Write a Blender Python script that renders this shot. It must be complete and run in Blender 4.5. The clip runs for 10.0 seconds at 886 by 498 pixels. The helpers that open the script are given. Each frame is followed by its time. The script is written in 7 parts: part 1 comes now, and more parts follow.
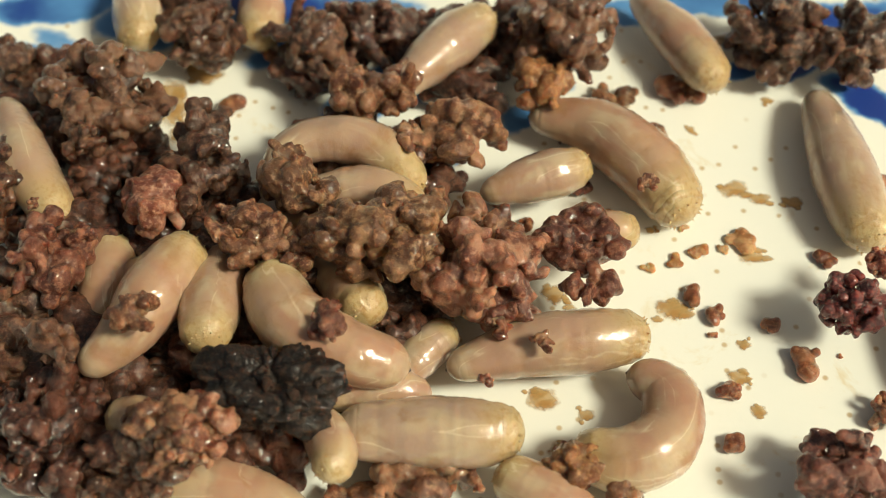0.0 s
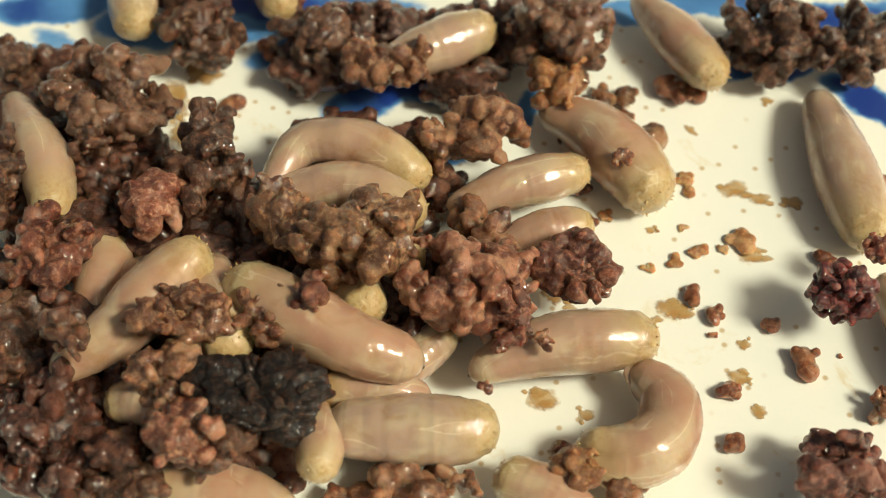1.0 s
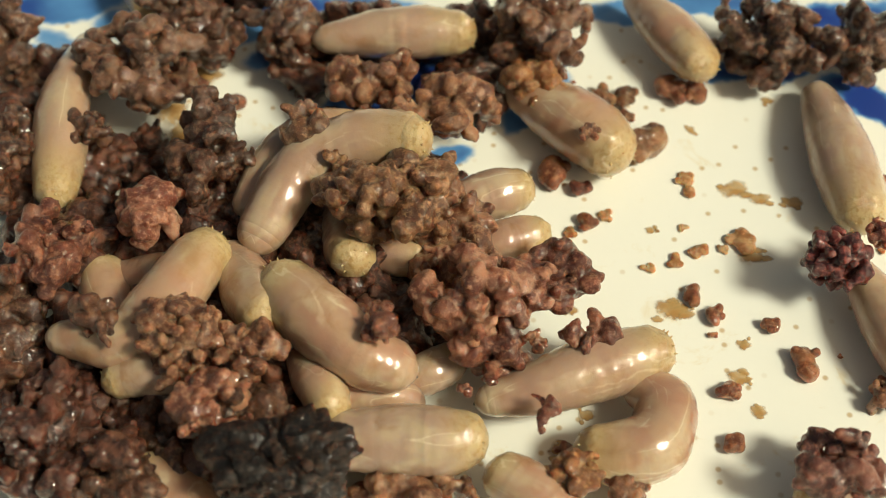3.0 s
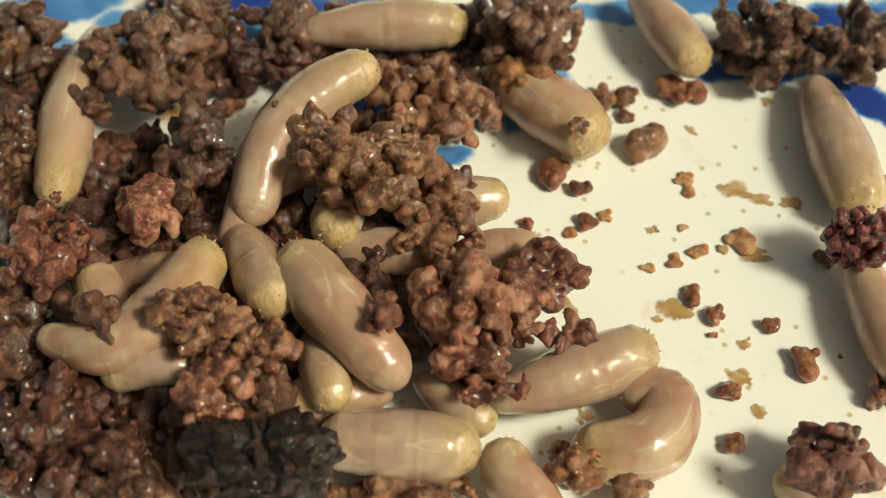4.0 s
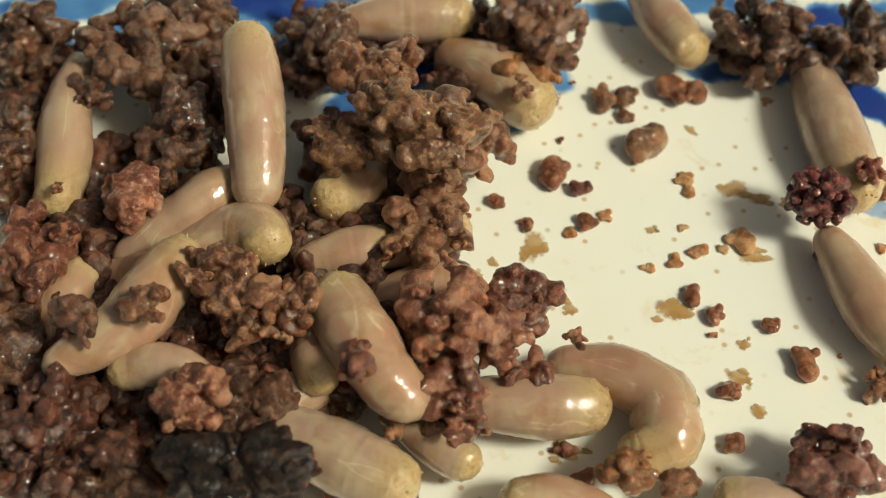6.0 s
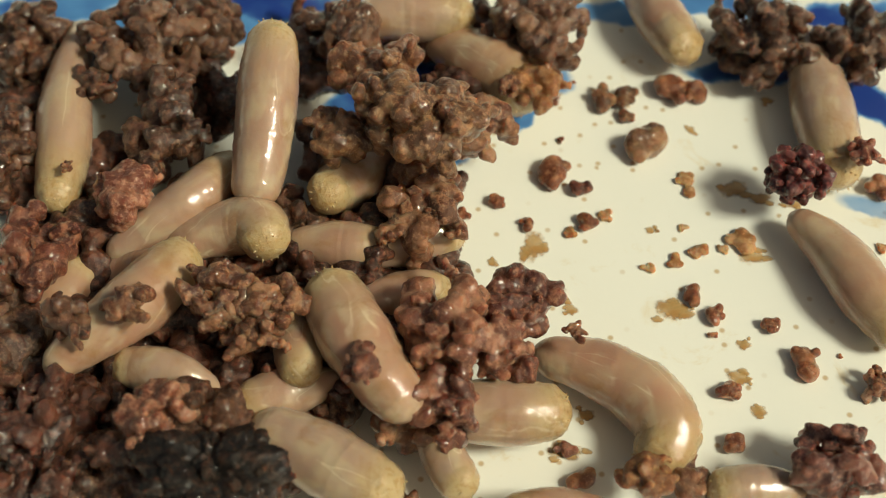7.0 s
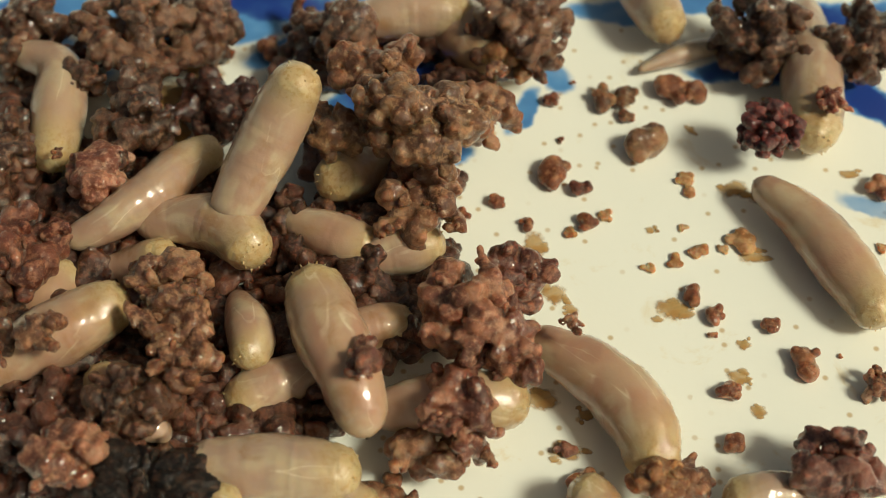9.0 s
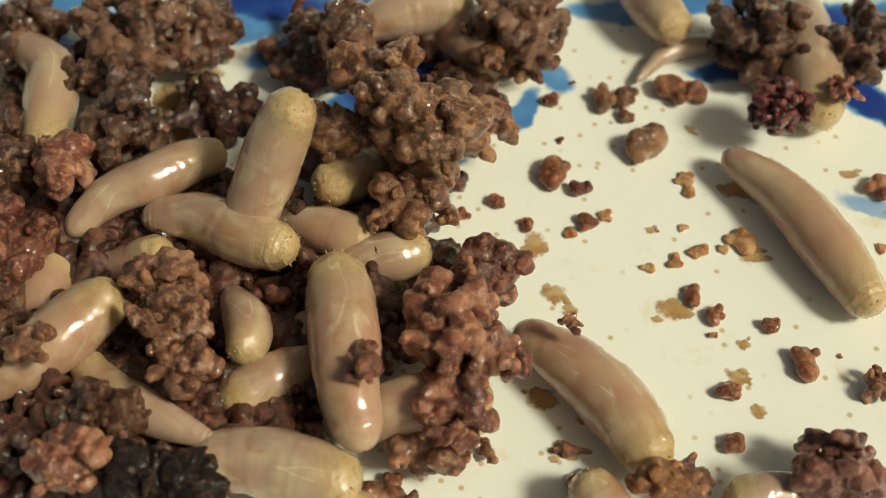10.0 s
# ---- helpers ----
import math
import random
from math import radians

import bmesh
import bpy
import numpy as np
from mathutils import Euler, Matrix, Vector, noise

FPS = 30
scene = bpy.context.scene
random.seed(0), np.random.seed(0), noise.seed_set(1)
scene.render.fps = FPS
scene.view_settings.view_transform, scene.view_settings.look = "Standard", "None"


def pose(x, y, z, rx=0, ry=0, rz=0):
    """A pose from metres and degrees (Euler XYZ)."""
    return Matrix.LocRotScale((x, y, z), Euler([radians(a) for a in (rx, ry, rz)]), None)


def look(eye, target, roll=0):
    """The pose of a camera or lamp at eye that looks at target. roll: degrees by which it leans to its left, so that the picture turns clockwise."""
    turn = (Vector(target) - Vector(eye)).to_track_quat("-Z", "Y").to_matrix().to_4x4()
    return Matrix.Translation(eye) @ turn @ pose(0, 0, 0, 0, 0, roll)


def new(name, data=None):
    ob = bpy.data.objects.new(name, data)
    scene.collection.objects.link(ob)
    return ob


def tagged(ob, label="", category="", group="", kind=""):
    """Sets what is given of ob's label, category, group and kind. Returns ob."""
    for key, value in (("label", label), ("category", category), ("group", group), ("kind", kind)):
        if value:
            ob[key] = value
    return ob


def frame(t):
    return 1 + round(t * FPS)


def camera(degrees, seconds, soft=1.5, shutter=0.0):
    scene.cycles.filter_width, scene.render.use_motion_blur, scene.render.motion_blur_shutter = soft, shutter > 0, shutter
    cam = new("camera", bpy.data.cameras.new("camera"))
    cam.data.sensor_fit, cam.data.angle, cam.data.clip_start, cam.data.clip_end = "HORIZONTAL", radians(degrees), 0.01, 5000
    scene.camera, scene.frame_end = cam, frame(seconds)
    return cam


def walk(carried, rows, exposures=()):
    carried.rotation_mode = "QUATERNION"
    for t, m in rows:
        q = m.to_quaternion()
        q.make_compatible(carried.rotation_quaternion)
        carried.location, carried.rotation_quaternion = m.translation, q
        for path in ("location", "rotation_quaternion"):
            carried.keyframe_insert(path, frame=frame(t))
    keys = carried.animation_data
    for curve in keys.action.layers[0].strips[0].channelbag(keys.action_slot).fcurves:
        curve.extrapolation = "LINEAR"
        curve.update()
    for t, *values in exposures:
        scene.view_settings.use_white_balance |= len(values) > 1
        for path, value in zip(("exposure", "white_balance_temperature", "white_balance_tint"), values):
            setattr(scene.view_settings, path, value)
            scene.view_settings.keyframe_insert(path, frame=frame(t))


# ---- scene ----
MM = 0.001  # the plan is written in millimetres

# ---- camera: held still over the plate ----
cam = camera(32, 10.0, soft=1.0)
EYE = (0.0, -54.49 * MM, 77.82 * MM)
VIEW = look(EYE, (0, 0, 0))
cam.data.dof.use_dof = True
cam.data.dof.focus_distance = 0.0890
cam.data.dof.aperture_fstop = 44
walk(cam, [(0, VIEW), (10, VIEW)], exposures=[(0, 0.11, 6980, -2), (2.7, 0.06, 6980, -2), (5.5, -0.10, 6900, -3), (10, -0.20, 6900, -4)])

# ---- world and sun ----
SUN_HEIGHT, SUN_SIDE = radians(48), radians(-24)
to_sun = Vector((math.cos(SUN_HEIGHT) * math.cos(SUN_SIDE), math.cos(SUN_HEIGHT) * math.sin(SUN_SIDE), math.sin(SUN_HEIGHT)))
world = bpy.data.worlds.new("sky")
scene.world = world
world.use_nodes = True
sky = world.node_tree.nodes.new("ShaderNodeTexSky")
sky.sky_type = "NISHITA"
sky.sun_disc = False
sky.air_density, sky.dust_density, sky.ozone_density = 0.7, 4.0, 0.5
sky.sun_elevation = SUN_HEIGHT
sky.sun_rotation = math.pi / 2 - SUN_SIDE
back = world.node_tree.nodes["Background"]
back.inputs["Strength"].default_value = 0.080
haze = world.node_tree.nodes.new("ShaderNodeMix")  # bright haze takes most of the blue away
haze.data_type, haze.blend_type = "RGBA", "MULTIPLY"
haze.inputs[0].default_value = 1.0
haze.inputs[7].default_value = (1.0, 0.86, 0.66, 1)
world.node_tree.links.new(sky.outputs["Color"], haze.inputs[6])
world.node_tree.links.new(haze.outputs[2], back.inputs["Color"])
sun = new("sun", bpy.data.lights.new("sun", "SUN"))
sun.data.energy = 3.4
sun.data.angle = radians(12)
sun.data.color = (1.0, 0.955, 0.85)
sun.matrix_basis = look(to_sun, (0, 0, 0))


# ---- materials ----
def material(name):
    mat = bpy.data.materials.new(name)
    mat.use_nodes = True
    tree = mat.node_tree
    return mat, tree, tree.nodes["Principled BSDF"]


def node(tree, kind, inputs=(), **props):
    n = tree.nodes.new(kind)
    for key, value in props.items():
        setattr(n, key, value)
    for key, value in dict(inputs).items():
        if isinstance(value, bpy.types.NodeSocket):
            tree.links.new(value, n.inputs[key])
        else:
            n.inputs[key].default_value = value
    return n


def mix(tree, factor, a, b, blend="MIX"):
    n = tree.nodes.new("ShaderNodeMix")
    n.data_type, n.blend_type = "RGBA", blend
    for i, value in ((0, factor), (6, a), (7, b)):
        if isinstance(value, bpy.types.NodeSocket):
            tree.links.new(value, n.inputs[i])
        else:
            n.inputs[i].default_value = value if i == 0 else (*value, 1)
    return n.outputs[2]


def span(tree, value, a, b, c=0.0, d=1.0, smooth=True):
    n = node(tree, "ShaderNodeMapRange", {"Value": value, "From Min": a, "From Max": b, "To Min": c, "To Max": d})
    n.interpolation_type = "SMOOTHSTEP" if smooth else "LINEAR"
    return n.outputs["Result"]


def math_node(tree, op, a, b=0.0):
    n = tree.nodes.new("ShaderNodeMath")
    n.operation = op
    for i, value in enumerate((a, b)):
        if isinstance(value, bpy.types.NodeSocket):
            tree.links.new(value, n.inputs[i])
        else:
            n.inputs[i].default_value = value
    return n.outputs[0]


def noise_tex(tree, vector, scale, detail=4.0, rough=0.55, dist=0.0):
    return node(tree, "ShaderNodeTexNoise", {"Vector": vector, "Scale": scale, "Detail": detail, "Roughness": rough, "Distortion": dist})


def skin_material():
    mat, tree, out = material("maggot_skin")
    rest = node(tree, "ShaderNodeAttribute", attribute_name="rest").outputs["Vector"]
    along = node(tree, "ShaderNodeAttribute", attribute_name="along").outputs["Fac"]
    whim = node(tree, "ShaderNodeAttribute", attribute_name="whim").outputs["Fac"]
    mottle = noise_tex(tree, rest, 0.42, 2, 0.5).outputs["Fac"]
    fine = noise_tex(tree, rest, 3.2, 4, 0.6).outputs["Fac"]
    grit = noise_tex(tree, rest, 9.0, 3, 0.6).outputs["Fac"]
    flesh = mix(tree, span(tree, mottle, 0.36, 0.66), (0.395, 0.205, 0.132), (0.440, 0.276, 0.174))
    flesh = mix(tree, math_node(tree, "MULTIPLY", whim, 0.8), flesh, (0.40, 0.285, 0.215))
    # ivory fat that lies in streaks under the skin
    drawn = node(tree, "ShaderNodeMapping", {"Vector": rest, "Scale": (0.34, 0.7, 0.7)}).outputs[0]
    fat = noise_tex(tree, drawn, 0.95, 2, 0.5, 0.4).outputs["Fac"]
    flesh = mix(tree, span(tree, fat, 0.47, 0.68, 0, 0.72), flesh, (0.51, 0.395, 0.262))
    wobble = math_node(tree, "ADD", along, math_node(tree, "MULTIPLY", math_node(tree, "SUBTRACT", mottle, 0.5), 0.35))
    tail = span(tree, wobble, 0.36, 0.04)
    tip = span(tree, wobble, 0.84, 0.99)
    skin = mix(tree, math_node(tree, "MULTIPLY", tail, 0.75), flesh, (0.50, 0.375, 0.175))
    skin = mix(tree, math_node(tree, "MULTIPLY", tip, 0.5), skin, (0.48, 0.38, 0.255))
    # pale air tubes that show through the skin
    longways = node(tree, "ShaderNodeMapping", {"Vector": rest, "Scale": (0.085, 0.42, 0.42)}).outputs[0]
    level = noise_tex(tree, longways, 1.0, 2, 0.5, 0.4).outputs["Fac"]
    tubes = math_node(tree, "ABSOLUTE", math_node(tree, "SUBTRACT", level, 0.52))
    skin = mix(tree, span(tree, tubes, 0.012, 0.003, 0, span(tree, fat, 0.40, 0.62, 0.0, 0.5)), skin, (0.68, 0.55, 0.39))
    # brown juice
    juice = noise_tex(tree, rest, 0.40, 4, 0.6, 0.6).outputs["Fac"]
    skin = mix(tree, span(tree, juice, 0.52, 0.72, 0, 0.55), skin, (0.31, 0.155, 0.06))
    skin = mix(tree, span(tree, fine, 0.64, 0.80, 0, 0.2), skin, (0.30, 0.165, 0.075))
    amber = math_node(tree, "MULTIPLY", span(tree, along, 0.28, 0.04), span(tree, fine, 0.48, 0.64))
    skin = mix(tree, math_node(tree, "MULTIPLY", amber, 0.5), skin, (0.33, 0.175, 0.045))
    tree.links.new(skin, out.inputs["Base Color"])
    out.inputs["Subsurface Weight"].default_value = 0.6
    out.inputs["Subsurface Radius"].default_value = (1.0, 0.6, 0.34)
    out.inputs["Subsurface Scale"].default_value = 0.28 * MM
    tree.links.new(span(tree, fine, 0.3, 0.7, 0.30, 0.45), out.inputs["Roughness"])
    out.inputs["IOR"].default_value = 1.4
    out.inputs["Specular IOR Level"].default_value = 0.25
    out.inputs["Coat Weight"].default_value = 1.0
    out.inputs["Coat IOR"].default_value = 1.6
    out.inputs["Coat Roughness"].default_value = 0.025
    # fine rings round the body and small unevenness
    rings = node(tree, "ShaderNodeTexWave", {"Vector": rest, "Scale": 0.42, "Distortion": 3.4, "Detail": 3.0, "Detail Scale": 0.7}, bands_direction="X").outputs["Fac"]
    rugged = math_node(tree, "MULTIPLY", grit, span(tree, along, 0.26, 0.0, 0.03, 0.5))
    relief = math_node(tree, "ADD", math_node(tree, "MULTIPLY", rings, span(tree, fat, 0.35, 0.6, 0.0, 0.06)), math_node(tree, "ADD", math_node(tree, "MULTIPLY", mottle, 0.9), math_node(tree, "ADD", math_node(tree, "MULTIPLY", fine, 0.30), rugged)))
    bump = node(tree, "ShaderNodeBump", {"Height": relief, "Strength": 0.35, "Distance": 0.24 * MM})
    tree.links.new(bump.outputs[0], out.inputs["Normal"])
    # slime on the skin: folds and grains that break up the glints
    slime = noise_tex(tree, rest, 2.2, 1, 0.4, 0.6).outputs["Fac"]
    wet = math_node(tree, "ADD", math_node(tree, "ADD", math_node(tree, "MULTIPLY", mottle, 0.8), math_node(tree, "MULTIPLY", rugged, 0.7)), math_node(tree, "ADD", math_node(tree, "MULTIPLY", slime, 0.40), math_node(tree, "MULTIPLY", rings, 0.04)))
    gloss = node(tree, "ShaderNodeBump", {"Height": wet, "Strength": 0.7, "Distance": 0.26 * MM})
    tree.links.new(gloss.outputs[0], out.inputs["Coat Normal"])
    return mat


def meat_material(name, dark, mid, light, coat=1.0, rough=0.42):
    mat, tree, out = material(name)
    place = node(tree, "ShaderNodeTexCoord").outputs["Object"]
    luck = node(tree, "ShaderNodeObjectInfo").outputs["Random"]
    shift = node(tree, "ShaderNodeCombineXYZ", {"X": math_node(tree, "MULTIPLY", luck, 90.0), "Y": math_node(tree, "MULTIPLY", luck, 37.0), "Z": luck}).outputs[0]
    place = node(tree, "ShaderNodeVectorMath", {0: place, "Scale": 1000.0}, operation="SCALE").outputs[0]
    place = node(tree, "ShaderNodeVectorMath", {0: place, 1: shift}, operation="ADD").outputs[0]
    big = noise_tex(tree, place, 0.45, 4, 0.6).outputs["Fac"]
    small = noise_tex(tree, place, 2.2, 5, 0.65).outputs["Fac"]
    speck = noise_tex(tree, place, 6.5, 3, 0.6).outputs["Fac"]
    tint = node(tree, "ShaderNodeAttribute", attribute_name="tint").outputs["Fac"]
    tint = math_node(tree, "ADD", tint, math_node(tree, "MULTIPLY", math_node(tree, "SUBTRACT", luck, 0.5), 0.5))
    dark, mid, light = ((0.87 * r, 0.80 * g, 0.77 * b) for r, g, b in (dark, mid, light))
    body = mix(tree, span(tree, big, 0.33, 0.62), dark, mid)
    body = mix(tree, span(tree, tint, 0.45, 0.05, 0, 0.75), body, dark)
    body = mix(tree, span(tree, tint, 0.50, 0.95, 0, 0.8), body, light)
    body = mix(tree, span(tree, small, 0.48, 0.66, 0, 0.75), body, tuple(1.15 * v for v in light))
    body = mix(tree, span(tree, small, 0.44, 0.30, 0, 0.5), body, dark)
    pale = tuple(min(1.0, 1.35 * v + 0.03) for v in light)
    body = mix(tree, span(tree, speck, 0.58, 0.70, 0, 0.45), body, pale)
    body = mix(tree, span(tree, speck, 0.42, 0.30, 0, 0.25), body, dark)
    tree.links.new(body, out.inputs["Base Color"])
    out.inputs["Subsurface Weight"].default_value = 1.0
    out.inputs["Subsurface Radius"].default_value = (1.0, 0.45, 0.28)
    out.inputs["Subsurface Scale"].default_value = 0.95 * MM
    tree.links.new(span(tree, small, 0.3, 0.7, rough - 0.08, rough + 0.2), out.inputs["Roughness"])
    out.inputs["Coat Weight"].default_value = coat
    out.inputs["Coat Roughness"].default_value = 0.03
    out.inputs["Coat IOR"].default_value = 1.48
    out.inputs["Specular IOR Level"].default_value = 0.2
    tiny = noise_tex(tree, place, 9.0, 3, 0.6).outputs["Fac"]
    relief = math_node(tree, "ADD", math_node(tree, "MULTIPLY", big, 0.8), math_node(tree, "ADD", math_node(tree, "MULTIPLY", small, 0.7), math_node(tree, "MULTIPLY", tiny, 0.6)))
    bump = node(tree, "ShaderNodeBump", {"Height": relief, "Strength": 1.0, "Distance": 0.13 * MM})
    tree.links.new(bump.outputs[0], out.inputs["Normal"])
    # a wet film over it all
    pool = noise_tex(tree, place, 4.6, 1, 0.4).outputs["Fac"]
    film = node(tree, "ShaderNodeBump", {"Height": pool, "Strength": 1.0, "Distance": 0.15 * MM})
    tree.links.new(film.outputs[0], out.inputs["Coat Normal"])
    return mat


def glaze_material():
    mat, tree, out = material("plate_glaze")
    place = node(tree, "ShaderNodeTexCoord").outputs["Object"]
    cloud = noise_tex(tree, place, 90, 4, 0.6).outputs["Fac"]
    grain = noise_tex(tree, place, 900, 4, 0.6).outputs["Fac"]
    white = mix(tree, cloud, (0.795, 0.785, 0.705), (0.830, 0.825, 0.755))
    white = mix(tree, span(tree, grain, 0.66, 0.80, 0, 0.35), white, (0.66, 0.55, 0.36))
    cells = node(tree, "ShaderNodeTexVoronoi", {"Vector": place, "Scale": 900.0}, voronoi_dimensions="2D")
    chance = node(tree, "ShaderNodeSeparateColor", {"Color": cells.outputs["Color"]}).outputs[0]
    dot = math_node(tree, "MULTIPLY", span(tree, cells.outputs["Distance"], 0.22, 0.07), span(tree, chance, 0.80, 0.86))
    smear = noise_tex(tree, place, 240, 5, 0.65, 0.6).outputs["Fac"]
    white = mix(tree, span(tree, smear, 0.58, 0.74, 0, 0.6), white, (0.66, 0.52, 0.27))
    white = mix(tree, math_node(tree, "MULTIPLY", dot, 0.75), white, (0.46, 0.30, 0.11))
    # cobalt brush strokes: middle, half length, half width, turn
    warp = noise_tex(tree, place, 260, 3, 0.6).outputs["Color"]
    bent = node(tree, "ShaderNodeVectorMath", {0: warp, 1: (0.5, 0.5, 0.5)}, operation="SUBTRACT").outputs[0]
    bent = node(tree, "ShaderNodeVectorMath", {0: bent, "Scale": 2.6 * MM}, operation="SCALE").outputs[0]
    bent = node(tree, "ShaderNodeVectorMath", {0: place, 1: bent}, operation="ADD").outputs[0]
    wash = deep = None
    strokes = [
        (28.82, 11.38, 5.0, 1.5, -35, 1.0), (23.35, 15.09, 3.4, 1.5, 35, 1.0), (27.07, 2.85, 3.6, 0.9, -30, 0.6),
        (19.18, 14.6, 3.6, 1.1, 5, 0.9), (7.2, 14.08, 2.4, 1.5, -40, 0.6), (5.04, 10.89, 2.6, 1.2, 55, 0.7),
        (-0.15, 7.35, 2.6, 1.2, 10, 0.8), (-4.99, 11.86, 4.0, 1.6, 25, 1.0), (-0.9, 13.34, 4.5, 2.2, -10, 0.9),
        (-24.93, 16.1, 4.0, 1.6, -40, 0.6), (-13.28, 18.43, 3.0, 1.8, 20, 0.6), (-28.55, 14.84, 4.0, 2.4, 15, 0.8),
        (-20.62, 18.43, 4.0, 1.8, -20, 0.7), (26.95, 18.96, 6.0, 2.2, 15, 0.9), (-6.39, 20.02, 6.0, 2.0, 5, 0.8), (-12.28, 20.82, 6.0, 2.0, -5, 1.0), (-10.08, 16.36, 4.0, 1.6, 20, 0.8), (-26.71, 20.55, 6.0, 2.0, 10, 0.8), (18.23, 20.82, 7.0, 1.4, -5, 0.7), (12.31, 20.02, 5.0, 1.5, 0, 0.5),
    ]
    for x, y, long, wide, turn, force in strokes:
        local = node(tree, "ShaderNodeMapping", {"Vector": bent, "Location": (x * MM, (y + 38) * MM, 0), "Rotation": (0, 0, radians(turn)), "Scale": (long * MM, wide * MM, 1)}, vector_type="TEXTURE").outputs[0]
        reach = node(tree, "ShaderNodeVectorMath", {0: local}, operation="LENGTH").outputs["Value"]
        soft = span(tree, reach, 1.05, 0.55, 0, force)
        wash = soft if wash is None else math_node(tree, "MAXIMUM", wash, soft)
    pooled = math_node(tree, "MULTIPLY", wash, span(tree, cloud, 0.3, 0.7, 0.55, 1.15))
    blue = mix(tree, span(tree, pooled, 0.35, 0.95), (0.10, 0.28, 0.56), (0.012, 0.040, 0.23))
    colour = mix(tree, span(tree, pooled, 0.04, 0.5), white, blue)
    tree.links.new(colour, out.inputs["Base Color"])
    out.inputs["Roughness"].default_value = 0.34
    out.inputs["Coat Weight"].default_value = 0.35
    out.inputs["Coat Roughness"].default_value = 0.08
    bump = node(tree, "ShaderNodeBump", {"Height": grain, "Strength": 0.25, "Distance": 0.05 * MM})
    tree.links.new(bump.outputs[0], out.inputs["Normal"])
    return mat


def table_material():
    mat, tree, out = material("table_wood")
    place = node(tree, "ShaderNodeTexCoord").outputs["Object"]
    stretched = node(tree, "ShaderNodeMapping", {"Vector": place, "Scale": (3, 40, 40)}).outputs[0]
    grain = noise_tex(tree, stretched, 3, 6, 0.6, 0.6).outputs["Fac"]
    tree.links.new(mix(tree, span(tree, grain, 0.3, 0.7), (0.20, 0.11, 0.055), (0.33, 0.20, 0.11)), out.inputs["Base Color"])
    out.inputs["Roughness"].default_value = 0.5
    return mat


def plain(name, colour, rough):
    mat, tree, out = material(name)
    place = node(tree, "ShaderNodeTexCoord").outputs["Object"]
    tint = noise_tex(tree, place, 1500, 3).outputs["Fac"]
    tree.links.new(mix(tree, tint, tuple(0.6 * c for c in colour), colour), out.inputs["Base Color"])
    out.inputs["Roughness"].default_value = rough
    return mat


def juice_material():
    mat, tree, out = material("dried_juice")
    place = node(tree, "ShaderNodeTexCoord").outputs["Object"]
    tint = noise_tex(tree, place, 900, 4).outputs["Fac"]
    fleck = noise_tex(tree, place, 2600, 3).outputs["Fac"]
    tree.links.new(mix(tree, span(tree, tint, 0.35, 0.65), (0.56, 0.37, 0.15), (0.40, 0.215, 0.07)), out.inputs["Base Color"])
    out.inputs["Roughness"].default_value = 0.3
    out.inputs["Coat Weight"].default_value = 0.3
    film = node(tree, "ShaderNodeAttribute", attribute_name="film").outputs["Fac"]
    patchy = math_node(tree, "ADD", film, math_node(tree, "MULTIPLY", math_node(tree, "SUBTRACT", fleck, 0.5), 1.0))
    tree.links.new(math_node(tree, "MULTIPLY", span(tree, patchy, 0.08, 1.0), span(tree, tint, 0.30, 0.65, 0.6, 0.95)), out.inputs["Alpha"])
    return mat


SKIN = skin_material()
HOOK = plain("mouth_hook_black", (0.02, 0.015, 0.012), 0.3)
JUICE = juice_material()
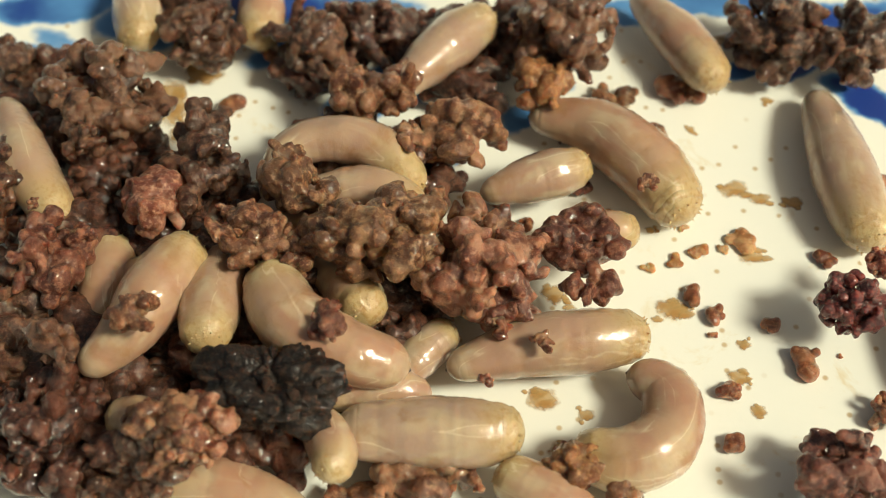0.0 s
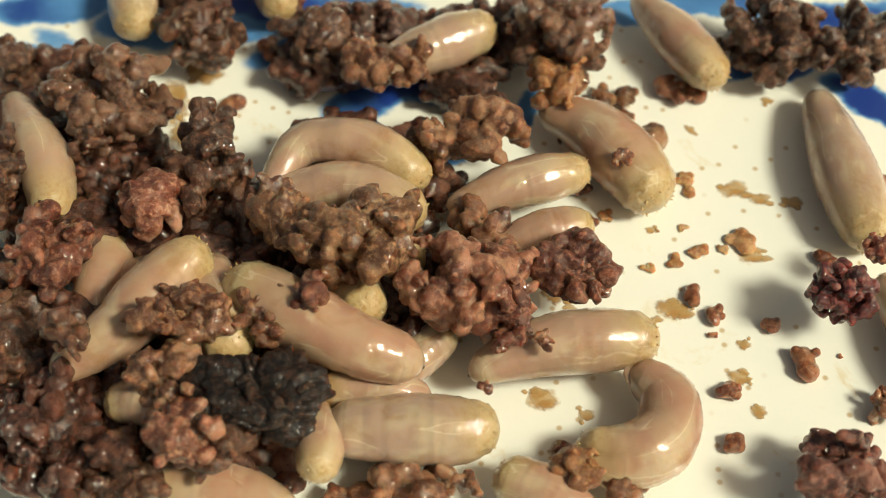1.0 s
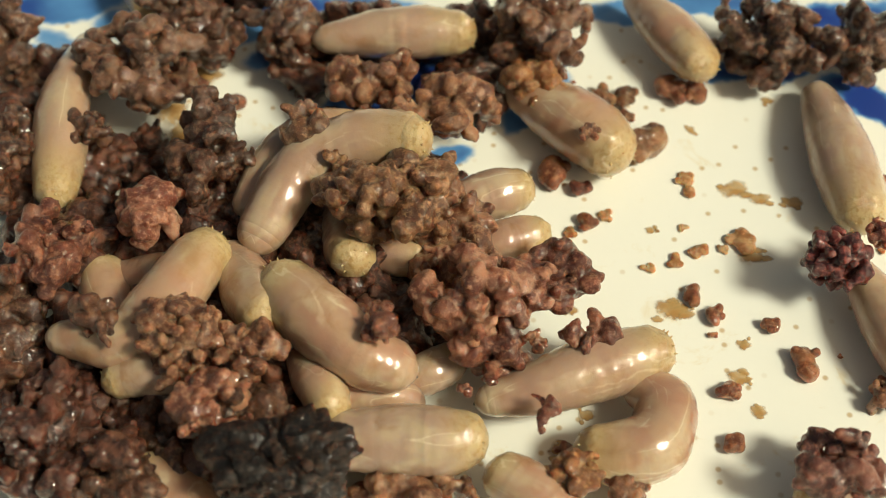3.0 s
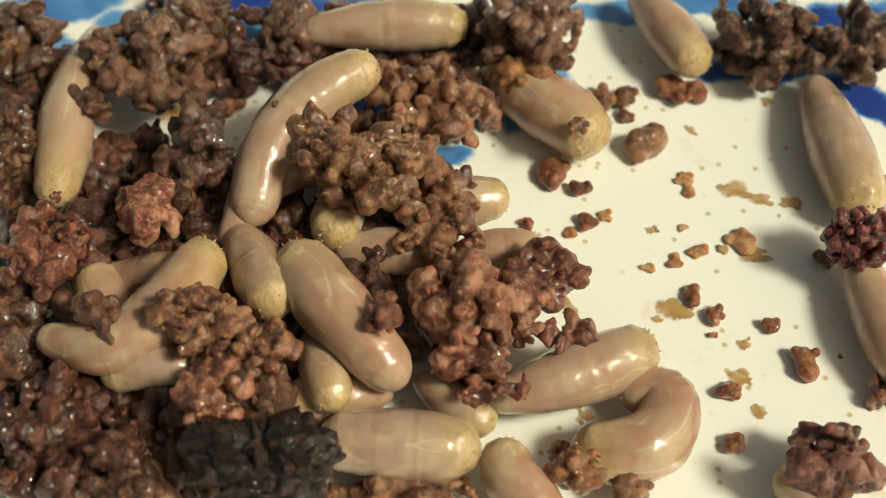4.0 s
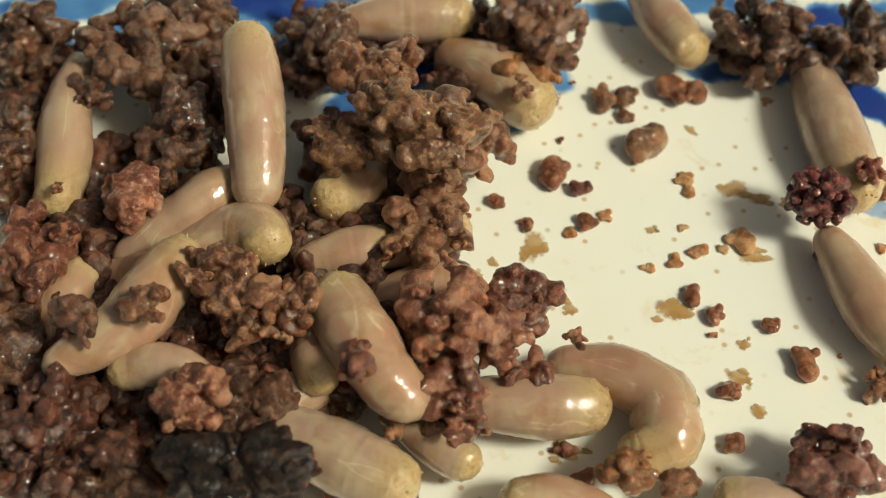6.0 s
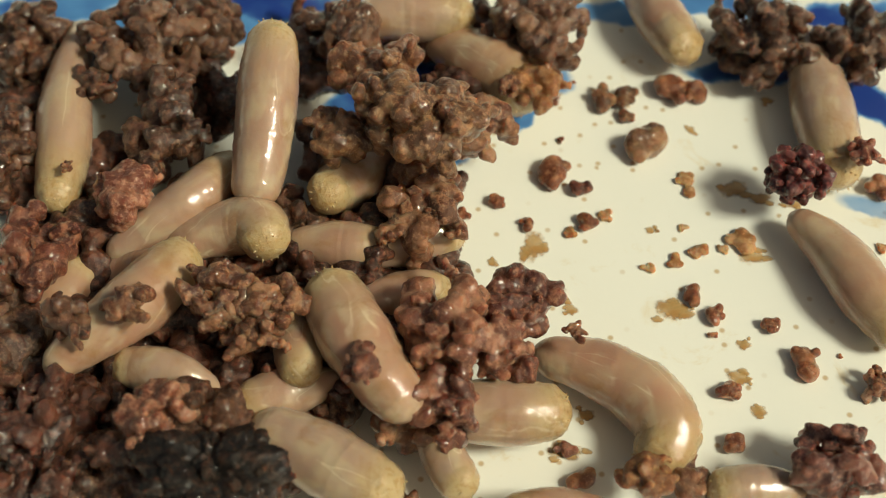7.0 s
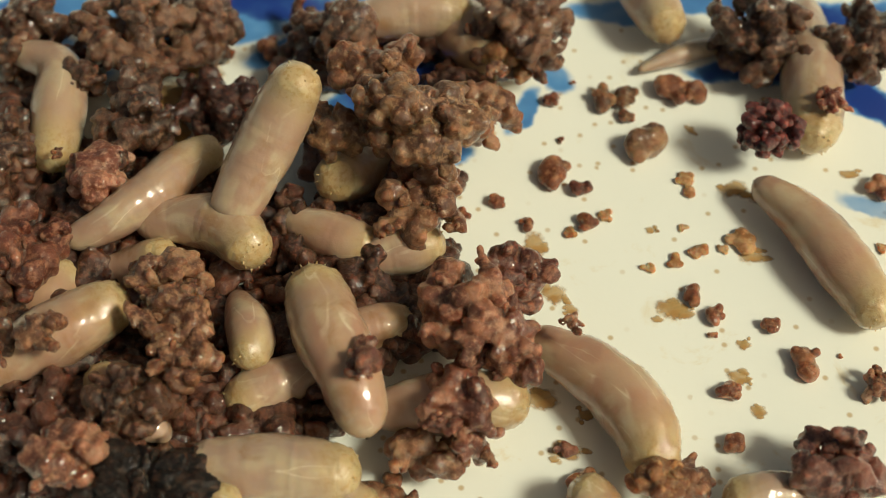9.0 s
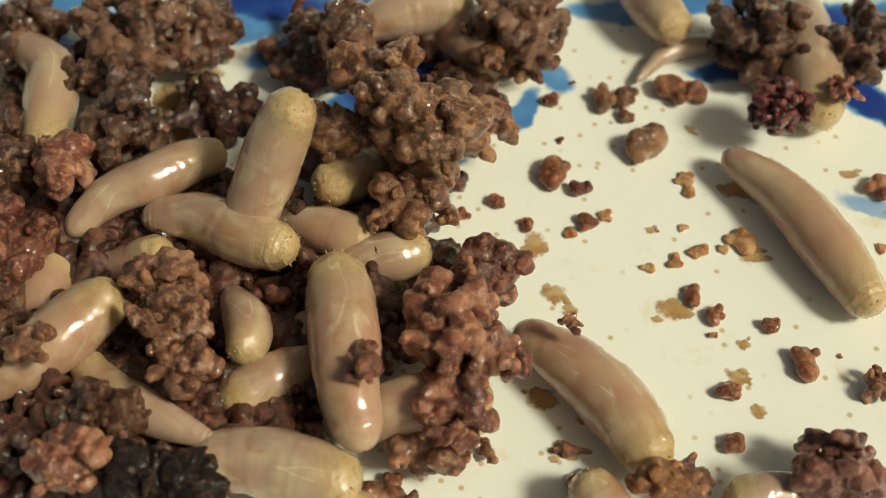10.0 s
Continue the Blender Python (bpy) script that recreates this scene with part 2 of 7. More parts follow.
MEAT = {
    "brown": meat_material("cooked_meat_brown", (0.088, 0.032, 0.016), (0.218, 0.104, 0.055), (0.38, 0.222, 0.130)),
    "olive": meat_material("cooked_meat_olive", (0.088, 0.037, 0.017), (0.215, 0.114, 0.057), (0.38, 0.232, 0.128)),
    "pink": meat_material("cooked_meat_pink", (0.150, 0.044, 0.026), (0.32, 0.145, 0.092), (0.50, 0.285, 0.195)),
    "pinkdark": meat_material("cooked_meat_rosy", (0.110, 0.035, 0.020), (0.265, 0.115, 0.070), (0.43, 0.235, 0.150)),
    "red": meat_material("cooked_meat_red", (0.080, 0.022, 0.013), (0.185, 0.070, 0.043), (0.34, 0.170, 0.108)),
    "darkred": meat_material("cooked_meat_dark", (0.022, 0.006, 0.0045), (0.056, 0.017, 0.011), (0.145, 0.060, 0.037)),
    "maroon": meat_material("cooked_meat_maroon", (0.048, 0.013, 0.010), (0.125, 0.042, 0.030), (0.27, 0.120, 0.085)),
    # brown mince at about half brightness, with shade put into its colour
    "brownshade": meat_material("cooked_meat_dusky", (0.046, 0.018, 0.009), (0.108, 0.048, 0.027), (0.22, 0.122, 0.074)),
    "crumb": meat_material("cooked_meat_crumb", (0.125, 0.040, 0.017), (0.235, 0.092, 0.042), (0.39, 0.195, 0.100)),
    "berry": meat_material("cooked_meat_berry", (0.030, 0.005, 0.006), (0.095, 0.016, 0.017), (0.24, 0.065, 0.055)),
    "amber": meat_material("cooked_meat_amber", (0.30, 0.155, 0.060), (0.46, 0.275, 0.125), (0.60, 0.41, 0.22)),
    "orange": meat_material("cooked_meat_orange", (0.17, 0.070, 0.027), (0.31, 0.150, 0.062), (0.47, 0.28, 0.135)),
    # mince darkened in colour to carry the shade in the pile's gaps
    "bedshade": meat_material("cooked_meat_bed", (0.036, 0.012, 0.007), (0.090, 0.034, 0.020), (0.19, 0.086, 0.052)),
    "char": meat_material("charred_meat", (0.005, 0.003, 0.0025), (0.016, 0.009, 0.007), (0.060, 0.030, 0.018), 0.5, 0.6),
}


# ---- building helpers ----
def part(name, bm, mat, parent, label=""):
    me = bpy.data.meshes.new(name)
    for face in bm.faces:
        face.smooth = True
    bm.to_mesh(me)
    bm.free()
    me.materials.append(mat)
    ob = new(name, me)
    ob.parent = parent
    if label:
        tagged(ob, label)
    return ob


def spot(x, y, z, turn=0):
    return pose(x * MM, y * MM, z * MM, 0, 0, turn)


def lathe(profile, around=96):
    bm = bmesh.new()
    rings = []
    for r, z in profile:
        if r == 0:
            rings.append([bm.verts.new((0, 0, z))])
        else:
            rings.append([bm.verts.new((r * math.cos(a), r * math.sin(a), z)) for a in (2 * math.pi * i / around for i in range(around))])
    for a, b in zip(rings, rings[1:]):
        for i in range(around):
            j = (i + 1) % around
            ring = [a[0], b[i], b[j]] if len(a) == 1 else [a[i], b[0], a[j]] if len(b) == 1 else [a[i], b[i], b[j], a[j]]
            bm.faces.new(ring)
    bmesh.ops.recalc_face_normals(bm, faces=bm.faces)
    return bm


# ---- setting: table and plate ----
def build_table():
    bm = bmesh.new()
    bmesh.ops.create_cube(bm, size=1)
    bmesh.ops.scale(bm, vec=(1.6, 1.2, 0.03), verts=bm.verts)
    bmesh.ops.bevel(bm, geom=bm.edges[:], offset=0.004, segments=2, affect="EDGES")
    ob = part("table", bm, table_material(), None)
    ob.location = (0, 0.1, -0.0185 - 0.015)
    return tagged(ob, "plain wooden table top under the plate", "table", kind="structure")


def build_plate():
    profile = [(0, 0), (40, 0), (66, 0), (72, 0.5), (78, 2.2), (86, 5.4), (104, 10.5), (112, 12.2), (113.4, 12.2), (113.6, 11.2), (104, 7.6), (84, 1.4), (74, -3.0),
               (62, -4.6), (60, -8.5), (56, -8.5), (54, -4.4), (0, -4.2)]
    ob = part("plate", lathe([(r * MM, z * MM) for r, z in profile], 160), glaze_material(), None)
    ob.location = (0, -0.038, 0)
    return tagged(ob, "cream glazed porcelain plate with cobalt blue brush strokes", "plate")


table = build_table()
plate = build_plate()


# ---- maggots ----
SEGMENTS = 24


def girth(s, head):
    """Share of the full radius at s along the body, tail 0 to head 1."""
    tail = 0.68 + 0.32 * math.sin(min(s / 0.38, 1) * math.pi / 2)
    taper = 1 - (1 - head) * max(0, (s - 0.45) / 0.55) ** 1.5
    return tail * taper


def crease(s, phase):
    """Shallow folds where the segments of the body meet."""
    folds = 0.0
    for i in range(1, 12):
        gap = (s - (i + 0.22 * math.sin(i * 2.3 + phase)) / 12) / 0.026
        folds += math.exp(-gap * gap) * (0.5 + 0.5 * math.sin(i * 1.7 + phase * 3))
    return 1 - 0.026 * folds


def papilla_mesh():
    bm = bmesh.new()
    bmesh.ops.create_cone(bm, cap_ends=True, segments=8, radius1=0.12 * MM, radius2=0.02 * MM, depth=0.32 * MM)
    me = bpy.data.meshes.new("papilla")
    for face in bm.faces:
        face.smooth = True
    bm.to_mesh(me)
    bm.free()
    me.materials.append(SKIN)
    return me


PAPILLA = papilla_mesh()


def maggot(label, radius, length, head=0.4, pale=None):
    """A body of rigid rings along x, each ring its own part; the tail is at ring 0."""
    thing = tagged(new("maggot"), label, "maggot", "maggots on the plate")
    thing["length"] = length
    step = length / SEGMENTS
    rng = random.Random(len(label) * 7 + int(radius * 1000) + int(length * 10))
    whim = rng.random() ** 1.5 if pale is None else pale
    seed = Vector((rng.uniform(0, 90), rng.uniform(0, 90), rng.uniform(0, 90)))
    around = 36
    for k in range(SEGMENTS):
        bm = bmesh.new()
        rings = []
        shine = []
        if k == 0:
            grid = [-0.50, -0.485, -0.45, -0.38, -0.28, -0.15, 0.0, 0.2, 0.38, 0.5, 0.9, 1.4]
        elif k == SEGMENTS - 1:
            grid = [-1.4, -0.9, -0.5, -0.25, 0.0, 0.15, 0.28, 0.38, 0.45, 0.485, 0.50]
        else:
            grid = [-1.4, -0.9, -0.5, -0.25, 0.0, 0.25, 0.5, 0.9, 1.4]
        for u in grid:
            s = (k + 0.5 + u) / SEGMENTS
            r = radius * girth(min(max(s, 0), 1), head) * crease(s, seed.x)
            over = max(0, abs(u) - 0.37)
            r *= 1 - 0.10 * over * over - 0.016 * over
            r *= 1.0 + 0.003 * math.cos(u * 2 * math.pi)
            for gap, dome, power in ((s * length, 0.70 * radius, 2.1), ((1 - s) * length, 0.9 * radius * head + 0.3, 2.0)):
                if gap < dome:
                    r *= math.sqrt(max(0.0004, 1 - (1 - max(gap, 0) / dome) ** power))
            ring = []
            for i in range(around):
                a = 2 * math.pi * i / around
                spotted = Vector((s * length, radius * math.cos(a), radius * math.sin(a)))
                bulge = 1 + 0.065 * noise.noise(spotted * 0.5 + seed) + 0.02 * noise.noise(spotted * 1.7 + seed)
                hind = math.exp(-(max(s, 0) * length / (0.75 * radius)) ** 2)  # the tail end is warty
                bulge += hind * (0.14 * noise.noise(spotted * 1.1 + seed) + 0.13 * noise.noise(spotted * 2.4 + seed))
                ring.append(bm.verts.new((u * step * MM, r * bulge * math.cos(a) * MM, r * bulge * math.sin(a) * MM * 0.97)))
                ends = min(s * length - 0.70 * radius, (1 - s) * length - 0.9 * radius * head - 0.3)
                if ends > 0:  # the skin runs on smoothly from ring to ring
                    slope = radius * (girth(min(s + 0.01, 1), head) * crease(s + 0.006, seed.x) - girth(max(s - 0.01, 0), head) * crease(s - 0.006, seed.x)) / (0.02 * length)
                    wave = 0.16 * noise.noise(Vector((spotted.x * 0.8, spotted.y * 0.8, spotted.z * 0.8)) + seed)
                    shine.append(Vector((-slope + wave, math.cos(a), math.sin(a))).normalized())
                else:
                    shine.append(Vector((0, 0, 0)))
            rings.append(ring)
        for a, b in zip(rings, rings[1:]):
            for i in range(around):
                j = (i + 1) % around
                bm.faces.new([a[i], a[j], b[j], b[i]])
        bm.faces.new(rings[0])
        bm.faces.new(rings[-1][::-1])
        bmesh.ops.recalc_face_normals(bm, faces=bm.faces)
        name = "tail_end" if k == 0 else "head_end" if k == SEGMENTS - 1 else "body_ring"
        ob = part(name, bm, SKIN, thing)
        me = ob.data
        me.normals_split_custom_set_from_vertices(shine)
        for key, kind in (("rest", "FLOAT_VECTOR"), ("along", "FLOAT"), ("whim", "FLOAT")):
            me.attributes.new(key, kind, "POINT")
        rest, along, mood = me.attributes["rest"], me.attributes["along"], me.attributes["whim"]
        for v in me.vertices:
            x = v.co.x / MM + (k + 0.5) * step
            rest.data[v.index].vector = (x + seed.x, v.co.y / MM + seed.y, v.co.z / MM + seed.z)
            along.data[v.index].value = x / length
            mood.data[v.index].value = whim
        if k == SEGMENTS - 1:
            hook = bmesh.new()
            m = Matrix.Translation((0.50 * step * MM, 0, -0.02 * radius * MM)) @ pose(0, 0, 0, 0, 90, 0)
            bmesh.ops.create_cone(hook, cap_ends=True, segments=8, radius1=0.10 * radius * MM, radius2=0.03 * radius * MM, depth=0.3 * step * MM, matrix=m)
            part("mouth_hook", hook, HOOK, ob, "small black mouth hook")
        if k == 0:
            for i in range(12):  # fleshy points round the blunt tail
                a = 2 * math.pi * (i + rng.uniform(-0.3, 0.3)) / 12
                size = radius * rng.uniform(0.25, 0.6)
                m = Matrix.Translation(((-0.5 * step + 0.17 * radius) * MM, 0.50 * radius * math.cos(a) * MM, 0.49 * radius * math.sin(a) * MM))
                m = m @ Vector((-0.9, math.cos(a), math.sin(a))).to_track_quat("Z", "Y").to_matrix().to_4x4()
                point = new("papilla", PAPILLA)
                point.parent = ob
                point.matrix_basis = m @ Matrix.Scale(size, 4)
    return thing


SPINES = {}


def at(thing, t, *points):
    """Where the middle line of a maggot runs at t seconds, tail first, in millimetres."""
    SPINES.setdefault(thing, []).append((t, [Vector(p) for p in points]))


def curve_points(points, count):
    """Even steps along a smooth curve through the points."""
    pts = [points[0] * 2 - points[1], *points, points[-1] * 2 - points[-2]]
    fine = []
    for a, b, c, d in zip(pts, pts[1:], pts[2:], pts[3:]):
        for i in range(16):
            u = i / 16
            fine.append(0.5 * (2 * b + (c - a) * u + (2 * a - 5 * b + 4 * c - d) * u * u + (3 * b - a - 3 * c + d) * u ** 3))
    fine.append(points[-1].copy())
    reach = [0.0]
    for a, b in zip(fine, fine[1:]):
        reach.append(reach[-1] + (b - a).length)
    made, j = [], 0
    for i in range(count):
        want = reach[-1] * i / (count - 1)
        while j < len(fine) - 2 and reach[j + 1] < want:
            j += 1
        u = (want - reach[j]) / max(reach[j + 1] - reach[j], 1e-9)
        made.append(fine[j].lerp(fine[j + 1], u))
    return made


def crawl(thing, rows):
    """Keys the maggot and each of its rings along its middle line."""
    rings = [o for o in thing.children]
    rings.sort(key=lambda o: o.name)
    rings = [o for o in rings if o.name.startswith("tail")] + [o for o in rings if o.name.startswith("body")] + [o for o in rings if o.name.startswith("head")]
    whole, single = [], [[] for _ in rings]
    length = thing["length"]
    for t, points in rows:
        reach = sum((b - a).length for a, b in zip(points, points[1:]))
        if reach < 0.84 * length:  # the hidden front part goes on under the pile
            ahead = (points[-1] - points[-2]).normalized()
            end = points[-1] + ahead * (0.84 * length - reach)
            end.z = max(1.6, min(end.z, points[-1].z - 0.6))
            points = [*points, end]
        joints = curve_points(points, SEGMENTS + 1)
        middle = sum(joints, Vector()) / len(joints)
        whole.append((t, Matrix.Translation(middle * MM)))
        for k, (a, b) in enumerate(zip(joints, joints[1:])):
            x = (b - a).normalized()
            before, after = joints[max(k - 1, 0)], joints[min(k + 2, SEGMENTS)]
            x = (x + (after - before).normalized()).normalized()
            y = Vector((0, 0, 1)).cross(x).normalized()
            turn = Matrix((x, y, x.cross(y))).transposed().to_4x4()
            single[k].append((t, Matrix.Translation(((a + b) / 2 - middle) * MM) @ turn))
    walk(thing, whole)
    for ring, keys in zip(rings, single):
        walk(ring, keys)


# ---- minced meat ----
def ripple(rs, shape, cell, pitch):
    """Smooth random values from -1 to 1 over a grid, with bumps of that pitch in millimetres."""
    out = rs.uniform(-1, 1, [int(n * cell / pitch) + 2 for n in shape])
    for axis, n in enumerate(shape):
        u = np.arange(n) * cell / pitch
        i = np.floor(u).astype(int)
        f = (u - i) ** 2 * (3 - 2 * (u - i))
        f = f.reshape([-1 if k == axis else 1 for k in range(3)])
        out = np.take(out, i, axis) * (1 - f) + np.take(out, i + 1, axis) * f
    return out


def fused(balls, cell, ragged=1.0):
    """The common skin of many soft, stretched nodules (x, y, z, r, tone), drawn where their fields add up, as a mesh in millimetres."""
    rs = np.random.RandomState(int(abs(balls[-1][0] * 1e4)) % 100000 + len(balls))
    low = np.array([min(b[k] - 2.4 * b[3] for b in balls) for k in range(3)]) - 2 * cell
    high = np.array([max(b[k] + 2.4 * b[3] for b in balls) for k in range(3)]) + 2 * cell
    shape = np.ceil((high - low) / cell).astype(int) + 1
    field = np.zeros(shape)
    hue = np.zeros(shape)
    axes = [low[k] + cell * np.arange(shape[k]) for k in range(3)]
    for x, y, z, r, tone in balls:
        way = rs.normal(size=3)
        way /= np.linalg.norm(way)
        pull = rs.uniform(0.72, 1.0 + 0.62 * ragged) ** ragged  # nodules are squat or drawn out along one way
        slim = pull ** -0.4
        wide = 1.46 * r * slim
        far = wide * max(1.0, pull / slim)
        cut = []
        for k, m in enumerate((x, y, z)):
            first = max(0, int((m - far - low[k]) / cell))
            cut.append(slice(first, min(shape[k], int((m + far - low[k]) / cell) + 2)))
        dx, dy, dz = axes[0][cut[0]][:, None, None] - x, axes[1][cut[1]][None, :, None] - y, axes[2][cut[2]][None, None, :] - z
        along = dx * way[0] + dy * way[1] + dz * way[2]
        d = dx ** 2 + dy ** 2 + dz ** 2 + along ** 2 * ((slim / pull) ** 2 - 1)
        w = np.maximum(0, 1 - d / wide ** 2) ** 2
        field[cut[0], cut[1], cut[2]] += w
        hue[cut[0], cut[1], cut[2]] += w * tone
    if ragged:
        fine = 1 - 2 * np.abs(ripple(rs, shape, cell, 0.42))
        field *= np.maximum(0.12, 1 + ragged * (0.42 * ripple(rs, shape, cell, 0.85) + 0.30 * fine + 0.22 * ripple(rs, shape, cell, 0.24)))
    level = 0.285
    field -= level
    solid = field > 0
    # one vertex in each cell that the skin crosses, at the mean of its crossings
    total = np.zeros(tuple(shape - 1) + (3,))
    hits = np.zeros(tuple(shape - 1))
    corner = [(i, j, k) for i in (0, 1) for j in (0, 1) for k in (0, 1)]
    def view(grid, o):
        return grid[o[0]:shape[0] - 1 + o[0], o[1]:shape[1] - 1 + o[1], o[2]:shape[2] - 1 + o[2]]
    for a in corner:
        for axis in range(3):
            if a[axis]:
                continue
            b = tuple(1 if k == axis else a[k] for k in range(3))
            fa, fb = view(field, a), view(field, b)
            cross = (fa > 0) != (fb > 0)
            t = np.where(cross, fa / np.where(cross, fa - fb, 1), 0)
            for k in range(3):
                total[..., k] += np.where(cross, t if k == axis else a[k], 0)
            hits += cross
    cells = np.argwhere(hits > 0)
    number = np.full(tuple(shape - 1), -1)
    number[hits > 0] = np.arange(len(cells))
    points = low + cell * (cells + total[hits > 0] / hits[hits > 0][:, None])
    tones = hue[tuple(cells.T)] / np.maximum(field[tuple(cells.T)] + level, 1e-4)
    quads = []
    for axis in range(3):
        u, v = [k for k in range(3) if k != axis]
        step = [0, 0, 0]
        step[axis] = 1
        here = solid[:shape[0] - step[0], :shape[1] - step[1], :shape[2] - step[2]]
        there = solid[step[0]:, step[1]:, step[2]:]
        for flip, where in ((False, here & ~there), (True, ~here & there)):
            e = np.argwhere(where)
            e = e[(e[:, u] > 0) & (e[:, v] > 0)]
            ring = []
            for du, dv in ((1, 1), (0, 1), (0, 0), (1, 0)):
                q = e.copy()
                q[:, u] -= du
                q[:, v] -= dv
                ring.append(number[tuple(q.T)])
            face = np.stack(ring, axis=1)
            if flip != (axis == 1):
                face = face[:, ::-1]
            quads.append(face)
    return points, np.concatenate(quads), np.clip(tones, 0, 1)


def held(balls):
    """The nodules that hang together in larger lumps; loose ones fall off."""
    p = np.array(balls)
    gap = np.linalg.norm(p[:, None, :3] - p[None, :, :3], axis=2)
    touch = gap < 0.95 * (p[:, None, 3] + p[None, :, 3])
    left = np.ones(len(p), bool)
    out = []
    while left.any():
        group = np.zeros(len(p), bool)
        group[np.argmax(left)] = True
        size = 0
        while group.sum() > size:
            size = group.sum()
            group = touch[group].any(axis=0)
        left &= ~group
        if size >= 0.15 * len(p):
            out += [balls[i] for i in np.flatnonzero(group)]
    return out


def lump(rng, a, b, c, cell, rough=1.0, arms=0, ragged=1.0):
    """A crumbly lump of half sizes a, b, c: nodules of many sizes stuck together, with clefts, holes and ragged arms."""
    seed = Vector((rng.uniform(0, 90), rng.uniform(0, 90), rng.uniform(0, 90)))
    small, size = min(a, b, c), max(a, b, c)
    scale = min(1.0, 0.22 + size / 2.4)
    balls = [(0, 0, 0, 0.62 * small, 0.4)]
    for _ in range(int(3 + 2 * size)):
        d = Vector((rng.gauss(0, 1), rng.gauss(0, 1), rng.gauss(0, 0.6))).normalized() * rng.uniform(0.25, 0.62)
        balls.append((d.x * a, d.y * b, d.z * c, rng.uniform(0.25, 0.42) * small, rng.random()))
    wanted, tries = int(8 + min(560, 10 * (a * b + b * c + a * c))), 0
    while wanted > 0 and tries < 4000:
        tries += 1
        d = Vector((rng.gauss(0, 1), rng.gauss(0, 1), rng.gauss(0, 1))).normalized()
        lobe = 1 + rough * (0.66 * noise.noise(d * 1.5 + seed) + 0.26 * noise.noise(d * 3.3 + seed))
        p = Vector((d.x * a, d.y * b, d.z * c)) * lobe * rng.uniform(0.5, 1.0) ** 0.6
        if rough > 0.5 and noise.noise(p * 0.55 + seed * 2) < -0.06:
            continue
        wanted -= 1
        r = rng.triangular(0.17, 0.74, 0.33) * scale * (0.4 + 0.6 * min(1, ragged + rough / 2))
        balls.append((p.x, p.y, p.z, r, min(1, max(0, rng.gauss(0.45, 0.27) + 0.5 * noise.noise(p * 0.5 + seed)))))
    for _ in range(arms):
        turn = rng.uniform(0, 2 * math.pi)
        way = Vector((math.cos(turn), math.sin(turn), rng.uniform(-0.35, 0.6)))
        here = Vector((way.x * a, way.y * b, way.z * c)) * 0.78
        r = rng.uniform(0.34, 0.52) * scale
        for _ in range(rng.randint(3, 6)):
            balls.append((here.x, here.y, here.z, r * rng.uniform(0.8, 1.15), rng.random()))
            side = Vector((rng.gauss(0, 1), rng.gauss(0, 1), rng.gauss(0, 1))) * r * 0.6
            balls.append((here.x + side.x, here.y + side.y, here.z + side.z, r * rng.uniform(0.5, 0.85), rng.random()))
            way = (way + 0.6 * Vector((rng.gauss(0, 1), rng.gauss(0, 1), rng.gauss(-0.2, 0.7)))).normalized()
            here = here + way * r * 1.1
            r *= rng.uniform(0.80, 1.0)
    points, quads, tones = fused(held(balls) if ragged > 0.4 else balls, cell, ragged)
    me = bpy.data.meshes.new("core")
    out = []
    for p in points:
        v = Vector(p)
        out.append((v + noise.noise_vector(v * 1.6 + seed) * 0.12 + noise.noise_vector(v * 4.0 + seed) * 0.05) * MM)
    me.from_pydata(out, [], quads.tolist())
    me.polygons.foreach_set("use_smooth", [True] * len(me.polygons))
    tint = me.attributes.new("tint", "FLOAT", "POINT")
    tint.data.foreach_set("value", tones)
    me.update()
    return me


def slab(rng, a, b, c):
    """A broken boxy piece of charred crust with a wrinkled, pitted skin."""
    bm = bmesh.new()
    bmesh.ops.create_icosphere(bm, subdivisions=6, radius=1)
    seed = Vector((rng.uniform(0, 90), rng.uniform(0, 90), rng.uniform(0, 90)))
    for v in bm.verts:
        d = v.co.normalized()
        boxy = (abs(d.x) ** 2.4 + abs(d.y) ** 2.4 + abs(d.z) ** 2.4) ** (-1 / 2.4)
        p = Vector((d.x * a, d.y * b, d.z * c)) * boxy
        p *= 1 + 0.42 * noise.noise(d * 1.5 + seed) + 0.18 * noise.noise(d * 3.3 + seed)
        crease = abs(noise.noise(p * 0.55 + seed))
        p += p.normalized() * (-0.5 * max(0, 0.16 - crease) / 0.16 * 0.9 + 0.20 * noise.noise(p * 1.5 + seed) + 0.20 * noise.noise(p * 3.2 + seed) + 0.09 * noise.noise(p * 7 + seed))
        v.co = p * MM
    return bm


def grain_mesh(seed_number):
    rng = random.Random(seed_number)
    bm = bmesh.new()
    bmesh.ops.create_icosphere(bm, subdivisions=3, radius=1)
    seed = Vector((rng.uniform(0, 90), rng.uniform(0, 90), rng.uniform(0, 90)))
    for v in bm.verts:
        d = v.co.normalized()
        v.co = d * (0.92 + 0.42 * noise.noise(d * 1.1 + seed) + 0.26 * noise.noise(d * 2.2 + seed) + 0.06 * noise.noise(d * 4.6 + seed)) * MM
    me = bpy.data.meshes.new("meat_grain")
    for face in bm.faces:
        face.smooth = True
    bm.to_mesh(me)
    bm.free()
    me.attributes.new("tint", "FLOAT", "POINT").data.foreach_set("value", [0.5] * len(me.vertices))
    return me


GRAINS = {}


def grain(tone, kind):
    if (tone, kind) not in GRAINS:
        me = grain_mesh(100 + kind)
        me.materials.append(MEAT[tone])
        GRAINS[tone, kind] = me
    return GRAINS[tone, kind]


COUNT = [0]


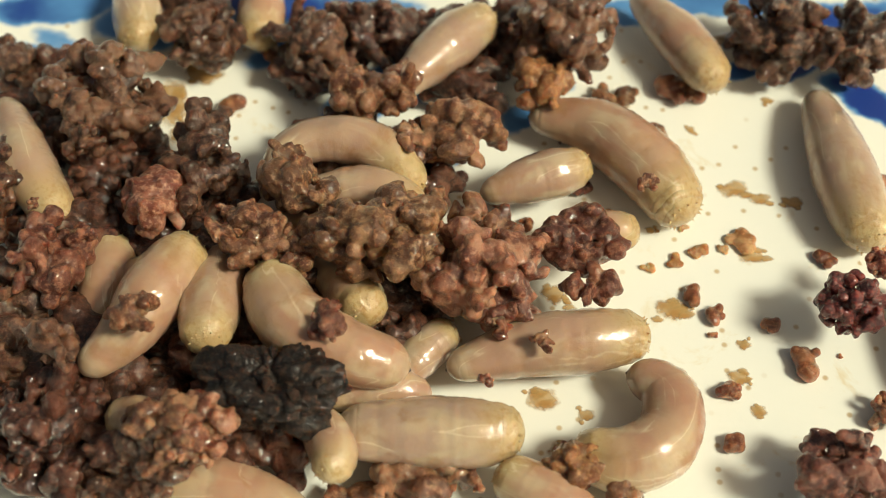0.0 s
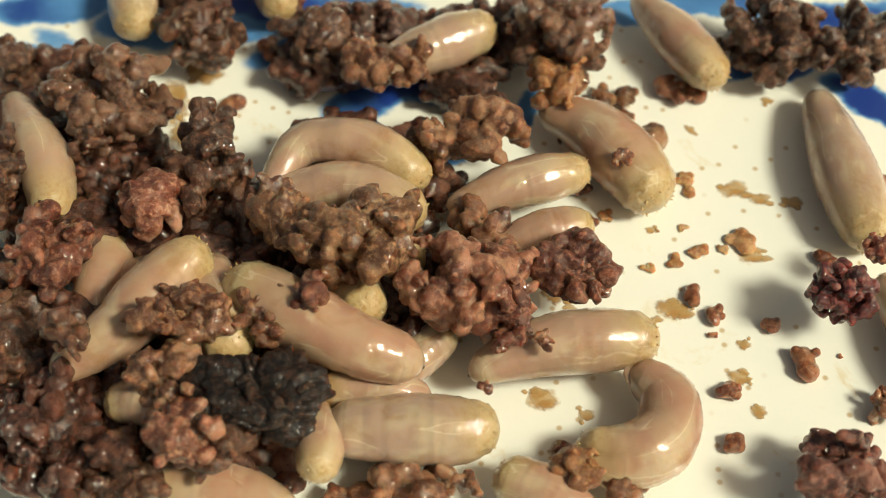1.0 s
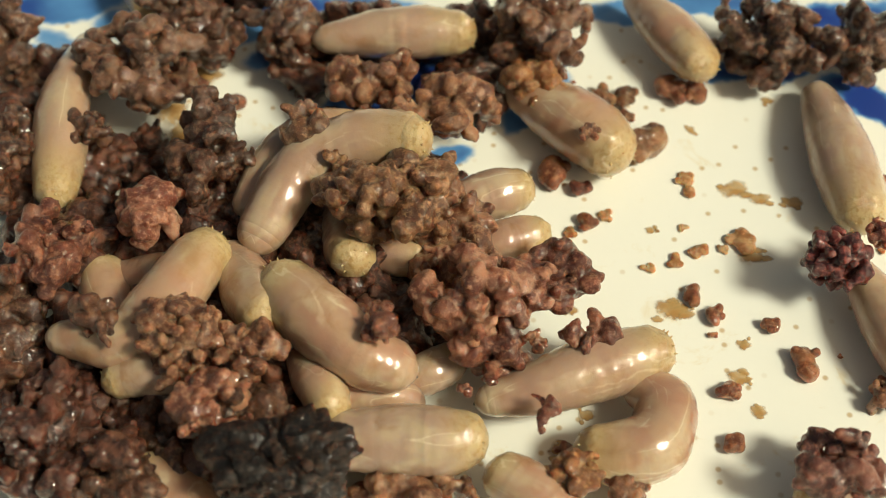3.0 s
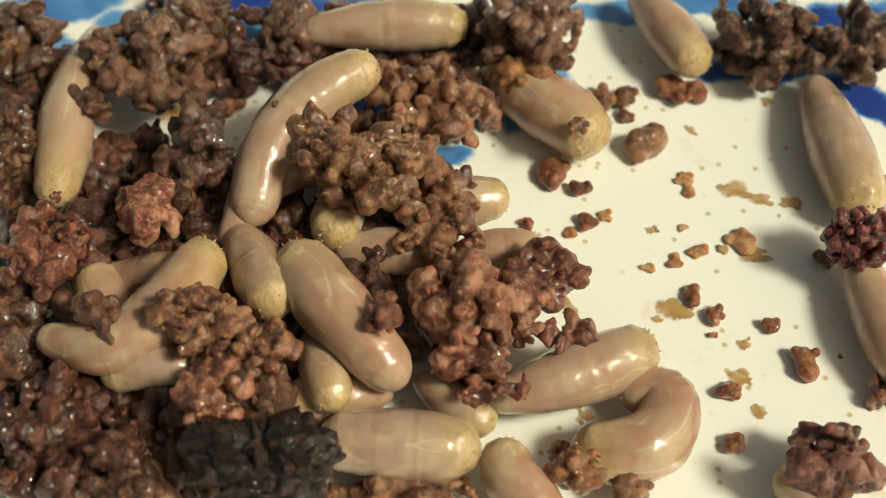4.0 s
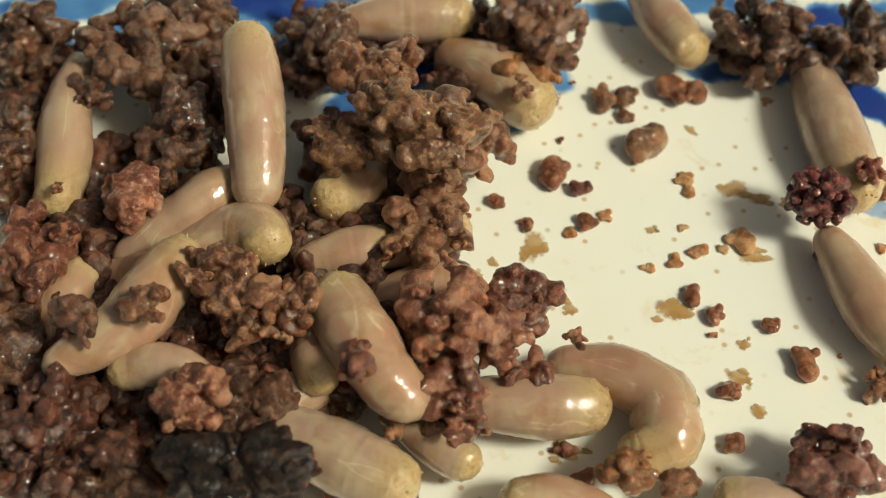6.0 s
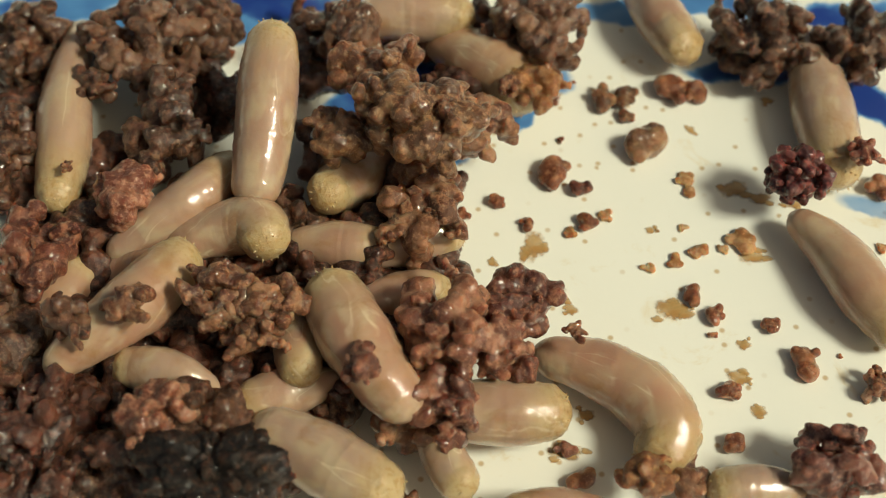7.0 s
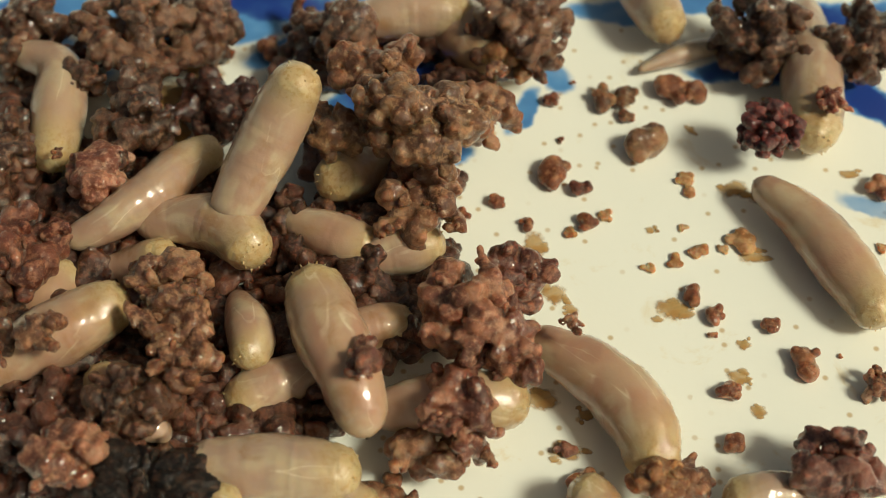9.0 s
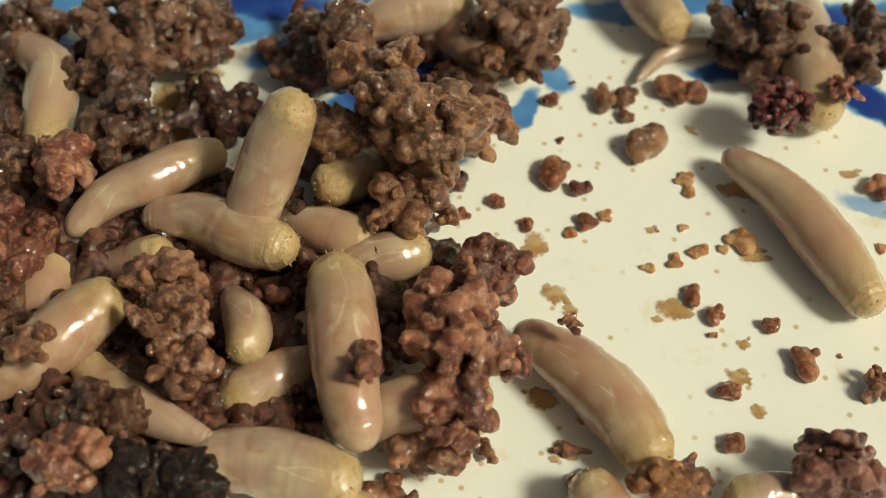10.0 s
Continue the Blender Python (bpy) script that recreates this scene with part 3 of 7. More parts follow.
def put_grain(rng, tone, parent, x, y, z, r, name="meat_grain"):
    ob = new(name, grain(tone, rng.randrange(9)))
    ob.parent = parent
    stretch = [r * rng.uniform(0.7, 1.4) for _ in range(3)]
    ob.matrix_basis = Matrix.LocRotScale((x * MM, y * MM, z * MM), Euler([rng.uniform(0, 6.28) for _ in range(3)]), stretch)
    return ob


def meat_part(me, tone, thing):
    me.materials.append(MEAT[tone])
    ob = new("core", me)
    ob.parent = thing
    return ob


def clump(label, tone, a, b, c):
    """A lump of cooked mince: a fused core with loose grains all over it."""
    COUNT[0] += 1
    rng = random.Random(COUNT[0] * 13 + 5)
    size = max(a, b, c)
    thing = tagged(new("meat_clump"), label, "minced meat", "clumps of minced meat")
    if tone == "char":
        part("core", slab(rng, a * 0.86, b * 0.84, c * 0.8), MEAT[tone], thing)
        for _ in range(10):
            d = Vector((rng.gauss(0, 1), rng.gauss(0, 1), rng.gauss(0.4, 0.8))).normalized()
            put_grain(rng, tone, thing, d.x * a * 0.9, d.y * b * 0.9, d.z * c * 0.8, rng.uniform(0.2, 0.45))
        return thing
    cell = 0.17 if tone == "bedshade" else 0.13 if size > 2.6 else 0.10 if size > 0.8 else 0.07
    if tone == "berry":  # small round beads packed close together
        meat_part(lump(rng, a * 0.92, b * 0.92, c * 1.1, 0.08, 0.2, 0, 0.35), tone, thing)
        return thing
    meat_part(lump(rng, a * 0.90, b * 0.90, c * 0.95, cell, min(1, size / 1.5), int(1 + size * 1.3) if size > 0.75 else 0, 1.0 if size > 1.8 else 0.55), tone, thing)
    for _ in range(int(min(9, 2 + a * b)) if size > 0.75 else 0):
        d = Vector((rng.gauss(0, 1), rng.gauss(0, 1), rng.gauss(0.25, 1))).normalized()
        reach = rng.uniform(0.55, 0.74)
        put_grain(rng, tone, thing, d.x * a * reach, d.y * b * reach, d.z * c * reach, rng.triangular(0.20, 0.5, 0.32) * min(1, 0.45 + size / 4))
    return thing


def crumb(tone, x, y, r):
    COUNT[0] += 1
    rng = random.Random(COUNT[0] * 13 + 5)
    thing = tagged(new("meat_crumb"), "pale amber fatty crumb melted onto the plate" if tone == "amber" else "small cooked meat crumb lying on the plate", "meat crumb", "crumbs on the plate")
    flat = 0.55 if tone == "amber" else 1.0  # the fatty ones have melted down
    thing.matrix_basis = spot(x, y, r * 0.48 * flat, rng.uniform(0, 360))
    balls = [(0, 0, 0, 0.58 * r, rng.random())]
    for _ in range(int(3 + 6 * r)):
        turn = rng.uniform(0, 2 * math.pi)
        far = rng.uniform(0.4, 0.85) * r
        balls.append((far * math.cos(turn), far * math.sin(turn), rng.uniform(-0.15, 0.25) * r, r * rng.uniform(0.26, 0.52), rng.random()))
    points, quads, tones = fused(balls, max(0.035, 0.08 * r), 0.9 if r > 1.2 else 0.15)
    me = bpy.data.meshes.new("core")
    me.from_pydata([(Vector((p[0], p[1], p[2] * flat)) + noise.noise_vector(Vector(p) * 2.5) * 0.04) * MM for p in points], [], quads.tolist())
    me.polygons.foreach_set("use_smooth", [True] * len(me.polygons))
    me.attributes.new("tint", "FLOAT", "POINT").data.foreach_set("value", tones)
    meat_part(me, tone, thing)
    return thing


def stain(x, y, a, b):
    """A thin dried film of meat juice on the glaze."""
    COUNT[0] += 1
    rng = random.Random(COUNT[0] * 13 + 5)
    bm = bmesh.new()
    seed = Vector((rng.uniform(0, 90), rng.uniform(0, 90), 0))
    rings = []
    for share, lift in ((0.0, 0.045), (0.5, 0.04), (0.8, 0.028), (0.93, 0.014), (1.0, -0.02)):
        ring = []
        for i in range(40 if share else 1):
            d = Vector((math.cos(i * math.pi / 20), math.sin(i * math.pi / 20), 0))
            edge = share * (1 + 0.45 * noise.noise(d * 1.0 + seed) + 0.16 * noise.noise(d * 2.6 + seed))
            ring.append(bm.verts.new((1.3 * d.x * a * edge * MM, 1.3 * d.y * b * edge * MM, lift * MM)))
        rings.append(ring)
    for inner, outer in zip(rings, rings[1:]):
        for i in range(40):
            j = (i + 1) % 40
            bm.faces.new([inner[0], outer[i], outer[j]] if len(inner) == 1 else [inner[i], outer[i], outer[j], inner[j]])
    ob = part("juice_stain", bm, JUICE, None)
    film = ob.data.attributes.new("film", "FLOAT", "POINT")
    for v in ob.data.vertices:
        film.data[v.index].value = (1.0, 0.85, 0.5, 0.2, 0.0)[(v.index + 39) // 40]
    ob.matrix_basis = spot(x, y, 0.012)
    return tagged(ob, "thin dried brown juice stain on the plate", "stain", "stains on the plate")


m_front = maggot("plump glossy beige maggot with a yellowish blunt tail on the pile", 2.04, 11.8, 0.62)
m_left_arc = maggot("long beige maggot with a pale pointed head on brown meat", 1.91, 11.8, 0.42)
m_elbow = maggot("bent grey-beige maggot with a yellow tail", 1.78, 9.6, 0.5)
m_upright = maggot("plump beige maggot rearing up with a spiny yellowish tail", 1.86, 12.6, 0.75)
m_curl = maggot("curled shiny beige maggot arched over the meat", 1.51, 12.4, 0.5)
m_mid_right = maggot("yellowish beige maggot half under meat crumbs", 1.56, 7.8, 0.4)
m_low_right = maggot("yellow-ended maggot lying under the meat", 1.46, 7.3, 0.4)
m_upper_right = maggot("smooth beige maggot crawling on the plate", 2.25, 11.2, 0.4)
m_right_low = maggot("translucent beige maggot with a white streak and ragged tail", 1.90, 11.3, 0.4)
m_hook = maggot("pinkish beige maggot bent like a hook on the plate", 1.98, 12.1, 0.5)
m_bottom_fat = maggot("thick pinkish maggot with a yellow tail at the pile's edge", 2.01, 10.1, 0.7)
m_bottom_left = maggot("pink maggot lying at the front of the pile", 1.83, 9.3, 0.4)
m_small_yellow = maggot("pale yellow maggot tail poking from the meat", 1.37, 6.9, 0.4)
m_bottom_mid = maggot("beige maggot lying on the plate's near side", 1.58, 7.9, 0.4)
m_right_edge = maggot("pinkish maggot with a pale pointed head on the plate", 2.05, 12.5, 0.4)
m_right_second = maggot("wrinkled beige maggot stretched out on the plate", 1.80, 12.5, 0.45)
m_top_mid = maggot("beige maggot with a white streak under crumbs", 1.77, 10.7, 0.4)
m_top_right = maggot("yellowish maggot with reddish stains on the plate", 1.72, 9.5, 0.4)
m_thin = maggot("thin pale young maggot with a dark head", 0.72, 7.5, 0.3, 1.2)
m_top_left = maggot("yellowish maggot at the plate's far side", 1.68, 8.4, 0.4)
m_top_second = maggot("yellowish maggot at the plate's far side", 1.61, 8.0, 0.4)
m_far_left = maggot("beige maggot climbing among the brown crumbs", 1.73, 13.5, 0.4)
m_left_mid = maggot("grey-beige maggot in the shade of the pile", 1.66, 8.3, 0.4)
m_under = maggot("maggot half hidden below the meat", 1.31, 6.6, 0.4)
m_dark_mid = maggot("grey-beige maggot lying below the upright one", 1.47, 7.3, 0.4)
m_yellow_end = maggot("yellow maggot tail end facing outwards", 1.61, 8.1, 0.8)
m_pointer = maggot("grey maggot stretching out its dark pointed head", 1.31, 7.6, 0.3)
m_low_mid = maggot("pinkish maggot at the bottom of the pile", 1.51, 7.6, 0.4)
m_near_right = maggot("yellowish maggot under the reddish crumbs", 1.40, 7.0, 0.4)
m_near_yellow = maggot("pale yellow maggot tail pointing outwards", 1.35, 6.8, 0.8)
m_left_yellow = maggot("pale yellow maggot tail among the crumbs", 1.46, 7.3, 0.7)
c_raspberry = clump("dark red raspberry-like lump of meat stuck to a maggot", "berry", 2.07, 2.06, 1.41)
c_tag = clump("small pinkish meat crumb stuck to a maggot", "pink", 0.91, 0.93, 0.64)
c_crust = clump("charred black crust of meat with a rough surface", "char", 4.18, 2.80, 1.91)
c_olive = clump("knobbly olive-brown clump of cooked minced meat", "olive", 4.62, 2.81, 1.91)
c_olive_small = clump("olive-brown meat crumb riding on a maggot", "olive", 2.29, 1.73, 1.18)
c_back = clump("brown clump of minced meat with fatty grains", "brown", 3.80, 2.28, 1.56)
c_pink = clump("pinkish brown crumbly lump of minced meat", "pinkdark", 3.85, 3.00, 2.04)
c_pink_right = clump("reddish brown lump of minced meat with dark edges", "red", 2.46, 1.88, 1.28)
c_strip = clump("thin reddish strip of cooked meat", "red", 1.67, 0.85, 0.58)
c_far_a = clump("brown clump of minced meat at the far side of the pile", "brownshade", 3.60, 3.30, 2.11)
c_far_b = clump("brown meat crumb beside a climbing maggot", "brownshade", 1.35, 1.30, 0.95)
c_far_c = clump("brown nodular clump of minced meat", "brownshade", 2.11, 3.54, 1.68)
c_far_d = clump("pink crumb of minced meat", "pink", 2.19, 1.76, 1.20)
c_left_pink = clump("pinkish crumbly lump of minced meat", "red", 2.02, 3.31, 1.62)
c_rider_a = clump("soft brown meat crumb on a maggot's back", "brown", 1.41, 1.22, 0.83)
c_rider_b = clump("greyish brown meat crumb on a maggot's back", "brownshade", 1.38, 1.41, 0.96)
c_rider_c = clump("brown nodular clump of minced meat between maggots", "brown", 1.99, 1.62, 1.11)
c_rider_d = clump("brown nodular clump of minced meat between maggots", "brown", 1.60, 1.55, 1.06)
c_near_pink = clump("pink crumb of minced meat near the crust", "pinkdark", 2.02, 1.57, 1.07)
c_near_brown = clump("brown clump of minced meat in the pile", "brownshade", 2.54, 1.81, 1.23)
c_spot = clump("reddish scrap of meat stuck on a maggot's back", "red", 1.21, 1.07, 0.73)
c_dark_mass = clump("dark reddish heap of minced meat", "darkred", 4.34, 4.15, 2.60)
c_dark_low = clump("dark brown heap of minced meat", "brownshade", 3.67, 2.52, 1.72)
c_left_heap = clump("brown heap of minced meat at the pile's edge", "brownshade", 2.43, 4.54, 1.95)
c_left_high = clump("brown heap of minced meat at the pile's edge", "brownshade", 1.70, 3.81, 1.36)
c_top_a = clump("light brown crumb of minced meat", "brownshade", 2.12, 2.09, 1.42)
c_top_b = clump("brown clump of minced meat under a maggot", "brown", 2.56, 1.95, 1.33)
c_top_c = clump("brown nodular clump of minced meat", "brownshade", 3.10, 3.42, 2.33)
c_top_orange = clump("orange-brown fatty crumb of meat", "orange", 2.22, 1.58, 1.08)
c_top_d = clump("brown clump of minced meat on the blue border", "brownshade", 3.15, 3.06, 2.08)
c_top_e = clump("dark brown clump of minced meat on the blue border", "brownshade", 2.95, 3.05, 2.08)
c_top_f = clump("brown clump of minced meat on the blue border", "brownshade", 2.67, 2.44, 1.67)
c_near_right = clump("dark reddish nodular clump of minced meat on the plate", "maroon", 2.98, 2.21, 1.50)
c_edge_crumb = clump("brown crumb of meat on the plate", "brown", 0.96, 0.99, 0.67)
c_bottom_a = clump("brown crumbs of meat near the pile's edge", "brown", 2.81, 1.21, 0.83)
c_bottom_b = clump("orange-brown meat scrap on a maggot's tail", "orange", 1.45, 1.26, 0.86)
c_bottom_c = clump("brown leafy scrap of meat on the plate", "brown", 1.29, 1.42, 0.96)
c_column = clump("brown column of minced meat nodules", "brown", 2.40, 3.75, 1.92)
c_low_red = clump("dark red lump of minced meat low in the pile", "red", 2.01, 2.78, 1.61)
c_speck_a = clump("small brown meat crumb", "brown", 0.68, 0.68, 0.47)
c_speck_b = clump("small reddish meat crumb", "red", 0.49, 0.54, 0.37)
c_speck_c = clump("small brown meat crumb on a maggot's back", "brown", 0.61, 0.67, 0.45)
c_speck_d = clump("small brown meat crumb on a maggot's back", "brown", 0.46, 0.47, 0.32)
c_scrap = clump("reddish brown meat scrap lying on a maggot", "red", 0.95, 0.62, 0.5)
c_pebble = clump("small dark brown meat nodule", "brown", 0.62, 0.60, 0.5)
c_rider_e = clump("brown nodular crumb of minced meat", "brown", 1.96, 1.96, 1.33)
c_far_e = clump("brown heap of minced meat at the far side", "brownshade", 4.12, 2.89, 1.97)
c_far_f = clump("brown clump of minced meat on the blue border", "brownshade", 2.24, 2.93, 1.79)
# a small lump enlarged and darkened to stand for shadow on the plate
c_far_g = clump("dark brown clump of minced meat, darkened as shade behind the maggots", "darkred", 2.50, 2.30, 1.60)

# the low heap that fills the pile; its darkest tone paints the shade between maggots
clump("brown filler heap of minced meat under the maggots", "brownshade", 2.00, 2.20, 1.50).matrix_basis = spot(-6.17, 5.19, 1.3, 0)
clump("brown filler heap of minced meat under the maggots", "brownshade", 2.20, 2.00, 1.50).matrix_basis = spot(-14.29, 3.04, 1.5, 0)
clump("brown filler heap of minced meat under the maggots", "bedshade", 6.09, 5.13, 1.90).matrix_basis = spot(-10.11, -4.47, 1.8, 0)
clump("brown filler heap of minced meat under the maggots", "bedshade", 5.91, 4.96, 1.90).matrix_basis = spot(-14.66, -9.11, 1.8, 0)
clump("brown filler heap of minced meat under the maggots", "bedshade", 6.17, 4.13, 1.90).matrix_basis = spot(-4.51, -2.45, 1.8, 0)
clump("brown filler heap of minced meat under the maggots", "bedshade", 5.82, 5.27, 1.90).matrix_basis = spot(-18.2, -0.73, 1.7000000000000002, 0)
clump("brown filler heap of minced meat under the maggots", "bedshade", 3.90, 2.30, 1.70).matrix_basis = spot(-20.55, 5.71, 1.5, 0)
clump("brown filler heap of minced meat under the maggots", "bedshade", 5.14, 4.98, 1.90).matrix_basis = spot(-21.2, -8.41, 1.9000000000000001, 0)
clump("brown filler heap of minced meat under the maggots", "bedshade", 5.15, 3.95, 1.90).matrix_basis = spot(-7.28, -8.29, 1.7000000000000002, 0)
clump("brown filler heap of minced meat under the maggots", "bedshade", 4.00, 3.09, 1.90).matrix_basis = spot(-3.41, -7.02, 1.5, 0)
clump("brown filler heap of minced meat under the maggots", "bedshade", 3.60, 2.60, 1.70).matrix_basis = spot(-11.89, 1.31, 1.5, 0)
clump("brown filler heap of minced meat under the maggots", "bedshade", 4.28, 3.30, 1.90).matrix_basis = spot(-3.3, 4.07, 1.6, 0)
clump("brown filler heap of minced meat under the maggots", "bedshade", 3.80, 2.60, 1.70).matrix_basis = spot(0.59, 11.39, 1.4, 0)
clump("brown filler heap of minced meat under the maggots", "bedshade", 5.52, 2.53, 1.73).matrix_basis = spot(-5.43, 16.42, 1.6, 0)
clump("brown filler heap of minced meat under the maggots", "bedshade", 5.53, 2.54, 1.73).matrix_basis = spot(2.49, 16.51, 1.5, 0)
clump("brown filler heap of minced meat under the maggots", "bedshade", 2.60, 2.30, 1.60).matrix_basis = spot(-26.26, 7.07, 1.5, 0)
clump("brown filler heap of minced meat under the maggots", "bedshade", 4.95, 3.35, 1.90).matrix_basis = spot(-11.36, -14.48, 1.7000000000000002, 0)
clump("brown filler heap of minced meat under the maggots", "bedshade", 2.40, 1.60, 1.40).matrix_basis = spot(-16.81, 18.94, 1.4, 0)
clump("brown filler heap of minced meat under the maggots", "bedshade", 2.00, 1.30, 1.00).matrix_basis = spot(-8.54, 17.82, 1.2, 0)
clump("brown filler heap of minced meat under the maggots", "bedshade", 3.73, 2.99, 1.90).matrix_basis = spot(-13.72, -1.22, 1.8, 0)
clump("brown filler heap of minced meat under the maggots", "brownshade", 2.23, 1.75, 1.20).matrix_basis = spot(-6.19, -11.77, 1.3, 0)
clump("brown filler heap of minced meat under the maggots", "bedshade", 3.76, 3.39, 1.90).matrix_basis = spot(-22.69, -0.31, 1.7, 0)
clump("brown filler heap of minced meat under the maggots", "bedshade", 3.97, 2.91, 1.90).matrix_basis = spot(-16, -5.33, 1.9, 0)
clump("brown filler heap of minced meat under the maggots", "bedshade", 3.51, 2.11, 1.44).matrix_basis = spot(-10.03, -10.9, 1.7, 0)
clump("brown filler heap of minced meat under the maggots", "bedshade", 4.11, 3.13, 1.90).matrix_basis = spot(-16.88, -12.41, 1.8, 0)
clump("brown filler heap of minced meat under the maggots", "bedshade", 2.82, 3.54, 1.90).matrix_basis = spot(-26.62, 4.96, 1.6, 0)
clump("brown filler heap of minced meat under the maggots", "brownshade", 3.75, 3.01, 1.90).matrix_basis = spot(-7.64, -0.39, 1.8, 0)
clump("brown filler heap of minced meat under the maggots", "bedshade", 2.36, 2.23, 1.52).matrix_basis = spot(-0.47, -2.66, 1.5, 0)
clump("brown filler heap of minced meat under the maggots", "bedshade", 3.20, 2.74, 1.87).matrix_basis = spot(-5.84, 6.31, 1.6, 0)
# dark heap added in place of a shadow on the bare plate
clump("brown filler heap of minced meat under the maggots", "bedshade", 2.04, 1.84, 1.25).matrix_basis = spot(-8.86, 13.1, 1.4, 0)
clump("brown filler heap of minced meat under the maggots", "brownshade", 1.50, 1.20, 0.90).matrix_basis = spot(-6.86, 13.45, 1.0, 0)
clump("brown filler heap of minced meat under the maggots", "brown", 2.78, 0.95, 0.65).matrix_basis = spot(-4.13, -17.34, 0.9, 0)
clump("brown filler heap of minced meat under the maggots", "bedshade", 1.81, 1.33, 0.91).matrix_basis = spot(-16.57, -15.8, 4.2, 0)
# far left: a few brown bits, enlarged to dark heaps for the plate's shade
clump("brown filler heap of minced meat under the maggots", "brownshade", 2.40, 1.70, 1.40).matrix_basis = spot(-27.99, 13.34, 1.4, 0)
clump("brown filler heap of minced meat under the maggots", "bedshade", 2.20, 1.80, 1.50).matrix_basis = spot(-27.24, 9.87, 1.5, 0)
clump("brown filler heap of minced meat under the maggots", "bedshade", 2.60, 1.50, 1.30).matrix_basis = spot(-24.53, 13.68, 1.3, 0)

# crumbs and stains on the bare plate
crumb("crumb", 15.04, -3.55, 0.68)
crumb("crumb", 15.98, -4.98, 0.74)
crumb("crumb", 15.95, -6.28, 0.30)
crumb("crumb", 19.58, -5.76, 0.70)
crumb("crumb", 21.03, -8.33, 1.05)
crumb("crumb", 16.49, -10.21, 0.81)
crumb("crumb", 16.6, -13.75, 0.73)
crumb("amber", 15.31, 5.38, 0.61)
crumb("amber", 15.55, 4.14, 0.57)
crumb("amber", 14.14, -1.13, 0.58)
crumb("amber", 12.47, -1.51, 0.41)
crumb("amber", 15.6, -0.22, 0.62)
crumb("amber", 17.18, -0.13, 0.41)
crumb("amber", 18.4, 0.3, 0.90)
crumb("crumb", 23.36, -0.85, 0.62)
crumb("crumb", 7.17, 5.44, 1.15)
crumb("red", 8.64, 4.45, 0.68)
crumb("crumb", 9.06, 1.74, 0.73)
crumb("amber", 10.06, 2.41, 0.49)
crumb("crumb", 5.29, 1.8, 0.59)
crumb("crumb", 3.39, 3.31, 0.64)
crumb("amber", 7.71, 1.03, 0.49)
crumb("crumb", 1.2, 2.4, 0.53)
crumb("crumb", 7.69, -15.94, 0.78)
crumb("crumb", 7.09, 11.78, 0.63)
crumb("crumb", 8.59, 13.37, 0.22)
crumb("olive", 7.51, 8.52, 0.29)
crumb("crumb", 27.49, 4.44, 0.89)
crumb("olive", 10.52, 11.76, 0.97)
crumb("olive", 12.01, 11.8, 0.89)
crumb("olive", 12, 10.36, 0.59)
crumb("olive", 13.1, 7.67, 1.45)
crumb("crumb", 15.08, 12.36, 1.12)
crumb("crumb", 16.4, 12.38, 0.89)
crumb("crumb", -2.63, -15.98, 0.69)
crumb("amber", 26.9, -0.05, 0.42)
crumb("crumb", 23.28, -7.8, 0.20)
crumb("amber", 14.92, 1.61, 0.35)
crumb("crumb", -13.99, 11.13, 0.96)
crumb("amber", 13.33, 1.34, 0.17)
crumb("crumb", -14.6, 16.07, 0.53)
crumb("crumb", -11.54, 16.11, 0.91)
crumb("red", 6.88, -13.87, 0.62)
stain(18.43, 4.62, 0.81, 0.59)
stain(17.55, 4.8, 0.23, 0.17)
stain(17.48, 4.8, 0.21, 0.15)
stain(19.06, 4.17, 0.41, 0.30)
stain(19.95, 3.86, 0.61, 0.42)
stain(20.05, 4.13, 0.17, 0.13)
stain(19.34, 4.17, 0.16, 0.13)
stain(20.44, 3.51, 0.31, 0.21)
stain(21.93, 3.51, 0.54, 0.42)
stain(21.49, 3.73, 0.25, 0.20)
stain(22.23, 3.11, 0.22, 0.17)
stain(21.31, 3.38, 0.26, 0.21)
stain(13.73, -4.42, 0.84, 0.64)
stain(13.78, -3.89, 0.35, 0.27)
stain(12.73, -5.14, 0.30, 0.23)
stain(13.86, -4.1, 0.40, 0.31)
stain(18.06, -11.34, 0.43, 0.38)
stain(18.11, -11.71, 0.21, 0.19)
stain(18.07, -11.27, 0.21, 0.18)
stain(18, -11.01, 0.17, 0.15)
stain(17.68, -6.87, 0.38, 0.32)
stain(18.06, -6.48, 0.13, 0.13)
stain(17.84, -6.68, 0.13, 0.13)
stain(17.66, -6.75, 0.14, 0.12)
stain(-17.81, 11.62, 0.92, 1.77)
stain(-18.64, 12.06, 0.48, 0.93)
stain(-17.59, 12.74, 0.25, 0.49)
stain(-17.27, 12.55, 0.30, 0.57)
stain(-16.01, 14.33, 1.08, 0.99)
stain(-14.89, 15.49, 0.42, 0.38)
stain(-16.73, 13.59, 0.25, 0.23)
stain(-16.81, 14.84, 0.44, 0.40)
stain(-17.02, 9.22, 0.70, 0.96)
stain(-17.21, 10.46, 0.19, 0.26)
stain(-16.14, 8, 0.30, 0.41)
stain(-16.26, 10.56, 0.31, 0.43)
stain(6.6, -3.37, 0.58, 0.65)
stain(7.33, -3.81, 0.18, 0.19)
stain(7.31, -3.57, 0.20, 0.22)
stain(6.28, -2.83, 0.27, 0.30)
stain(7.64, -4.42, 0.39, 0.40)
stain(7.28, -4.3, 0.14, 0.14)
stain(7.5, -3.89, 0.20, 0.21)
stain(7.29, -4.7, 0.14, 0.13)
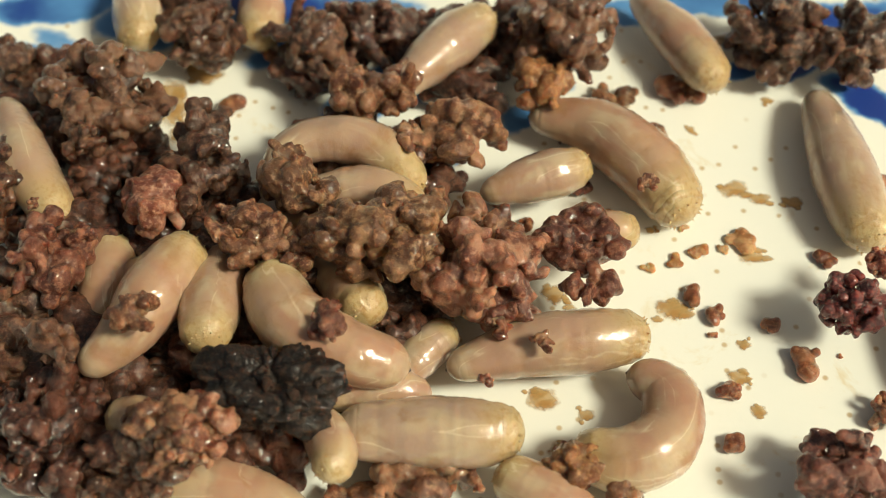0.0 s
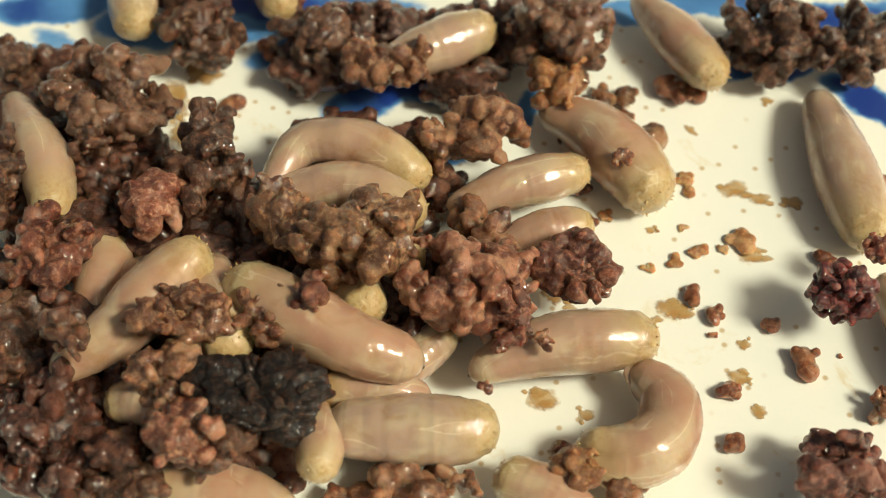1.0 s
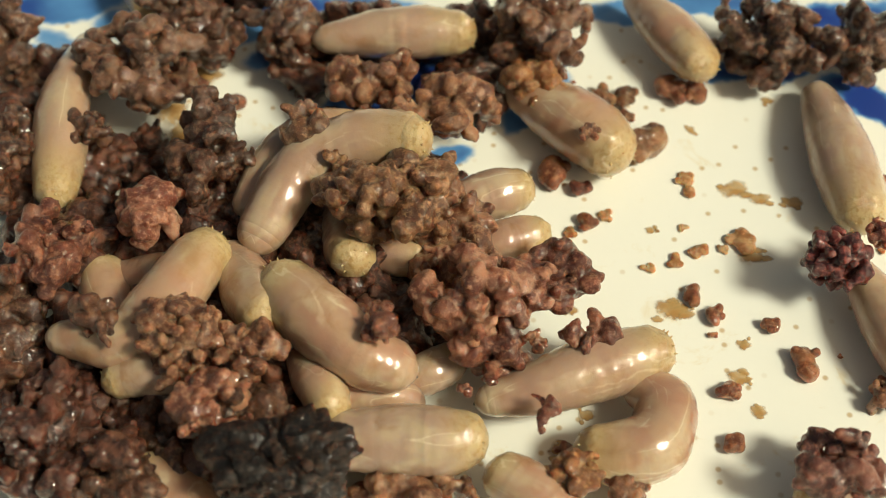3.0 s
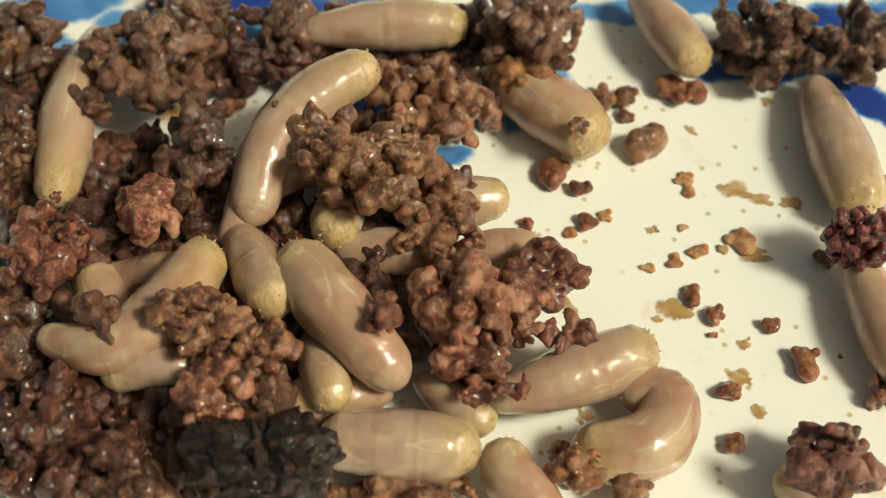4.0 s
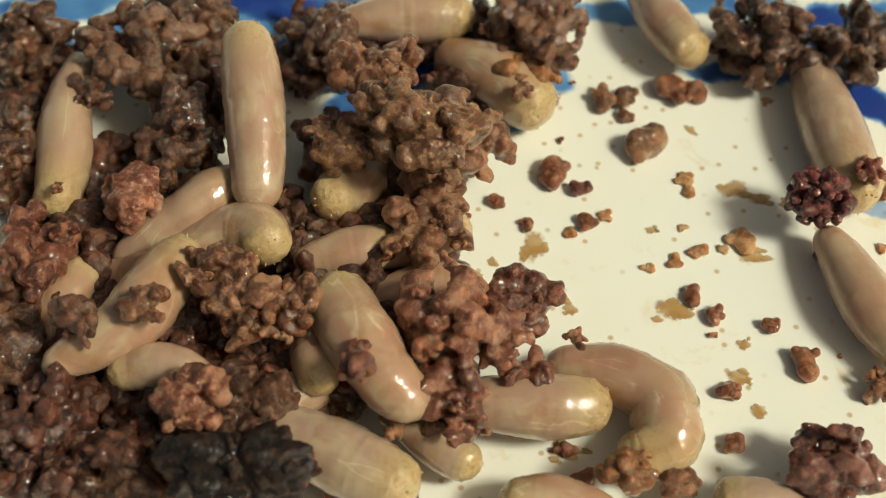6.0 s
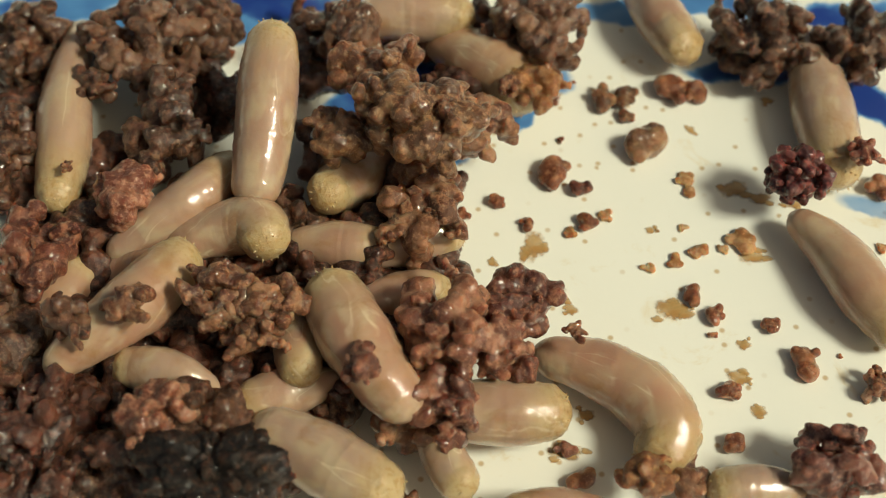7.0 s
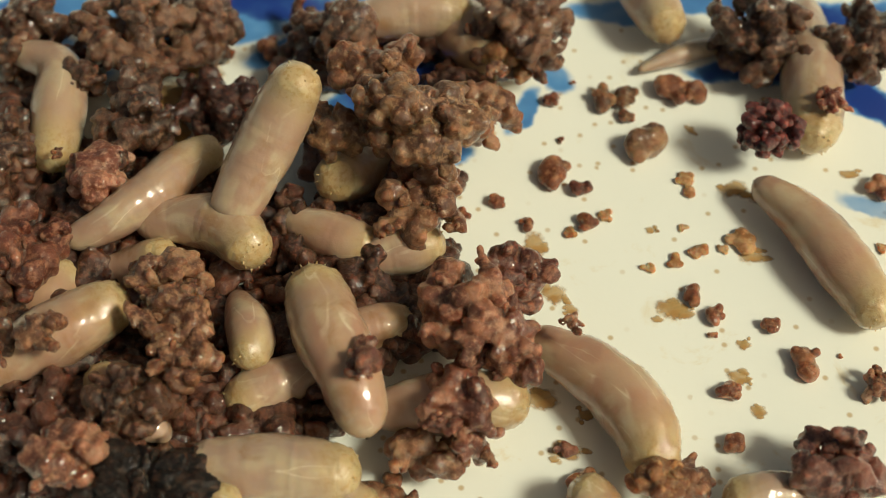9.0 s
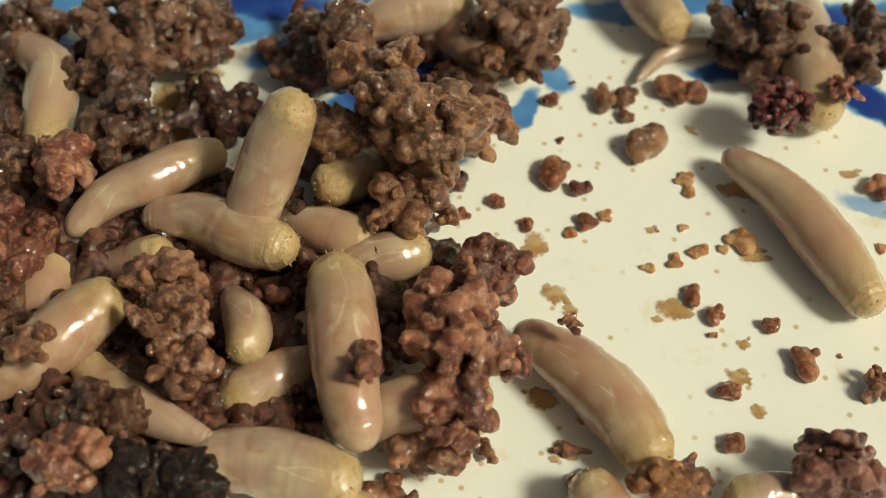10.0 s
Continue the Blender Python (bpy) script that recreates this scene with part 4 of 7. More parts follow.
stain(5.72, -10.6, 0.87, 0.62)
stain(5.26, -9.97, 0.28, 0.20)
stain(5.54, -10.15, 0.45, 0.32)
stain(4.7, -10.08, 0.20, 0.14)
stain(8.21, -11.6, 0.43, 0.38)
stain(7.81, -11.16, 0.18, 0.16)
stain(7.89, -12.07, 0.16, 0.14)
stain(8.23, -11.85, 0.13, 0.12)
stain(6.87, -13.95, 0.91, 0.53)
stain(8.08, -13.91, 0.31, 0.18)
stain(6.68, -13.34, 0.26, 0.15)
stain(6.22, -14.44, 0.31, 0.18)
stain(14.38, -4.7, 0.51, 0.40)
stain(14.42, -4.22, 0.24, 0.19)
stain(14.04, -4.38, 0.15, 0.13)
stain(14.92, -4.34, 0.15, 0.13)
stain(21.27, 11.96, 0.32, 0.31)
stain(21.64, 11.91, 0.15, 0.14)
stain(21.16, 11.62, 0.17, 0.16)
stain(21.51, 11.77, 0.15, 0.14)
stain(16.09, 9.46, 0.28, 0.26)
stain(15.82, 9.7, 0.15, 0.14)
stain(16.35, 9.13, 0.15, 0.14)
stain(16.18, 9.22, 0.15, 0.14)
stain(25.74, 5.75, 0.55, 0.26)
stain(26.21, 5.75, 0.23, 0.13)
stain(26.06, 5.93, 0.23, 0.13)
stain(26.47, 6.07, 0.27, 0.14)
stain(18.9, -0.59, 0.72, 0.41)
stain(19.78, -0.76, 0.37, 0.21)
stain(19.75, -0.17, 0.16, 0.13)
stain(19.3, -0.13, 0.37, 0.21)
stain(12.83, 1.41, 0.27, 0.21)
stain(12.93, 1.37, 0.14, 0.13)
stain(13.15, 1.58, 0.14, 0.13)
stain(13.16, 1.67, 0.14, 0.13)
stain(5.6, 0.25, 0.60, 0.91)
stain(4.95, -0.51, 0.29, 0.44)
stain(6.22, 0.13, 0.27, 0.42)
stain(5.1, -0.17, 0.29, 0.44)
stain(2.97, -1.01, 0.30, 0.25)
stain(3.28, -1.18, 0.14, 0.13)
stain(3.01, -0.72, 0.14, 0.13)
stain(3.04, -1.01, 0.14, 0.13)
stain(17.26, -9.18, 0.62, 0.47)
stain(17.51, -8.76, 0.30, 0.23)
stain(17.72, -9.21, 0.20, 0.15)
stain(17.81, -9.55, 0.13, 0.12)


def motions():
    # front
    at(m_front, 0, (-10.13, -4.64, 5), (-8.6, -8.34, 5.4), (-5.39, -10.42, 5.2), (-1.83, -11.2, 4.4))
    at(m_front, 0.5, (-11.23, -5.03, 5), (-8.23, -9.26, 5.4), (-4.45, -10.96, 5.2), (-0.59, -11.2, 4.4))
    at(m_front, 1, (-12.17, -5.42, 5), (-8.94, -7.78, 5.4), (-5.1, -9.87, 5.2), (-1.06, -11.02, 4.4))
    at(m_front, 1.5, (-12.54, -4.84, 5), (-8.65, -7.4, 5.4), (-4.8, -9.51, 5.2), (-1.21, -11.56, 4.4))
    at(m_front, 2, (-10.6, -4.84, 5), (-7.71, -7.22, 5.4), (-4.18, -9.51, 5.2), (-1.36, -11.56, 4.4))
    at(m_front, 2.5, (-10.24, -5.42, 5), (-7.66, -8.34, 5.4), (-4.45, -10.78, 5.2), (-1.21, -11.38, 4.4))
    at(m_front, 4, (-8.91, -3.46, 5), (-6.45, -7.22, 5.4), (-4.16, -10.05, 5.2), (-2.13, -12.27, 4.4))
    at(m_front, 4.5, (-8.62, -2.86, 5), (-6.78, -6.84, 5.4), (-4.17, -9.87, 5.2), (-2.13, -12.27, 4.4))
    at(m_front, 5, (-7.83, -5.62, 5), (-5.18, -7.22, 5.4), (-3.71, -9.69, 5.2), (-2.6, -11.74, 4.4))
    at(m_front, 5.5, (-6.53, -5.81, 5), (-4.96, -9.08, 5.4), (-3.35, -11.67, 5.2), (-1.81, -13.33, 4.4))
    at(m_front, 7, (-6.81, -5.42, 5), (-5.12, -9.08, 5.4), (-3.5, -11.85, 5.2), (-1.49, -14.2, 4.4))
    at(m_front, 7.5, (-7.54, -4.84, 5), (-5.77, -8.34, 5.4), (-3.97, -11.49, 5.2), (-2.11, -13.85, 4.4))
    at(m_front, 8, (-7.67, -5.42, 5), (-6.07, -8.71, 5.4), (-4.26, -12.2, 5.2), (-2.7, -14.88, 4.4))
    at(m_front, 8.5, (-7.05, -5.03, 5), (-5.75, -9.08, 5.4), (-4.71, -12.56, 5.2), (-3.57, -16.24, 4.4))
    at(m_front, 9, (-7.69, -5.03, 5), (-6.37, -9.08, 5.4), (-4.86, -12.56, 5.2), (-4.05, -15.39, 4.4))
    at(m_front, 9.5, (-7.22, -4.84, 5), (-5.76, -8.71, 5.4), (-4.71, -12.56, 5.2), (-4.03, -15.9, 4.4))
    at(m_front, 10, (-6.29, -4.05, 5), (-5.51, -8.71, 5.4), (-5.16, -12.56, 5.2), (-4.17, -16.24, 4.4))
    # left arc
    at(m_left_arc, 0, (-14.33, -2.86, 5), (-15.98, -5.81, 5), (-17.62, -8.76, 4.6), (-19.94, -11.14, 4))
    at(m_left_arc, 0.5, (-13.66, -3.06, 5), (-15.98, -5.81, 5), (-18.08, -8.95, 4.6), (-21.35, -11.14, 4))
    at(m_left_arc, 1, (-13.64, -3.26, 5), (-15.82, -5.81, 5), (-18.39, -8.95, 4.6), (-21.63, -11.32, 4))
    at(m_left_arc, 1.5, (-13.82, -3.06, 5), (-15.66, -5.81, 5), (-17.56, -9.32, 4.6), (-20.41, -11.14, 4))
    at(m_left_arc, 2, (-12.75, -2.26, 5), (-15.42, -5.03, 5), (-17.76, -8.95, 4.6), (-21.03, -8.95, 4))
    at(m_left_arc, 2.5, (-12.77, -2.06, 5), (-15.22, -5.42, 5), (-17.45, -8.95, 4.6), (-22.01, -8.76, 4))
    at(m_left_arc, 4, (-13.34, -3.06, 5), (-15.07, -6.95, 5), (-18.28, -9.87, 4.6), (-22.8, -8.76, 4))
    at(m_left_arc, 4.5, (-12.99, -3.26, 5), (-15.98, -5.81, 5), (-18.66, -9.32, 4.6), (-23.88, -8.95, 4))
    at(m_left_arc, 5, (-13.17, -3.06, 5), (-15.5, -5.81, 5), (-17.74, -9.13, 4.6), (-21.98, -10.05, 4))
    at(m_left_arc, 5.5, (-14.15, -3.06, 5), (-15.94, -6.19, 5), (-17.76, -8.95, 4.6), (-22, -10.96, 4))
    at(m_left_arc, 7, (-14.46, -3.26, 5), (-16.7, -6.57, 5), (-19.34, -8.95, 4.6), (-21.97, -11.14, 4))
    at(m_left_arc, 7.5, (-15.16, -4.45, 5), (-17.29, -6.95, 5), (-19.92, -9.32, 4.6), (-22.75, -11.14, 4))
    at(m_left_arc, 8, (-16.46, -5.81, 5), (-18.47, -7.71, 5), (-21.12, -9.69, 4.6), (-24.5, -10.96, 4))
    at(m_left_arc, 8.5, (-17.22, -6.19, 5), (-19.37, -8.08, 5), (-22.06, -9.69, 4.6), (-25.37, -11.32, 4))
    at(m_left_arc, 9, (-17.81, -6.57, 5), (-19.98, -8.27, 5), (-22.69, -9.69, 4.6), (-25.65, -11.5, 4))
    at(m_left_arc, 9.5, (-18.25, -6.95, 5), (-20.24, -8.64, 5), (-22.63, -10.05, 4.6), (-25.59, -11.86, 4))
    at(m_left_arc, 10, (-18.34, -6.19, 5), (-20.56, -8.64, 5), (-22.83, -10.78, 4.6), (-25.78, -12.57, 4))
    # elbow
    at(m_elbow, 0, (-12.97, -10.36, 5.4), (-13.16, -7.96, 4.8), (-12.89, -4.75, 4), (-12.43, -2.34, 3.4))
    at(m_elbow, 1, (-11.09, -10.72, 5.4), (-12.22, -9.07, 4.8), (-12.99, -6.69, 4), (-13.29, -3.95, 3.4))
    at(m_elbow, 1.5, (-10.58, -11.26, 5.4), (-11.72, -9.44, 4.8), (-12.63, -7.07, 4), (-13.29, -3.95, 3.4))
    at(m_elbow, 2, (-10.6, -11.08, 5.4), (-11.72, -9.44, 4.8), (-12.6, -7.45, 4), (-13.55, -4.74, 3.4))
    at(m_elbow, 2.5, (-9.78, -9.45, 5.4), (-10.86, -8.33, 4.8), (-11.7, -6.69, 4), (-12.57, -4.74, 3.4))
    at(m_elbow, 4, (-9.25, -7.97, 5.4), (-9.9, -6.06, 4.8), (-10.76, -3.96, 4), (-11.8, -1.93, 3.4))
    at(m_elbow, 4.5, (-9.63, -6.84, 5.4), (-10.14, -4.9, 4.8), (-10.98, -3.16, 4), (-12.16, -1.52, 3.4))
    at(m_elbow, 5, (-9.12, -4.92, 5.4), (-10.27, -2.92, 4.8), (-11.67, -2.76, 4), (-12.63, -3.95, 3.4))
    at(m_elbow, 5.5, (-9.46, -4.53, 5.4), (-10.44, -2.72, 4.8), (-12.06, -1.95, 4), (-13.76, -2.34, 3.4))
    at(m_elbow, 7, (-9.82, -3.94, 5.4), (-10.84, -1.71, 4.8), (-12.77, -1.34, 4), (-15.13, -1.93, 3.4))
    at(m_elbow, 7.5, (-9.99, -3.74, 5.4), (-11.03, -1.3, 4.8), (-13.16, -0.72, 4), (-15.79, -1.93, 3.4))
    at(m_elbow, 8, (-10.6, -4.33, 5.4), (-11.63, -2.12, 4.8), (-13.79, -1.13, 4), (-16.5, -1.52, 3.4))
    at(m_elbow, 8.5, (-9.79, -4.33, 5.4), (-11.99, -1.71, 4.8), (-14.87, -0.31, 4), (-18.34, -0.08, 3.4))
    at(m_elbow, 9, (-10.43, -4.53, 5.4), (-12.65, -1.71, 4.8), (-15.16, -0.72, 4), (-18.27, -0.7, 3.4))
    at(m_elbow, 9.5, (-10.1, -4.53, 5.4), (-12.02, -1.3, 4.8), (-14.91, 0.11, 4), (-17.64, -0.28, 3.4))
    at(m_elbow, 10, (-8.37, -3.94, 5.4), (-11.28, -2.52, 4.8), (-14.51, -0.51, 4), (-18, -0.08, 3.4))
    # upright
    at(m_upright, 0, (-1.14, -0.15, 3.5), (-3.17, 0.74, 4), (-5.2, 1.16, 4), (-7.25, 0.9, 3.5))
    at(m_upright, 1, (-1.14, -0.36, 3.5), (-3.16, 0.53, 4), (-5.9, 1.58, 4), (-8.63, 1.32, 3.5))
    at(m_upright, 1.5, (0.54, -0.36, 3.5), (-2.5, 1.16, 4), (-5.57, 2.01, 4), (-8.27, 0.9, 3.5))
    at(m_upright, 2, (1.17, 1, 8), (-2.44, 1.58, 7), (-6.12, 1.26, 5.8), (-9.77, -1.54, 4))
    at(m_upright, 2.5, (1.01, 0.38, 8), (-2.11, 1.58, 7), (-6.47, 1.68, 5.8), (-10.65, -3.16, 4))
    at(m_upright, 4, (-3.88, 8.16, 8), (-7.61, 6.34, 7), (-10.25, 3.39, 5.8), (-11.46, -1.13, 4))
    at(m_upright, 4.5, (-4.91, 8.39, 8), (-7.95, 6.34, 7), (-10.25, 3.39, 5.8), (-11.29, -1.13, 4))
    at(m_upright, 5, (-13.53, 8.85, 9), (-12.4, 5.92, 8), (-11.17, 3.17, 6.6), (-10.59, -0.22, 5))
    at(m_upright, 5.5, (-12.72, 10.23, 9), (-11.86, 6.36, 8), (-11.14, 2.75, 6.6), (-10.87, -1.04, 5))
    at(m_upright, 7, (-10.24, 10.46, 9), (-10.41, 6.36, 8), (-10.64, 2.75, 6.6), (-11.13, -0.63, 5))
    at(m_upright, 7.5, (-8.45, 9.08, 9), (-9.42, 6.81, 8), (-10.72, 4.04, 6.6), (-11.95, 0.2, 5))
    at(m_upright, 8, (-8.42, 7.04, 9), (-9.32, 5.04, 8), (-10.64, 2.75, 6.6), (-12.09, -0.22, 5))
    at(m_upright, 8.5, (-7.02, 7.26, 9), (-8.5, 5.26, 8), (-10.19, 3.6, 6.6), (-11.97, 0.41, 5))
    at(m_upright, 9, (-7.81, 4.15, 12), (-8.89, 3.34, 10), (-10.33, 1.62, 8), (-11.92, -0.96, 6))
    at(m_upright, 9.5, (-8, 2.88, 12), (-8.83, 2.28, 10), (-9.91, 1.2, 8), (-11.13, -0.55, 6))
    at(m_upright, 10, (-8.08, 2.05, 12), (-8.96, 1.66, 10), (-9.88, 0.79, 8), (-10.8, -0.55, 6))
    # curl
    at(m_curl, 0, (-1.5, 1.61, 3.4), (-3.23, 4.02, 4.2), (-6.34, 5.1, 4.5), (-9.42, 4.24, 4.2), (-10.47, 0.9, 3.5))
    at(m_curl, 0.5, (-1.67, 1.61, 3.4), (-3.24, 4.45, 4.2), (-6.38, 5.99, 4.5), (-9.62, 4.68, 4.2), (-9.99, 1.32, 3.5))
    at(m_curl, 1, (-0.99, 2.25, 3.4), (-2.88, 3.8, 4.2), (-5.64, 4.87, 4.5), (-8.75, 4.68, 4.2), (-10.67, 1.32, 3.5))
    at(m_curl, 1.5, (-1.17, 2.68, 3.4), (-2.88, 3.8, 4.2), (-5.64, 4.65, 4.5), (-8.74, 4.45, 4.2), (-11.35, 1.32, 3.5))
    at(m_curl, 2, (-3.29, 6.22, 3.4), (-5, 5.79, 4.2), (-7.72, 5.1, 4.5), (-10.39, 3.36, 4.2), (-11.9, -0.36, 3.5))
    at(m_curl, 2.5, (-3.3, 6.67, 3.4), (-5.71, 6.46, 4.2), (-8.1, 5.76, 4.5), (-10.42, 3.8, 4.2), (-12.3, 0.48, 3.5))
    at(m_curl, 4, (-5.65, 3.55, 3.4), (-7.66, 3.36, 4.2), (-9.65, 2.7, 4.5), (-11.27, 1.22, 4.2), (-12.21, -0.77, 3.5))
    at(m_curl, 5.5, (-10.4, 2.25, 3.4), (-11.64, 1.64, 4.2), (-12.9, 0.99, 4.5), (-14.21, 0.17, 4.2), (-15.58, -0.57, 3.5))
    at(m_curl, 7, (-12.58, 3.99, 3.4), (-13.4, 2.5, 4.2), (-14.57, 0.78, 4.5), (-16.16, -0.45, 4.2), (-17.84, -1.39, 3.5))
    at(m_curl, 7.5, (-13.33, 4.65, 3.4), (-14.14, 3.15, 4.2), (-15.28, 1.2, 4.5), (-16.68, -0.25, 4.2), (-18.36, -1.18, 3.5))
    at(m_curl, 8, (-13.38, 5.32, 3.4), (-14.54, 3.8, 4.2), (-15.99, 1.63, 4.5), (-17.4, 0.17, 4.2), (-19.06, -0.98, 3.5))
    at(m_curl, 8.5, (-13.4, 5.54, 3.4), (-14.56, 4.02, 4.2), (-16.01, 1.84, 4.5), (-17.95, 0.59, 4.2), (-19.95, -0.57, 3.5))
    at(m_curl, 9, (-13.9, 5.32, 3.4), (-15.52, 3.36, 4.2), (-17.27, 0.99, 4.5), (-19.76, -1.07, 4.2), (-22.26, -2, 3.5))
    at(m_curl, 9.5, (-13.87, 4.87, 3.4), (-15.52, 3.36, 4.2), (-17.68, 1.63, 4.5), (-19.91, 0.17, 4.2), (-22.15, -1.6, 3.5))
    at(m_curl, 10, (-13.52, 4.87, 3.4), (-15.2, 3.58, 4.2), (-17.39, 2.05, 4.5), (-19.99, 0.8, 4.2), (-22.18, -1.39, 3.5))
    # mid right
    at(m_mid_right, 0, (9.07, 4.31, 3), (5.72, 3.05, 3.2), (2.26, 1.91, 3))
    at(m_mid_right, 1, (9.05, 3.87, 3), (4.67, 2.62, 3.2), (0.2, 0.85, 3))
    at(m_mid_right, 1.5, (8.65, 2.99, 3), (4.66, 2.41, 3.2), (0.55, 1.49, 3))
    at(m_mid_right, 2, (6.75, 2.77, 3), (3.63, 1.98, 3.2), (0.55, 1.7, 3))
    at(m_mid_right, 2.5, (6.24, 2.99, 3), (3.28, 1.98, 3.2), (-0.14, 0.85, 3))
    at(m_mid_right, 4, (3.97, 1.7, 3), (1.91, 1.34, 3.2), (-0.48, 0.64, 3))
    at(m_mid_right, 4.5, (3.98, 2.34, 3), (2.25, 1.55, 3.2), (-0.14, 0.64, 3))
    at(m_mid_right, 5, (3.28, 1.49, 3), (1.57, 1.12, 3.2), (-0.48, 0.43, 3))
    at(m_mid_right, 5.5, (2.23, -0.41, 3), (0.54, -0.97, 3.2), (-1.47, -1.65, 3))
    at(m_mid_right, 7, (1.28, -0.83, 3), (-0.13, -1.18, 3.2), (-2.14, -1.65, 3))
    at(m_mid_right, 10, (-0.8, -2.06, 3), (-2.13, -2.61, 3.2), (-4.12, -2.87, 3))
    # low right
    at(m_low_right, 0, (11.76, -0.19, 2.4), (9.5, -0.75, 2.6), (6.6, -1.37, 2.6))
    at(m_low_right, 1, (9.05, 0.02, 2.4), (7.32, -0.33, 2.6), (4.93, -0.95, 2.6))
    at(m_low_right, 1.5, (8.7, -0.19, 2.4), (6.99, -0.12, 2.6), (4.59, -0.95, 2.6))
    at(m_low_right, 2, (8.87, -0.19, 2.4), (7.31, -0.54, 2.6), (4.93, -0.95, 2.6))
    at(m_low_right, 2.5, (7.51, -0.19, 2.4), (6.14, -0.33, 2.6), (3.91, -1.37, 2.6))
    at(m_low_right, 4, (6.07, -2.25, 2.4), (4.56, -1.98, 2.6), (2.21, -2.19, 2.6))
    at(m_low_right, 4.5, (5.58, -1.84, 2.4), (3.9, -1.78, 2.6), (1.54, -2.19, 2.6))
    at(m_low_right, 5, (2.53, -3.67, 2.4), (-0.13, -4, 2.6), (-3.1, -4.6, 2.6))
    at(m_low_right, 5.5, (2.51, -4.47, 2.4), (-0.79, -4.4, 2.6), (-4.4, -5.39, 2.6))
    at(m_low_right, 7, (0.53, -4.67, 2.4), (-1.78, -5, 2.6), (-4.72, -5.78, 2.6))
    at(m_low_right, 7.5, (-1.62, -4.86, 2.4), (-3.08, -5.78, 2.6), (-5.01, -6.94, 2.6))
    at(m_low_right, 8, (-1.77, -6.04, 2.4), (-3.06, -6.56, 2.6), (-5.01, -6.94, 2.6))
    at(m_low_right, 8.5, (-1.11, -7.01, 2.4), (-2.72, -7.32, 2.6), (-4.65, -7.89, 2.6))
    at(m_low_right, 9, (-1.76, -6.62, 2.4), (-3.05, -7.13, 2.6), (-4.98, -7.7, 2.6))
    at(m_low_right, 9.5, (-2.26, -5.84, 2.4), (-3.39, -6.56, 2.6), (-5.32, -7.32, 2.6))
    at(m_low_right, 10, (-3.72, -6.81, 2.4), (-4.68, -6.94, 2.6), (-5.97, -7.13, 2.6))
    # upper right
    at(m_upper_right, 0, (14.94, 0.66, 2.1), (12.65, 4.63, 2.3), (9.49, 7.8, 2.3), (5.43, 8.9, 2.1))
    at(m_upper_right, 0.5, (13.31, 1.73, 2.1), (11.77, 4.63, 2.3), (9.32, 7.8, 2.3), (5.8, 9.13, 2.1))
    at(m_upper_right, 1, (13.31, 1.73, 2.1), (11.59, 4.63, 2.3), (9.14, 7.8, 2.3), (6.17, 9.37, 2.1))
    at(m_upper_right, 1.5, (13.17, 2.16, 2.1), (11.42, 4.63, 2.3), (9.1, 7.11, 2.3), (5.98, 9.13, 2.1))
    at(m_upper_right, 2, (12.4, 3.46, 2.1), (10.6, 5.53, 2.3), (8.6, 7.8, 2.3), (6, 9.6, 2.1))
    at(m_upper_right, 2.5, (11.93, 4.12, 2.1), (10.29, 6.2, 2.3), (8.27, 8.26, 2.3), (5.65, 10.07, 2.1))
    at(m_upper_right, 4, (9.77, 6.14, 2.1), (8.26, 8.03, 2.3), (6.18, 9.9, 2.3), (3.52, 11.99, 2.1))
    at(m_upper_right, 4.5, (9.42, 6.14, 2.1), (7.73, 8.26, 2.3), (5.65, 10.38, 2.3), (3.16, 12.48, 2.1))
    at(m_upper_right, 5, (9.27, 6.59, 2.1), (7.56, 8.5, 2.3), (5.65, 10.38, 2.3), (3.16, 12.72, 2.1))
    at(m_upper_right, 5.5, (7.93, 8.43, 2.1), (6.34, 9.43, 2.3), (4.77, 11.09, 2.3), (2.43, 12.96, 2.1))
    at(m_upper_right, 7, (5.82, 9.6, 2.1), (4.94, 10.85, 2.3), (3.88, 12.3, 2.3), (1.7, 13.95, 2.1))
    at(m_upper_right, 7.5, (5.15, 11.51, 2.1), (4.08, 12.79, 2.3), (2.82, 14.26, 2.3), (0.97, 15.95, 2.1))
    at(m_upper_right, 10, (4.26, 12.48, 2.1), (3.18, 13.77, 2.3), (2.09, 15.26, 2.3), (0.6, 16.97, 2.1))
    # right low
    at(m_right_low, 0, (11.87, -7.91, 2.8), (7.58, -8.46, 2.9), (4.03, -9.02, 2.9), (0.19, -10.2, 2.7))
    at(m_right_low, 0.5, (11.53, -8.13, 2.8), (7.57, -8.65, 2.9), (4.34, -9.39, 2.9), (1.14, -10.38, 2.7))
    at(m_right_low, 1, (12.37, -8.13, 2.8), (7.74, -8.46, 2.9), (4.34, -9.21, 2.9), (1.46, -10.56, 2.7))
    at(m_right_low, 1.5, (12.95, -8.88, 2.8), (8.17, -9.39, 2.9), (4.96, -9.95, 2.9), (1.78, -10.56, 2.7))
    at(m_right_low, 2, (13.48, -9.03, 2.8), (9.69, -10.5, 2.9), (6.16, -11.77, 2.9), (2.38, -12.73, 2.7))
    at(m_right_low, 2.5, (13.49, -8.85, 2.8), (9.4, -10.13, 2.9), (5.53, -11.59, 2.9), (1.75, -12.55, 2.7))
    at(m_right_low, 4, (12.08, -8.51, 2.8), (8.76, -10.13, 2.9), (5.86, -11.23, 2.9), (2.38, -12.19, 2.7))
    at(m_right_low, 4.5, (10.34, -9.52, 2.8), (7.48, -10.5, 2.9), (4.92, -11.23, 2.9), (1.76, -12.02, 2.7))
